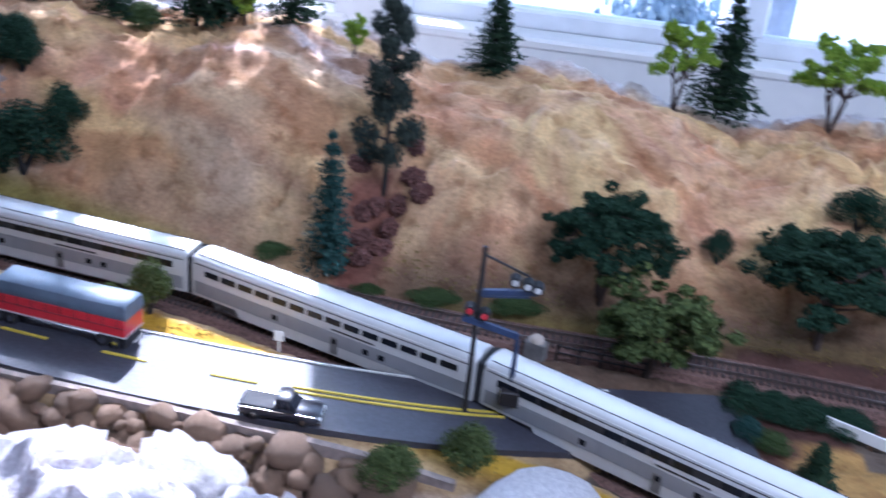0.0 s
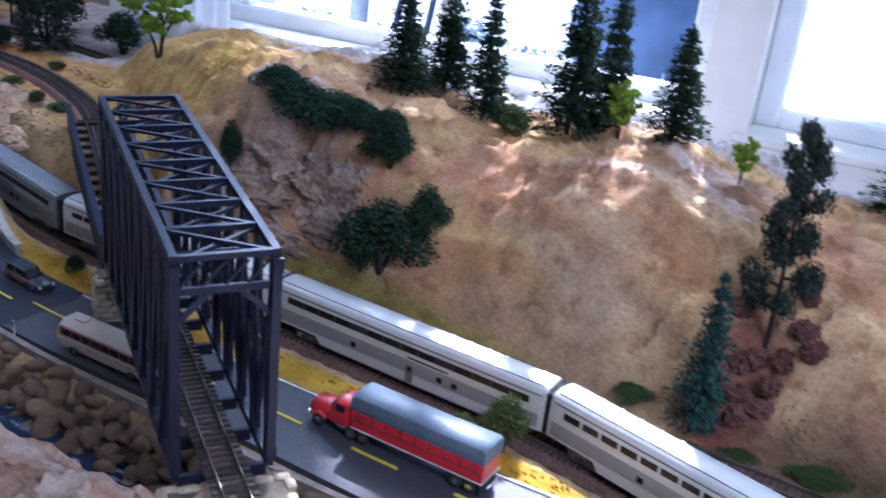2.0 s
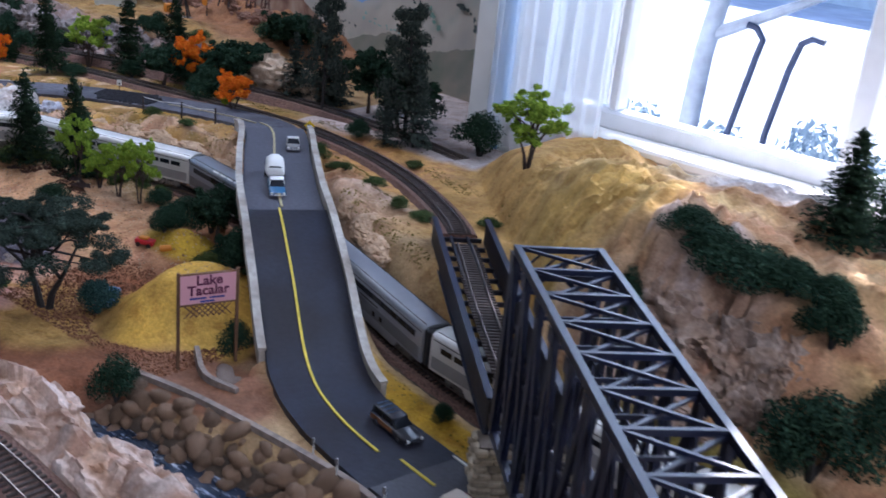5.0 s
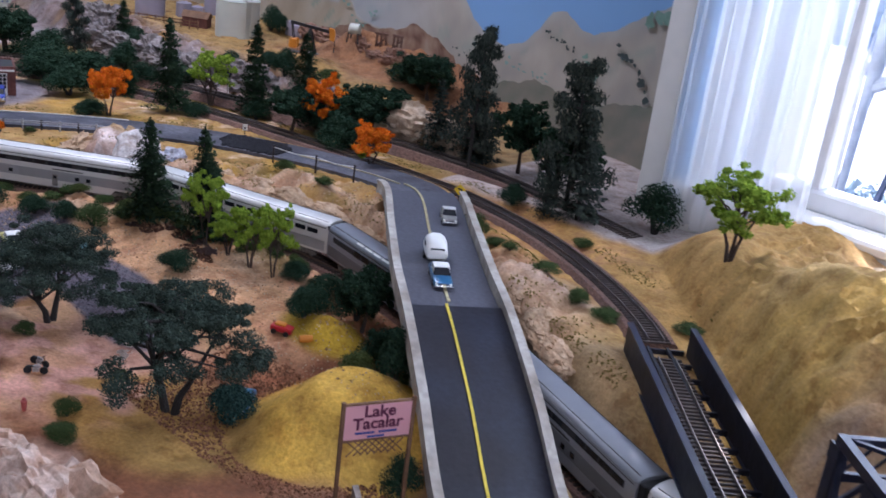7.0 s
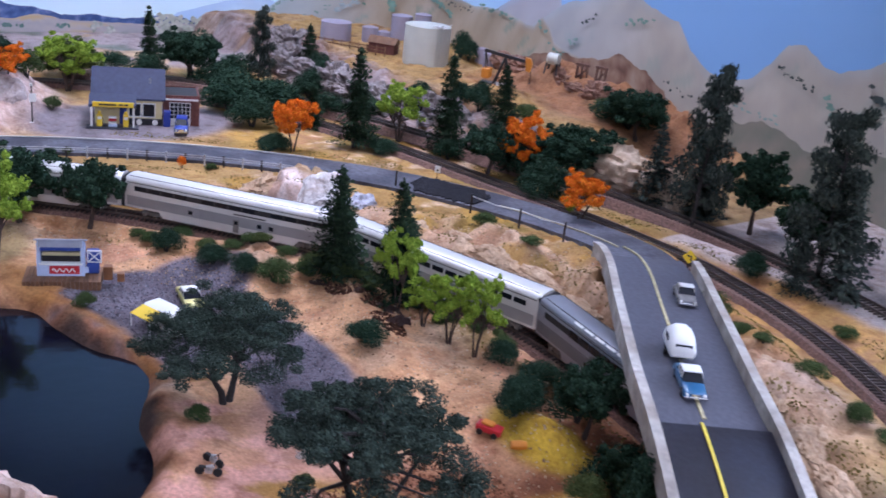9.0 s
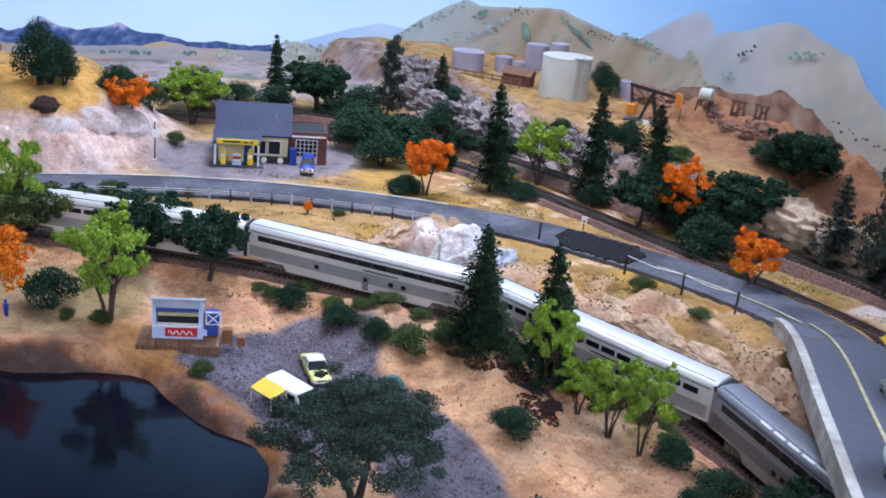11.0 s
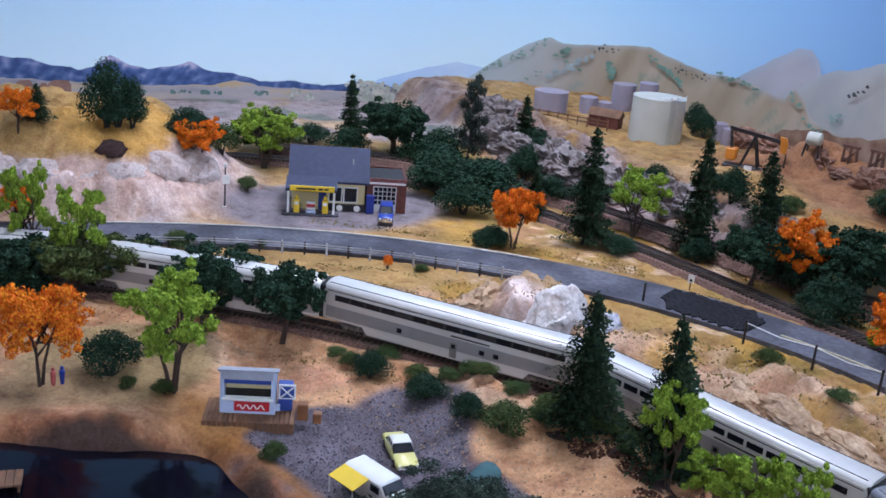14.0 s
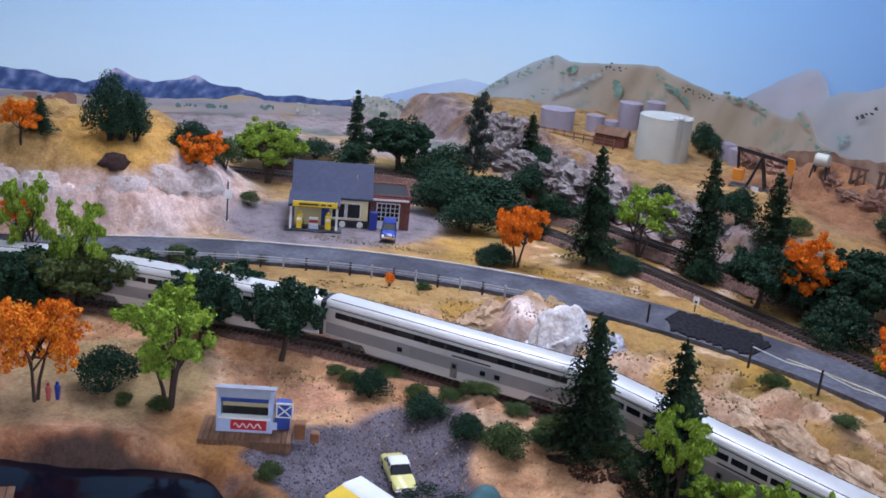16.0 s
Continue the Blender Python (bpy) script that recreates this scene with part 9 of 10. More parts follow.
def timber_trestle(x, y, turn, w, h):
    ob = thing("trestle", "rusty brown timber trestle of the derelict works", "trestle", pose(x, y, ground_z(x, y), 0, 0, turn), "trestles")
    for q in (-w / 2, 0, w / 2):
        part("post", Shape().bar((q, 0, -0.004), (q * 0.85, 0, h), 0.0034, 0.0034), M["rust_timber"], ob)
    part("cap", Shape().bar((-w * 0.6, 0, h + 0.002), (w * 0.6, 0, h + 0.002), 0.0042, 0.0042), M["rust_timber"], ob)
    part("brace", Shape().bar((-w / 2, 0.003, 0.003), (w * 0.42, 0.003, h - 0.003), 0.0022, 0.0026), M["rust_timber"], ob)


M["rust_timber"] = mat("rusty_timber", (0.13, 0.065, 0.045), 0.85, var=0.3, scale=90)
for x, y, turn, w, h in ((-2.03, 1.815, 20, 0.024, 0.030), (-1.965, 1.80, 10, 0.022, 0.028), (-2.235, 1.825, 35, 0.018, 0.022)):
    timber_trestle(x, y, turn, w, h)


# ---- roadside furniture ----
M["worn_rail"] = mat("worn_white_rail", (0.40, 0.39, 0.40), 0.7, var=0.2, scale=120)


def guard_rail():
    ob = thing("guard_rail", "white and rust cable guard rail along the worn road", "guard rail")
    p = RAMP[(RAMP[:, 0] < -1.89) & (RAMP[:, 1] > 0.70)]
    s = sides(p)
    pts = [Vector((q[0] + n_[0] * 0.047, q[1] + n_[1] * 0.047, q[2])) for q, n_ in zip(p, s)]
    for i in range(0, len(pts), 3):
        part("post", Shape().box(-0.0010, 0.0010, -0.0010, 0.0010, -0.010, 0.011), M["worn_rail"] if i % 2 else M["dark_metal"], ob, local=Matrix.Translation(pts[i]))
    for z in (0.0085, 0.0055):
        part("cable", Shape().tube([q + Vector((0.0012, 0, z)) for q in pts], [0.0007] * len(pts), 5), M["worn_rail"], ob)


guard_rail()
cf = thing("cable_fence", "dark posts with a slack cable beside the worn road", "fence")
spots = [(-1.755, 1.206), (-1.622, 1.236), (-1.542, 1.252), (-1.47, 1.262)]
for x, y in spots:
    part("post", Shape().tube([(x, y, ground_z(x, y) - 0.004), (x, y, ground_z(x, y) + 0.027)], [0.0014, 0.0013], 8), M["dark_metal"], cf)
for (xa, ya), (xb, yb) in zip(spots[1:], spots[2:]):
    za, zb = ground_z(xa, ya) + 0.024, ground_z(xb, yb) + 0.024
    part("cable", Shape().tube([(xa, ya, za), ((xa + xb) / 2, (ya + yb) / 2, (za + zb) / 2 - 0.003), (xb, yb, zb)], [0.0005] * 3, 5), M["white"], cf)
sm_z = ground_z(-2.02, 1.43)
sm_ = thing("track_signal", "thin grey mast with a dark round signal beside the track", "railway signal", pose(-2.02, 1.43, sm_z, 0, 0, 50))
part("mast", Shape().tube([(0, 0, -0.004), (0, 0, 0.052)], [0.0012, 0.0010], 8), M["silver"], sm_)
part("target", Shape().tube([(0, -0.0014, 0.050), (0, -0.0028, 0.050)], [0.0058, 0.0058], 14), M["rubber"], sm_)
part("lens", Shape().tube([(0, -0.0028, 0.050), (0, -0.0036, 0.050)], [0.0022, 0.0020], 10), M["blue"], sm_)
lp = thing("street_lamp", "thin grey pole with a small white sign and lamp", "lamp post", pose(-2.264, 0.859, 0.026))
part("pole", Shape().tube([(0, 0, -0.003), (0, 0, 0.060)], [0.0012, 0.0010], 8), M["dark_metal"], lp)
part("lamp", Shape().box(-0.002, 0.002, -0.002, 0.002, 0.0602, 0.0645, bevel=0.0006), M["white"], lp)
part("sign", Shape().box(0.0014, 0.0024, -0.004, 0.006, 0.036, 0.049), M["white"], lp)
part("base", Shape().box(-0.003, 0.003, -0.003, 0.003, -0.002, 0.003, bevel=0.0006), M["white"], lp)
for x, y in ((-1.790, 1.305),):
    ob = thing("road_sign", "small white road sign beside the worn road", "road sign", pose(x, y, ground_z(x, y), 0, 0, 50))
    part("post", Shape().tube([(0, 0, -0.003), (0, 0, 0.020)], [0.0008, 0.0008], 6), M["dark_metal"], ob)
    part("plate", Shape().box(-0.0038, 0.0038, -0.0016, -0.0010, 0.010, 0.020), M["white"], ob)
    part("arrow", Shape().box(-0.0016, 0.0016, -0.0020, -0.0017, 0.012, 0.015), M["black"], ob)
cv = thing("curve_sign", "yellow diamond curve sign at the end of the overpass", "road sign", pose(-1.338, 1.340, ground_z(-1.338, 1.340), 0, 0, 45))
zt = 0.079 - ground_z(-1.338, 1.340)
part("post", Shape().tube([(0, 0.001, -0.003), (0, 0.001, zt)], [0.0009, 0.0009], 6), M["dark_metal"], cv)
part("plate", Shape().loft([[(math.cos(a) * 0.0085, y, zt + math.sin(a) * 0.0085) for a in (0, math.pi / 2, math.pi, 1.5 * math.pi)] for y in (-0.0008, 0.0)]), M["yellow"], cv)
part("arrow", Shape().tube([(0.002, -0.0012, zt - 0.004), (0.002, -0.0012, zt + 0.001), (-0.003, -0.0012, zt + 0.002)], [0.0010, 0.0010, 0.0012], 6), M["black"], cv)
for x, y, h in ((-0.645, 0.762, 0.020), (-0.735, 0.772, 0.018), (-0.70, 0.765, 0.018)):
    ob = thing("marker_post", "small grey marker post by the kerb", "marker post", pose(x, y, 0.016), "marker posts")
    part("post", Shape().tube([(0, 0, -0.003), (0, 0, h)], [0.0008, 0.0008], 6), M["silver"], ob)
    part("plate", Shape().box(-0.0015, 0.0015, -0.0014, -0.0009, h - 0.006, h), M["bogie"], ob)


# ---- grade crossing on the right ----
def crossing_signal():
    ob = thing("crossing_signal", "dark cantilever crossing signal with paired lamps over the train", "crossing signal", pose(0.097, 0.757, 0.0))
    part("mast", Shape().tube([(0, 0, 0.005), (0, 0, 0.167)], [0.0024, 0.0020], 8), M["dark_metal"], ob)
    part("stay", Shape().tube([(0.001, 0, 0.160), (0.036, 0.010, 0.142)], [0.0011, 0.0011], 6), M["dark_metal"], ob)
    part("arm", Shape().bar((0, 0, 0.128), (0.044, 0.012, 0.128), 0.0040, 0.0045), M["slate_blue"], ob)
    part("walkway", Shape().bar((-0.002, 0.004, 0.124), (0.038, 0.014, 0.124), 0.010, 0.0012), M["slate_blue"], ob)
    part("lower_arm", Shape().bar((-0.010, -0.004, 0.106), (0.034, 0.006, 0.090), 0.0040, 0.0050), M["slate_blue"], ob)
    for x, z, red in ((0.036, 0.136, False), (0.026, 0.138, False), (0.044, 0.134, False), (-0.006, 0.113, True), (0.006, 0.110, True)):
        h = part("signal_head", Shape().tube([(x, 0.012 if z > 0.12 else 0.002, z), (x, 0.003 if z > 0.12 else -0.006, z)], [0.0050, 0.0044], 10), M["rubber"], ob)
        part("lens", Shape().tube([(x, 0.0028 if z > 0.12 else -0.0062, z), (x, 0.0020 if z > 0.12 else -0.0070, z)], [0.0028, 0.0024], 10), M["red" if red else "silver"], h)
    part("gate_post", Shape().tube([(0.034, 0.002, 0.004), (0.034, 0.002, 0.090)], [0.0022, 0.0020], 8), M["slate_blue"], ob)
    part("relay_box", Shape().box(0.026, 0.042, -0.006, 0.004, 0.030, 0.044, bevel=0.001), M["dark_metal"], ob)


crossing_signal()
bx_ = thing("relay_cabinet", "grey relay cabinet with rounded lid behind the track", "cabinet", pose(0.150, 0.862, ground_z(0.150, 0.862), 0, 0, -18))
part("cabinet", Shape().box(-0.010, 0.010, -0.006, 0.006, 0, 0.018, bevel=0.001), M["bogie"], bx_)
part("lid", Shape().lathe(0, 0, [(0.007, 0.0182), (0.0065, 0.021), (0.004, 0.0235), (0.001, 0.0245)], 14), M["tan_paint"], bx_, smooth=True)
fn = thing("pipe_fence", "dark pipe fence beside the second track", "fence", pose(0.170, 0.868, ground_z(0.17, 0.868), 0, 0, -6))
for q in range(5):
    part("post", Shape().tube([(q * 0.020, 0, -0.003), (q * 0.020, 0, 0.018)], [0.0012, 0.0012], 6), M["dark_metal"], fn)
for z in (0.010, 0.017):
    part("pipe", Shape().tube([(0, -0.0012, z), (0.080, -0.0012, z)], [0.0009, 0.0009], 6), M["dark_metal"], fn)
wb = thing("white_barrier", "long white board on low posts beside the road", "barrier", pose(0.432, 0.818, ground_z(0.432, 0.818), 0, 0, -28))
part("board", Shape().box(-0.030, 0.050, -0.0010, 0.0010, 0.006, 0.017, bevel=0.0003), M["white"], wb)
for x in (-0.022, 0.010, 0.042):
    part("post", Shape().box(x - 0.0012, x + 0.0012, 0.0012, 0.0034, -0.003, 0.014), M["wood"], wb)
mb = thing("crossing_board", "small white crossing board on a thin post", "road sign", pose(-0.072, 0.806, ground_z(-0.072, 0.806)))
part("post", Shape().tube([(0, 0, -0.003), (0, 0, 0.020)], [0.0010, 0.0010], 6), M["white"], mb)
part("plate", Shape().box(-0.0045, 0.0045, -0.0016, -0.0010, 0.012, 0.022, bevel=0.0002), M["white"], mb)


# ---- stones and rocks ----
def boulder(seed, squash=0.7, sub=2, rough=0.35):
    r = random.Random(seed)
    bm = bmesh.new()
    bmesh.ops.create_icosphere(bm, subdivisions=sub, radius=1.0)
    o = Vector((r.uniform(0, 50), r.uniform(0, 50), r.uniform(0, 50)))
    for v in bm.verts:
        n = noise.noise(v.co * 1.1 + o) * rough + noise.noise(v.co * 2.6 + o) * rough * 0.45
        if sub > 2 and rough > 0.2:
            n += (0.5 - abs(noise.noise(v.co * 2.2 + o)) - 0.5 * abs(noise.noise(v.co * 5.0 + o))) * 0.55
        v.co *= 1 + n
        v.co.z *= squash
    me = bpy.data.meshes.new("stone")
    bm.to_mesh(me)
    bm.free()
    return me


STONES = []
for k in range(7):
    me = boulder(100 + k, 0.72 + 0.04 * (k % 3), 2, 0.42)
    me.materials.append(M["stone"])
    me.shade_smooth()
    STONES.append(me)
bank = thing("stone_bank", "rip-rap bank of rounded brown stones above the creek", "stone bank", kind="structure")
sr = random.Random(31)
fk = spline(kerb[::6], 0.0125)
fsid = sides(fk)
for i in range(330):
    q = fk[int(i * len(fk) / 330)]
    n_ = fsid[int(i * len(fk) / 330)]
    n_ = n_ if n_[1] < 0 else -n_
    u = (i * 0.618034) % 1.0
    d = 0.006 + u * 0.048 + sr.uniform(-0.003, 0.003)
    big = 0.0088 + 0.0036 * smooth(-0.45, -0.15, q[0])
    size = big * (0.55 + 1.0 * sr.random() ** 1.6)
    x, y = q[0] + n_[0] * d + sr.uniform(-0.008, 0.008), q[1] + n_[1] * d
    z = q[2] - 0.004 - u * 0.038 + sr.uniform(-0.001, 0.003)
    part("stone", sr.choice(STONES), None, bank, local=Matrix.Translation((x, y, z)) @ Euler((sr.uniform(-0.7, 0.7), sr.uniform(-0.7, 0.7), sr.uniform(0, 6.28))).to_matrix().to_4x4() @ Matrix.Diagonal((size * sr.uniform(0.95, 1.3), size * sr.uniform(0.8, 1.1), size * sr.uniform(0.8, 1.1), 1)))


def rock(name, label, spots, material, seed, squash=0.7, sub=4, rough=0.5, group="rocks"):
    """Rough plaster castings: x, y, size, stretch, sink."""
    for k, (x, y, size, stretch, sink) in enumerate(spots):
        me = boulder(seed + k, squash, sub, rough)
        me.name = "rock"
        me.materials.append(M[material])
        me.shade_smooth()
        ob = new(name, me)
        ob.matrix_world = Matrix.Translation((x, y, ground_z(x, y) - sink)) @ Matrix.Rotation(seed * 1.3 + k * 1.9, 4, "Z") @ Matrix.Diagonal((size * stretch, size, size, 1))
        tagged(ob, label, "rock", group)


rock("boulder", "smooth pale plaster boulder on the near ledge", [(-0.075, 0.57, 0.035, 1.3, 0.010), (-0.17, 0.585, 0.040, 1.2, 0.012), (-0.125, 0.60, 0.030, 1.2, 0.006), (-0.21, 0.615, 0.026, 1.2, 0.004)], "chalk", 200, 0.75, 4, 0.35)
rock("boulder", "broad smooth pale boulder by the near ledge", [(0.150, 0.585, 0.052, 2.2, 0.050)], "chalk", 204, 0.7, 3, 0.12)
rock("boulder", "grey boulder on the golden hilltop", [(-2.312, 0.715, 0.016, 1.4, 0.002)], "dark_rock", 340, 0.7, 3, 0.3)
rock("rubble", "low pink rubble beside the lake sign", [(-0.90, 0.815, 0.012, 1.5, 0.004), (-0.885, 0.805, 0.010, 1.4, 0.003), (-1.32, 0.83, 0.012, 1.5, 0.006), (-1.30, 0.81, 0.010, 1.5, 0.005), (-1.345, 0.815, 0.009, 1.5, 0.004)], "rock", 350, 0.6, 3, 0.5)
rock("rubble", "dark leaf litter heap under the firs", [(-1.475, 1.005, 0.020, 1.8, 0.013), (-1.44, 0.99, 0.016, 1.8, 0.011), (-1.565, 0.985, 0.014, 1.8, 0.010), (-1.515, 1.00, 0.014, 1.6, 0.010)], "dark_rock", 360, 0.6, 3, 0.5)


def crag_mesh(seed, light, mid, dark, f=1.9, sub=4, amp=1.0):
    """A broken rock casting: flat facets that meet in steps, the cracks between them coloured dark for wash and shade.
    """
    r = random.Random(seed)
    o = Vector((r.uniform(0, 50), r.uniform(0, 50), r.uniform(0, 50)))
    bm = bmesh.new()
    bmesh.ops.create_icosphere(bm, subdivisions=sub, radius=1.0)
    cols = []
    L_, M_, D_ = Vector(light), Vector(mid), Vector(dark)
    for v in bm.verts:
        p = v.co.copy()
        q = Vector((p.x, p.y, p.z * 1.5)) * f + o + noise.noise_vector(p * 2.0 + o) * 0.35
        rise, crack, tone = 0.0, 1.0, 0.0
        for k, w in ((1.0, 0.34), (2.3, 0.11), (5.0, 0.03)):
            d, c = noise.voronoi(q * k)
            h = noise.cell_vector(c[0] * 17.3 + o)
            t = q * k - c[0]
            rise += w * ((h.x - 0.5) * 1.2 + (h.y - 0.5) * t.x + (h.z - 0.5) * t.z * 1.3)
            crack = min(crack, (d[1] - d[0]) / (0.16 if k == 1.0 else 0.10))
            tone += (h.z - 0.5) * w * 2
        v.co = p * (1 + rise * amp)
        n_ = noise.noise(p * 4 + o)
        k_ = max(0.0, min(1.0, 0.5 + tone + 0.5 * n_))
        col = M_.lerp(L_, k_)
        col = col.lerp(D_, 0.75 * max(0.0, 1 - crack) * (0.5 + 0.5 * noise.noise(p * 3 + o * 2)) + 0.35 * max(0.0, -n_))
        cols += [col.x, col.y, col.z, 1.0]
    me = bpy.data.meshes.new("rock")
    bm.to_mesh(me)
    bm.free()
    at = me.color_attributes.new("soil", "FLOAT_COLOR", "POINT")
    at.data.foreach_set("color", cols)
    me.materials.append(M["land"])
    me.shade_smooth()
    me.set_sharp_from_angle(angle=radians(32))
    return me


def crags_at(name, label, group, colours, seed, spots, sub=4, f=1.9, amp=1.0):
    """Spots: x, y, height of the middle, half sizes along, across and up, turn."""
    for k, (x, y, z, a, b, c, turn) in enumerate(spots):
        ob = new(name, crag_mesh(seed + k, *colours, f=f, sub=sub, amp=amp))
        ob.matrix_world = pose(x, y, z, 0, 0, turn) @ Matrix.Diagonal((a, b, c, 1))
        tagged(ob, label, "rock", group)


PINK = ((0.46, 0.36, 0.30), (0.36, 0.235, 0.155), (0.15, 0.085, 0.06))
GREY = ((0.33, 0.295, 0.29), (0.185, 0.15, 0.14), (0.065, 0.045, 0.04))
WHITE = ((0.80, 0.76, 0.74), (0.62, 0.56, 0.54), (0.38, 0.31, 0.27))
PALE = ((0.55, 0.48, 0.465), (0.45, 0.365, 0.335), (0.33, 0.25, 0.22))
TAN = ((0.55, 0.40, 0.27), (0.44, 0.29, 0.175), (0.28, 0.16, 0.09))
RUST = ((0.34, 0.20, 0.14), (0.22, 0.11, 0.075), (0.09, 0.045, 0.035))
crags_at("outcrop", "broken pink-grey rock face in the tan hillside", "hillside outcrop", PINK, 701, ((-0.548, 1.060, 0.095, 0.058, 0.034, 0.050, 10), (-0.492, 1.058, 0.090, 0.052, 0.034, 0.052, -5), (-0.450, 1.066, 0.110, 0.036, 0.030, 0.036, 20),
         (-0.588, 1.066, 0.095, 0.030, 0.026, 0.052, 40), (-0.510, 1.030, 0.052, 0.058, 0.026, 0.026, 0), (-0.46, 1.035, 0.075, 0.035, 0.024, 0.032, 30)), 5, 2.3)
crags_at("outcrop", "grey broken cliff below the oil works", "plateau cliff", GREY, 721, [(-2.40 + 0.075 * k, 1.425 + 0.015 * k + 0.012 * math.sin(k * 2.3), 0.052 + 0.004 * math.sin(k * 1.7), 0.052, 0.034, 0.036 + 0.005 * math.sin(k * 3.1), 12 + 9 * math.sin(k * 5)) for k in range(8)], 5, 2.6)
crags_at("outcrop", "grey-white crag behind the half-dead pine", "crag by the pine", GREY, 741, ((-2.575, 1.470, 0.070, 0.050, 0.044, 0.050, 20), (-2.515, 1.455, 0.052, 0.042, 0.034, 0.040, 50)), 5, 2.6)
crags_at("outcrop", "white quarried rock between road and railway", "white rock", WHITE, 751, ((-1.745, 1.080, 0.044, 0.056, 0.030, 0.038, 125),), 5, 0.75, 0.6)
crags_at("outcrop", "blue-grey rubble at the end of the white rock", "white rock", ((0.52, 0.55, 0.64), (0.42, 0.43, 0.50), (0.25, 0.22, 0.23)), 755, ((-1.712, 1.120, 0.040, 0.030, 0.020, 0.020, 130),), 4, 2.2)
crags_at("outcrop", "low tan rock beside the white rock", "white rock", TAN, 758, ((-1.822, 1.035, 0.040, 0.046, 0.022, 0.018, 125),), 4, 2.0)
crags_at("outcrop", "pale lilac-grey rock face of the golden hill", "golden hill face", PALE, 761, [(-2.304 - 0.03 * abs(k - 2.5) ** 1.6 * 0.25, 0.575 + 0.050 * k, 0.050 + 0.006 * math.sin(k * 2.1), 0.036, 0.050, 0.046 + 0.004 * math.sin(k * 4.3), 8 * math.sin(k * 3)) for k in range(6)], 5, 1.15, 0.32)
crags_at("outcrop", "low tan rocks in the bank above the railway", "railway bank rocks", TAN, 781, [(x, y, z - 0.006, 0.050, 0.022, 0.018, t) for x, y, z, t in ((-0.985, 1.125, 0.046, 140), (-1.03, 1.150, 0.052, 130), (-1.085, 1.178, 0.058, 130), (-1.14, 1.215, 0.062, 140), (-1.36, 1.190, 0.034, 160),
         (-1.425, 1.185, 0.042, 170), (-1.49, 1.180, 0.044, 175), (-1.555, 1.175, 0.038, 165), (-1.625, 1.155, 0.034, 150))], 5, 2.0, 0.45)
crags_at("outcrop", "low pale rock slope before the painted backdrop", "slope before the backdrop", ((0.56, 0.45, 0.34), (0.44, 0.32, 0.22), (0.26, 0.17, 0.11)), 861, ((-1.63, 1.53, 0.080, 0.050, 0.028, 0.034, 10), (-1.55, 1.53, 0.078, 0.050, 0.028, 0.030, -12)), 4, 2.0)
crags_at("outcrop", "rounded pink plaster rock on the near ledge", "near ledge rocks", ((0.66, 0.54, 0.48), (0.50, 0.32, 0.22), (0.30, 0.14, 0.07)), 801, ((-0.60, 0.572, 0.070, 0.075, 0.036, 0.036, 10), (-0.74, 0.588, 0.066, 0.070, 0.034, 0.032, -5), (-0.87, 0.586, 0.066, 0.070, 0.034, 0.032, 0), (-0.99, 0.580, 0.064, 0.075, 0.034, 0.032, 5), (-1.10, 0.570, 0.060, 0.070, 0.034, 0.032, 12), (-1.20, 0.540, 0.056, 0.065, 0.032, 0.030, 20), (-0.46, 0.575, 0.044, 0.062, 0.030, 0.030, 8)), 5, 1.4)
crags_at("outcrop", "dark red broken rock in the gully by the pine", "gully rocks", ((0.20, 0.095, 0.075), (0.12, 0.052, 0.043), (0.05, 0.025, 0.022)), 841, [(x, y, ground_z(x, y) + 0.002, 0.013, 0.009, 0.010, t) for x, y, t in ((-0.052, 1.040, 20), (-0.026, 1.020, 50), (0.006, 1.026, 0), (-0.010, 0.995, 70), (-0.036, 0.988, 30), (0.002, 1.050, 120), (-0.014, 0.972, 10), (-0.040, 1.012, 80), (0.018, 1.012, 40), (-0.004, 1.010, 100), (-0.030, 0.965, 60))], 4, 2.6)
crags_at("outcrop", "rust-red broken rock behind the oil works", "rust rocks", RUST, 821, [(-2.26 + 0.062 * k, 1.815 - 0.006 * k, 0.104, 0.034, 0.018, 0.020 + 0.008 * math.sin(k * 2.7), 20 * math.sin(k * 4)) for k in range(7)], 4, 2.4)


# ---- small painted figures and camp things ----
def figure(x, y, label, material, h=0.019):
    sh = Shape().lathe(0, 0, [(0.0016, 0), (0.0022, h * 0.25), (0.0026, h * 0.55), (0.0030, h * 0.75), (0.0012, h * 0.82), (0.0017, h * 0.90), (0.0014, h * 0.98), (0.0003, h)], 10)
    solid("figurine", sh, M[material], label, "figurine", group="figurines", smooth=True, m=pose(x, y, ground_z(x, y) - 0.0005))


figure(-1.822, 0.575, "tiny painted figurine in red and blue", "skin_plain")
figure(-1.822, 0.583, "tiny painted figurine in blue", "blue")
figure(-1.225, 0.673, "tiny painted figurine in red", "skin_plain", 0.013)
M["hide"] = mat("pale_motorcycle", (0.45, 0.44, 0.44), 0.4, 0.4, var=0.3, scale=200)


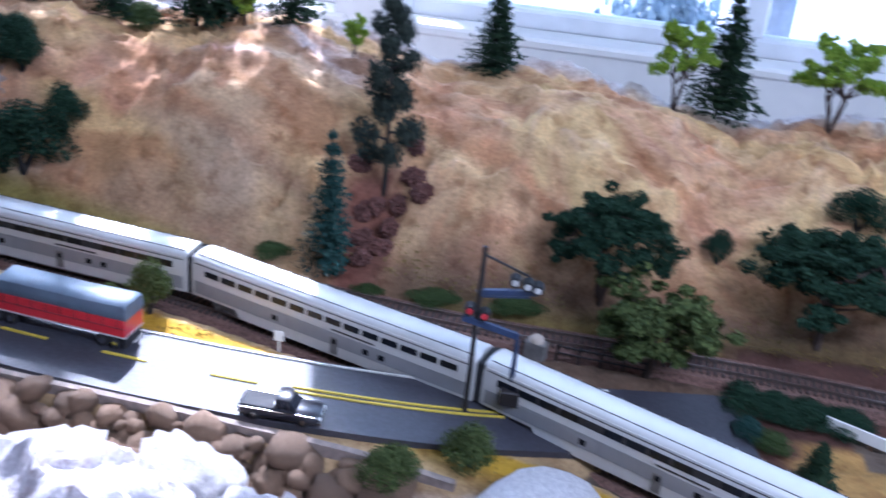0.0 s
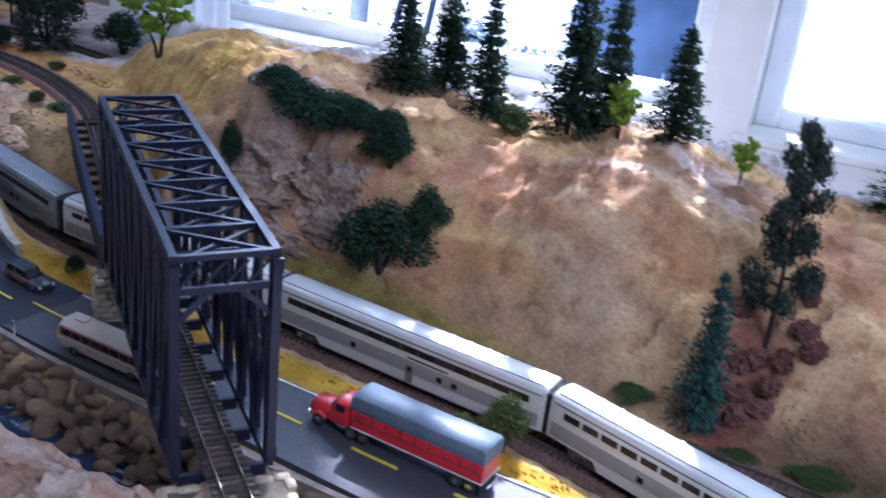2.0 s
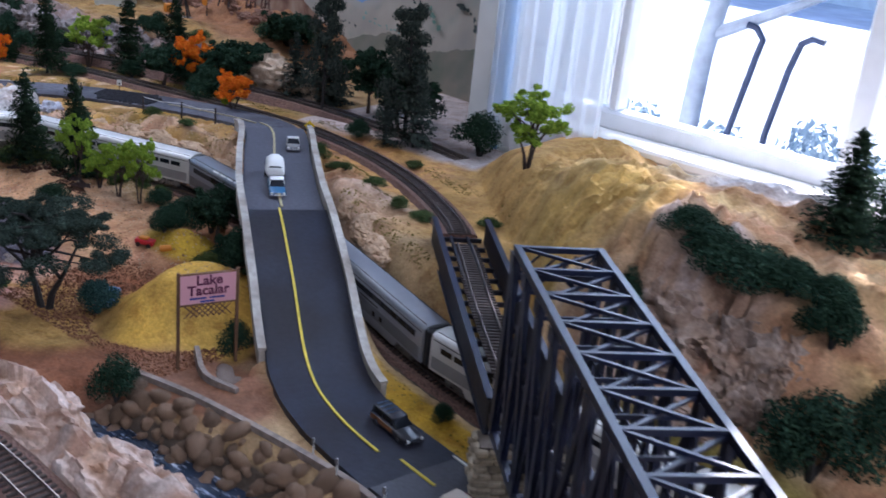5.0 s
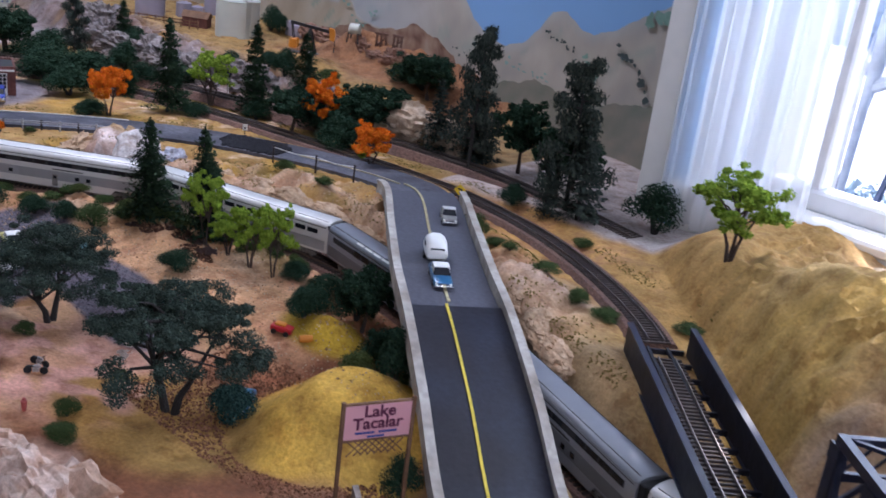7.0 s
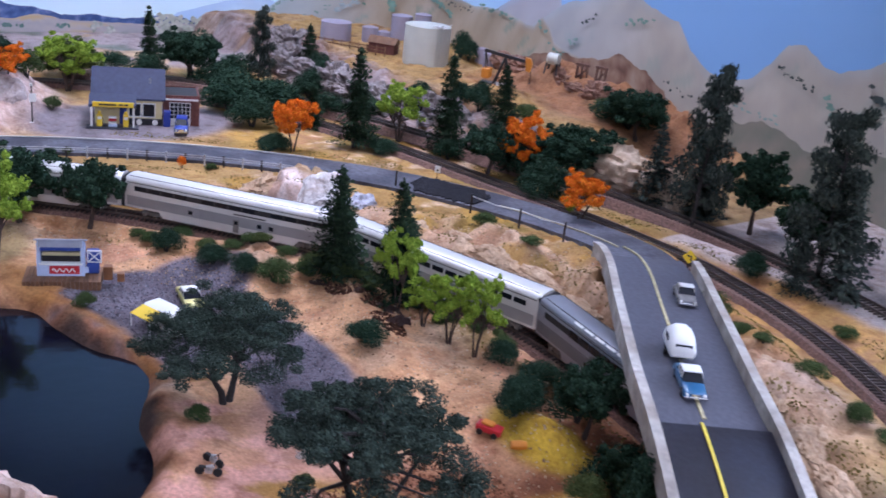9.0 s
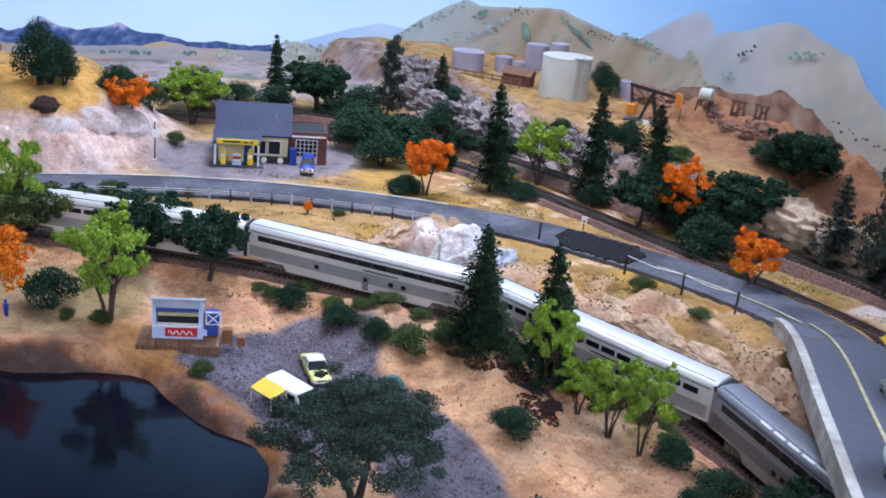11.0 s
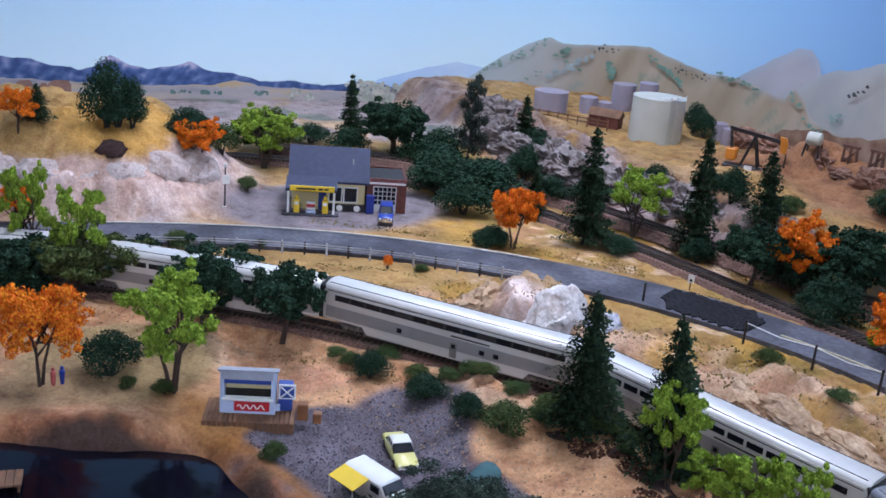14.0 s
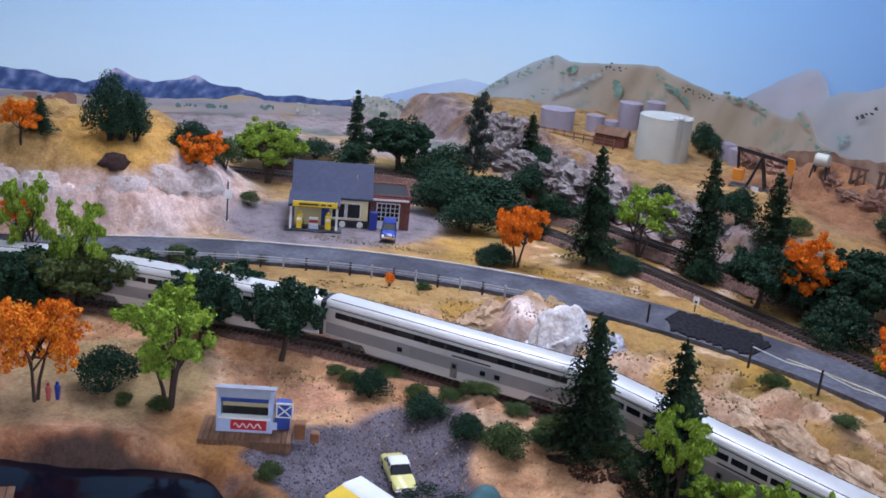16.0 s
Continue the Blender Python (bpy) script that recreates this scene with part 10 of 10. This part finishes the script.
def motorcycle(x, y, turn):
    ob = thing("motorcycle", "tiny grey and black motorcycle on pink dirt", "motorcycle", pose(x, y, ground_z(x, y), 0, 0, turn), "motorcycles")
    for wx in (-0.0075, 0.0075):
        part("wheel", Shape().tube([(wx, -0.0008, 0.0038), (wx, 0.0008, 0.0038)], [0.0038, 0.0038], 12), M["rubber"], ob)
    part("tank", Shape().tube([(-0.002, 0, 0.0080), (0.003, 0, 0.0086), (0.005, 0, 0.0080)], [0.0012, 0.0020, 0.0012], 8), M["hide"], ob)
    part("seat", Shape().box(-0.0085, -0.0015, -0.0016, 0.0016, 0.0070, 0.0084, bevel=0.0004), M["rubber"], ob)
    part("fork", Shape().bar((0.0075, 0, 0.0038), (0.0050, 0, 0.0110), 0.0012, 0.0012), M["chrome"], ob)
    part("handlebar", Shape().bar((0.0050, -0.0035, 0.0112), (0.0050, 0.0035, 0.0112), 0.0008, 0.0008), M["chrome"], ob)
    part("engine", Shape().box(-0.0030, 0.0030, -0.0018, 0.0018, 0.0025, 0.0065, bevel=0.0004), M["hide"], ob)


motorcycle(-1.298, 0.722, 20)
motorcycle(-1.285, 0.712, 50)
bench = thing("jetty", "small red-brown jetty standing in the lake", "jetty", pose(-1.690, 0.512, POND[4], 0, 0, 80))
for k in range(8):
    part("plank", Shape().box(-0.030 + k * 0.0066, -0.0240 + k * 0.0066, -0.012, 0.012, 0.006, 0.008), M["wood"], bench)
for x in (-0.027, 0.020):
    for y in (-0.010, 0.010):
        part("post", Shape().tube([(x, y, -0.018), (x, y, 0.0058)], [0.0012, 0.0012], 6), M["wood"], bench)
wr = thing("wrecked_cart", "tiny red and rusty wreck of a cart in the brush", "cart", pose(-1.225, 0.955, ground_z(-1.225, 0.955), 0, 4, 30))
part("box", Shape().box(-0.012, 0.012, -0.006, 0.006, 0.003, 0.009, bevel=0.0008), M["red"], wr)
part("load", Shape().box(-0.008, 0.004, -0.004, 0.004, 0.0092, 0.012, bevel=0.0008), M["orange_paint"], wr)
for x in (-0.007, 0.007):
    for y in (-0.0065, 0.0065):
        part("wheel", Shape().tube([(x, y - 0.0008, 0.003), (x, y + 0.0008, 0.003)], [0.003, 0.003], 10), M["dark_metal"], wr)
bl = thing("barrel", "rusty orange barrel lying in the brush", "barrel", pose(-1.188, 0.958, ground_z(-1.188, 0.958), 0, 0, 60))
part("shell", Shape().tube([(-0.007, 0, 0.0042), (-0.003, 0, 0.0042), (0.003, 0, 0.0042), (0.007, 0, 0.0042)], [0.0036, 0.0042, 0.0042, 0.0036], 12), M["orange_paint"], bl, smooth=True)

# ---- outdoors beyond the glass ----
M["haze_green"] = leaf_mat("garden_leaves", (0.24, 0.32, 0.40), (0.46, 0.56, 0.62))
M["pale_trunk"] = mat("pale_trunk", (0.36, 0.40, 0.47), 0.9, var=0.2, scale=20)
gt = thing("garden_tree", "pale-barked tree in the yard outside the window", "tree", pose(-1.58, 3.2, -1.2))
part("trunk", Shape().tube([(0, 0, -0.05), (0.01, 0, 0.6), (0.03, 0, 1.2), (0.30, 0.05, 3.4)], [0.055, 0.036, 0.030, 0.022], 12), M["pale_trunk"], gt, smooth=True)
part("limb", Shape().tube([(0.03, 0, 1.25), (0.35, 0.05, 1.42), (0.8, 0.1, 3.3)], [0.022, 0.016, 0.010], 8), M["pale_trunk"], gt, smooth=True)
# crown out of view, placed to block sun left of the road's lit patch
cr2 = Shape()
grr = random.Random(3)
for k in range(44):
    flakes(cr2, grr, (grr.uniform(-0.75, 0.33), grr.uniform(-0.7, 0.7), grr.uniform(3.55, 5.1)), 0.36, 110, 0.075, 0.7, 0.2)
part("crown", leaf_mesh("crown", cr2, M["haze_green"]), None, gt)
# added tree, its crown out of view, keeps sun off the right-hand hill
shade_tree = thing("garden_tree", "unseen leafy tree added to block sun at the wider window", "tree", pose(0.75, 3.3, -1.2))
part("trunk", Shape().tube([(0, 0, -0.05), (0.02, 0, 1.2), (-0.03, 0, 2.6), (0.0, 0.05, 3.6)], [0.11, 0.085, 0.07, 0.03], 12), M["pale_trunk"], shade_tree, smooth=True)
cr3 = Shape()
for k in range(72):
    flakes(cr3, grr, (grr.uniform(-1.08, 1.3), grr.uniform(-0.7, 0.7), grr.uniform(2.5, 4.4)), 0.36, 130, 0.075, 0.7, 0.2)
part("crown", leaf_mesh("crown", cr3, M["haze_green"]), None, shade_tree)
for x, bend in ((-1.43, ((-0.03, -0.02), (0.0, 0.95), (0.045, 1.22), (0.055, 1.27), (0.030, 1.30), (0.0, 1.305))), (-1.315, ((-0.03, -0.02), (0.005, 1.0), (0.035, 1.20), (0.055, 1.28), (0.085, 1.30), (0.12, 1.295)))):
    hk = thing("bent_pole", "thin bent grey pole standing in the yard", "pole", pose(x, 3.2, -1.2), "bent poles")
    part("pole", Shape().tube([(u, 0, z) for u, z in bend], [0.010] * 6, 8), M["slate_blue"], hk, smooth=True)
M["pale_canvas"] = mat("blue_grey_canvas", (0.13, 0.20, 0.36), 0.7, var=0.2, scale=9)
sb = thing("garden_umbrella", "grey-blue garden umbrella folded wide in the yard", "umbrella", pose(-0.68, 3.6, -1.2))
part("pole", Shape().tube([(0, 0, -0.02), (0, 0, 1.15)], [0.02, 0.02], 8), M["slate_blue"], sb)
part("canopy", Shape().lathe(0, 0, [(0.06, 0.78), (0.20, 0.86), (0.255, 0.98), (0.26, 1.08), (0.22, 1.19), (0.14, 1.26), (0.05, 1.29), (0.005, 1.30)], 11), M["pale_canvas"], sb, smooth=True)
for x, y, w, h in ((-1.50, 3.3, 0.6, 1.04), (-1.22, 3.4, 0.5, 1.10), (-0.98, 3.3, 0.45, 1.06), (-0.42, 3.3, 0.5, 1.15), (-1.85, 3.4, 0.6, 1.02), (0.5, 3.5, 0.7, 1.25)):
    ob = thing("garden_shrub", "pale garden shrub in the glare outside", "shrub", pose(x, y, -1.2) @ Matrix.Diagonal((w, w, h, 1)), "garden shrubs")
    part("crown", leaf_mesh("crown", bush_mesh(90)[1], M["haze_green"]) , None, ob)
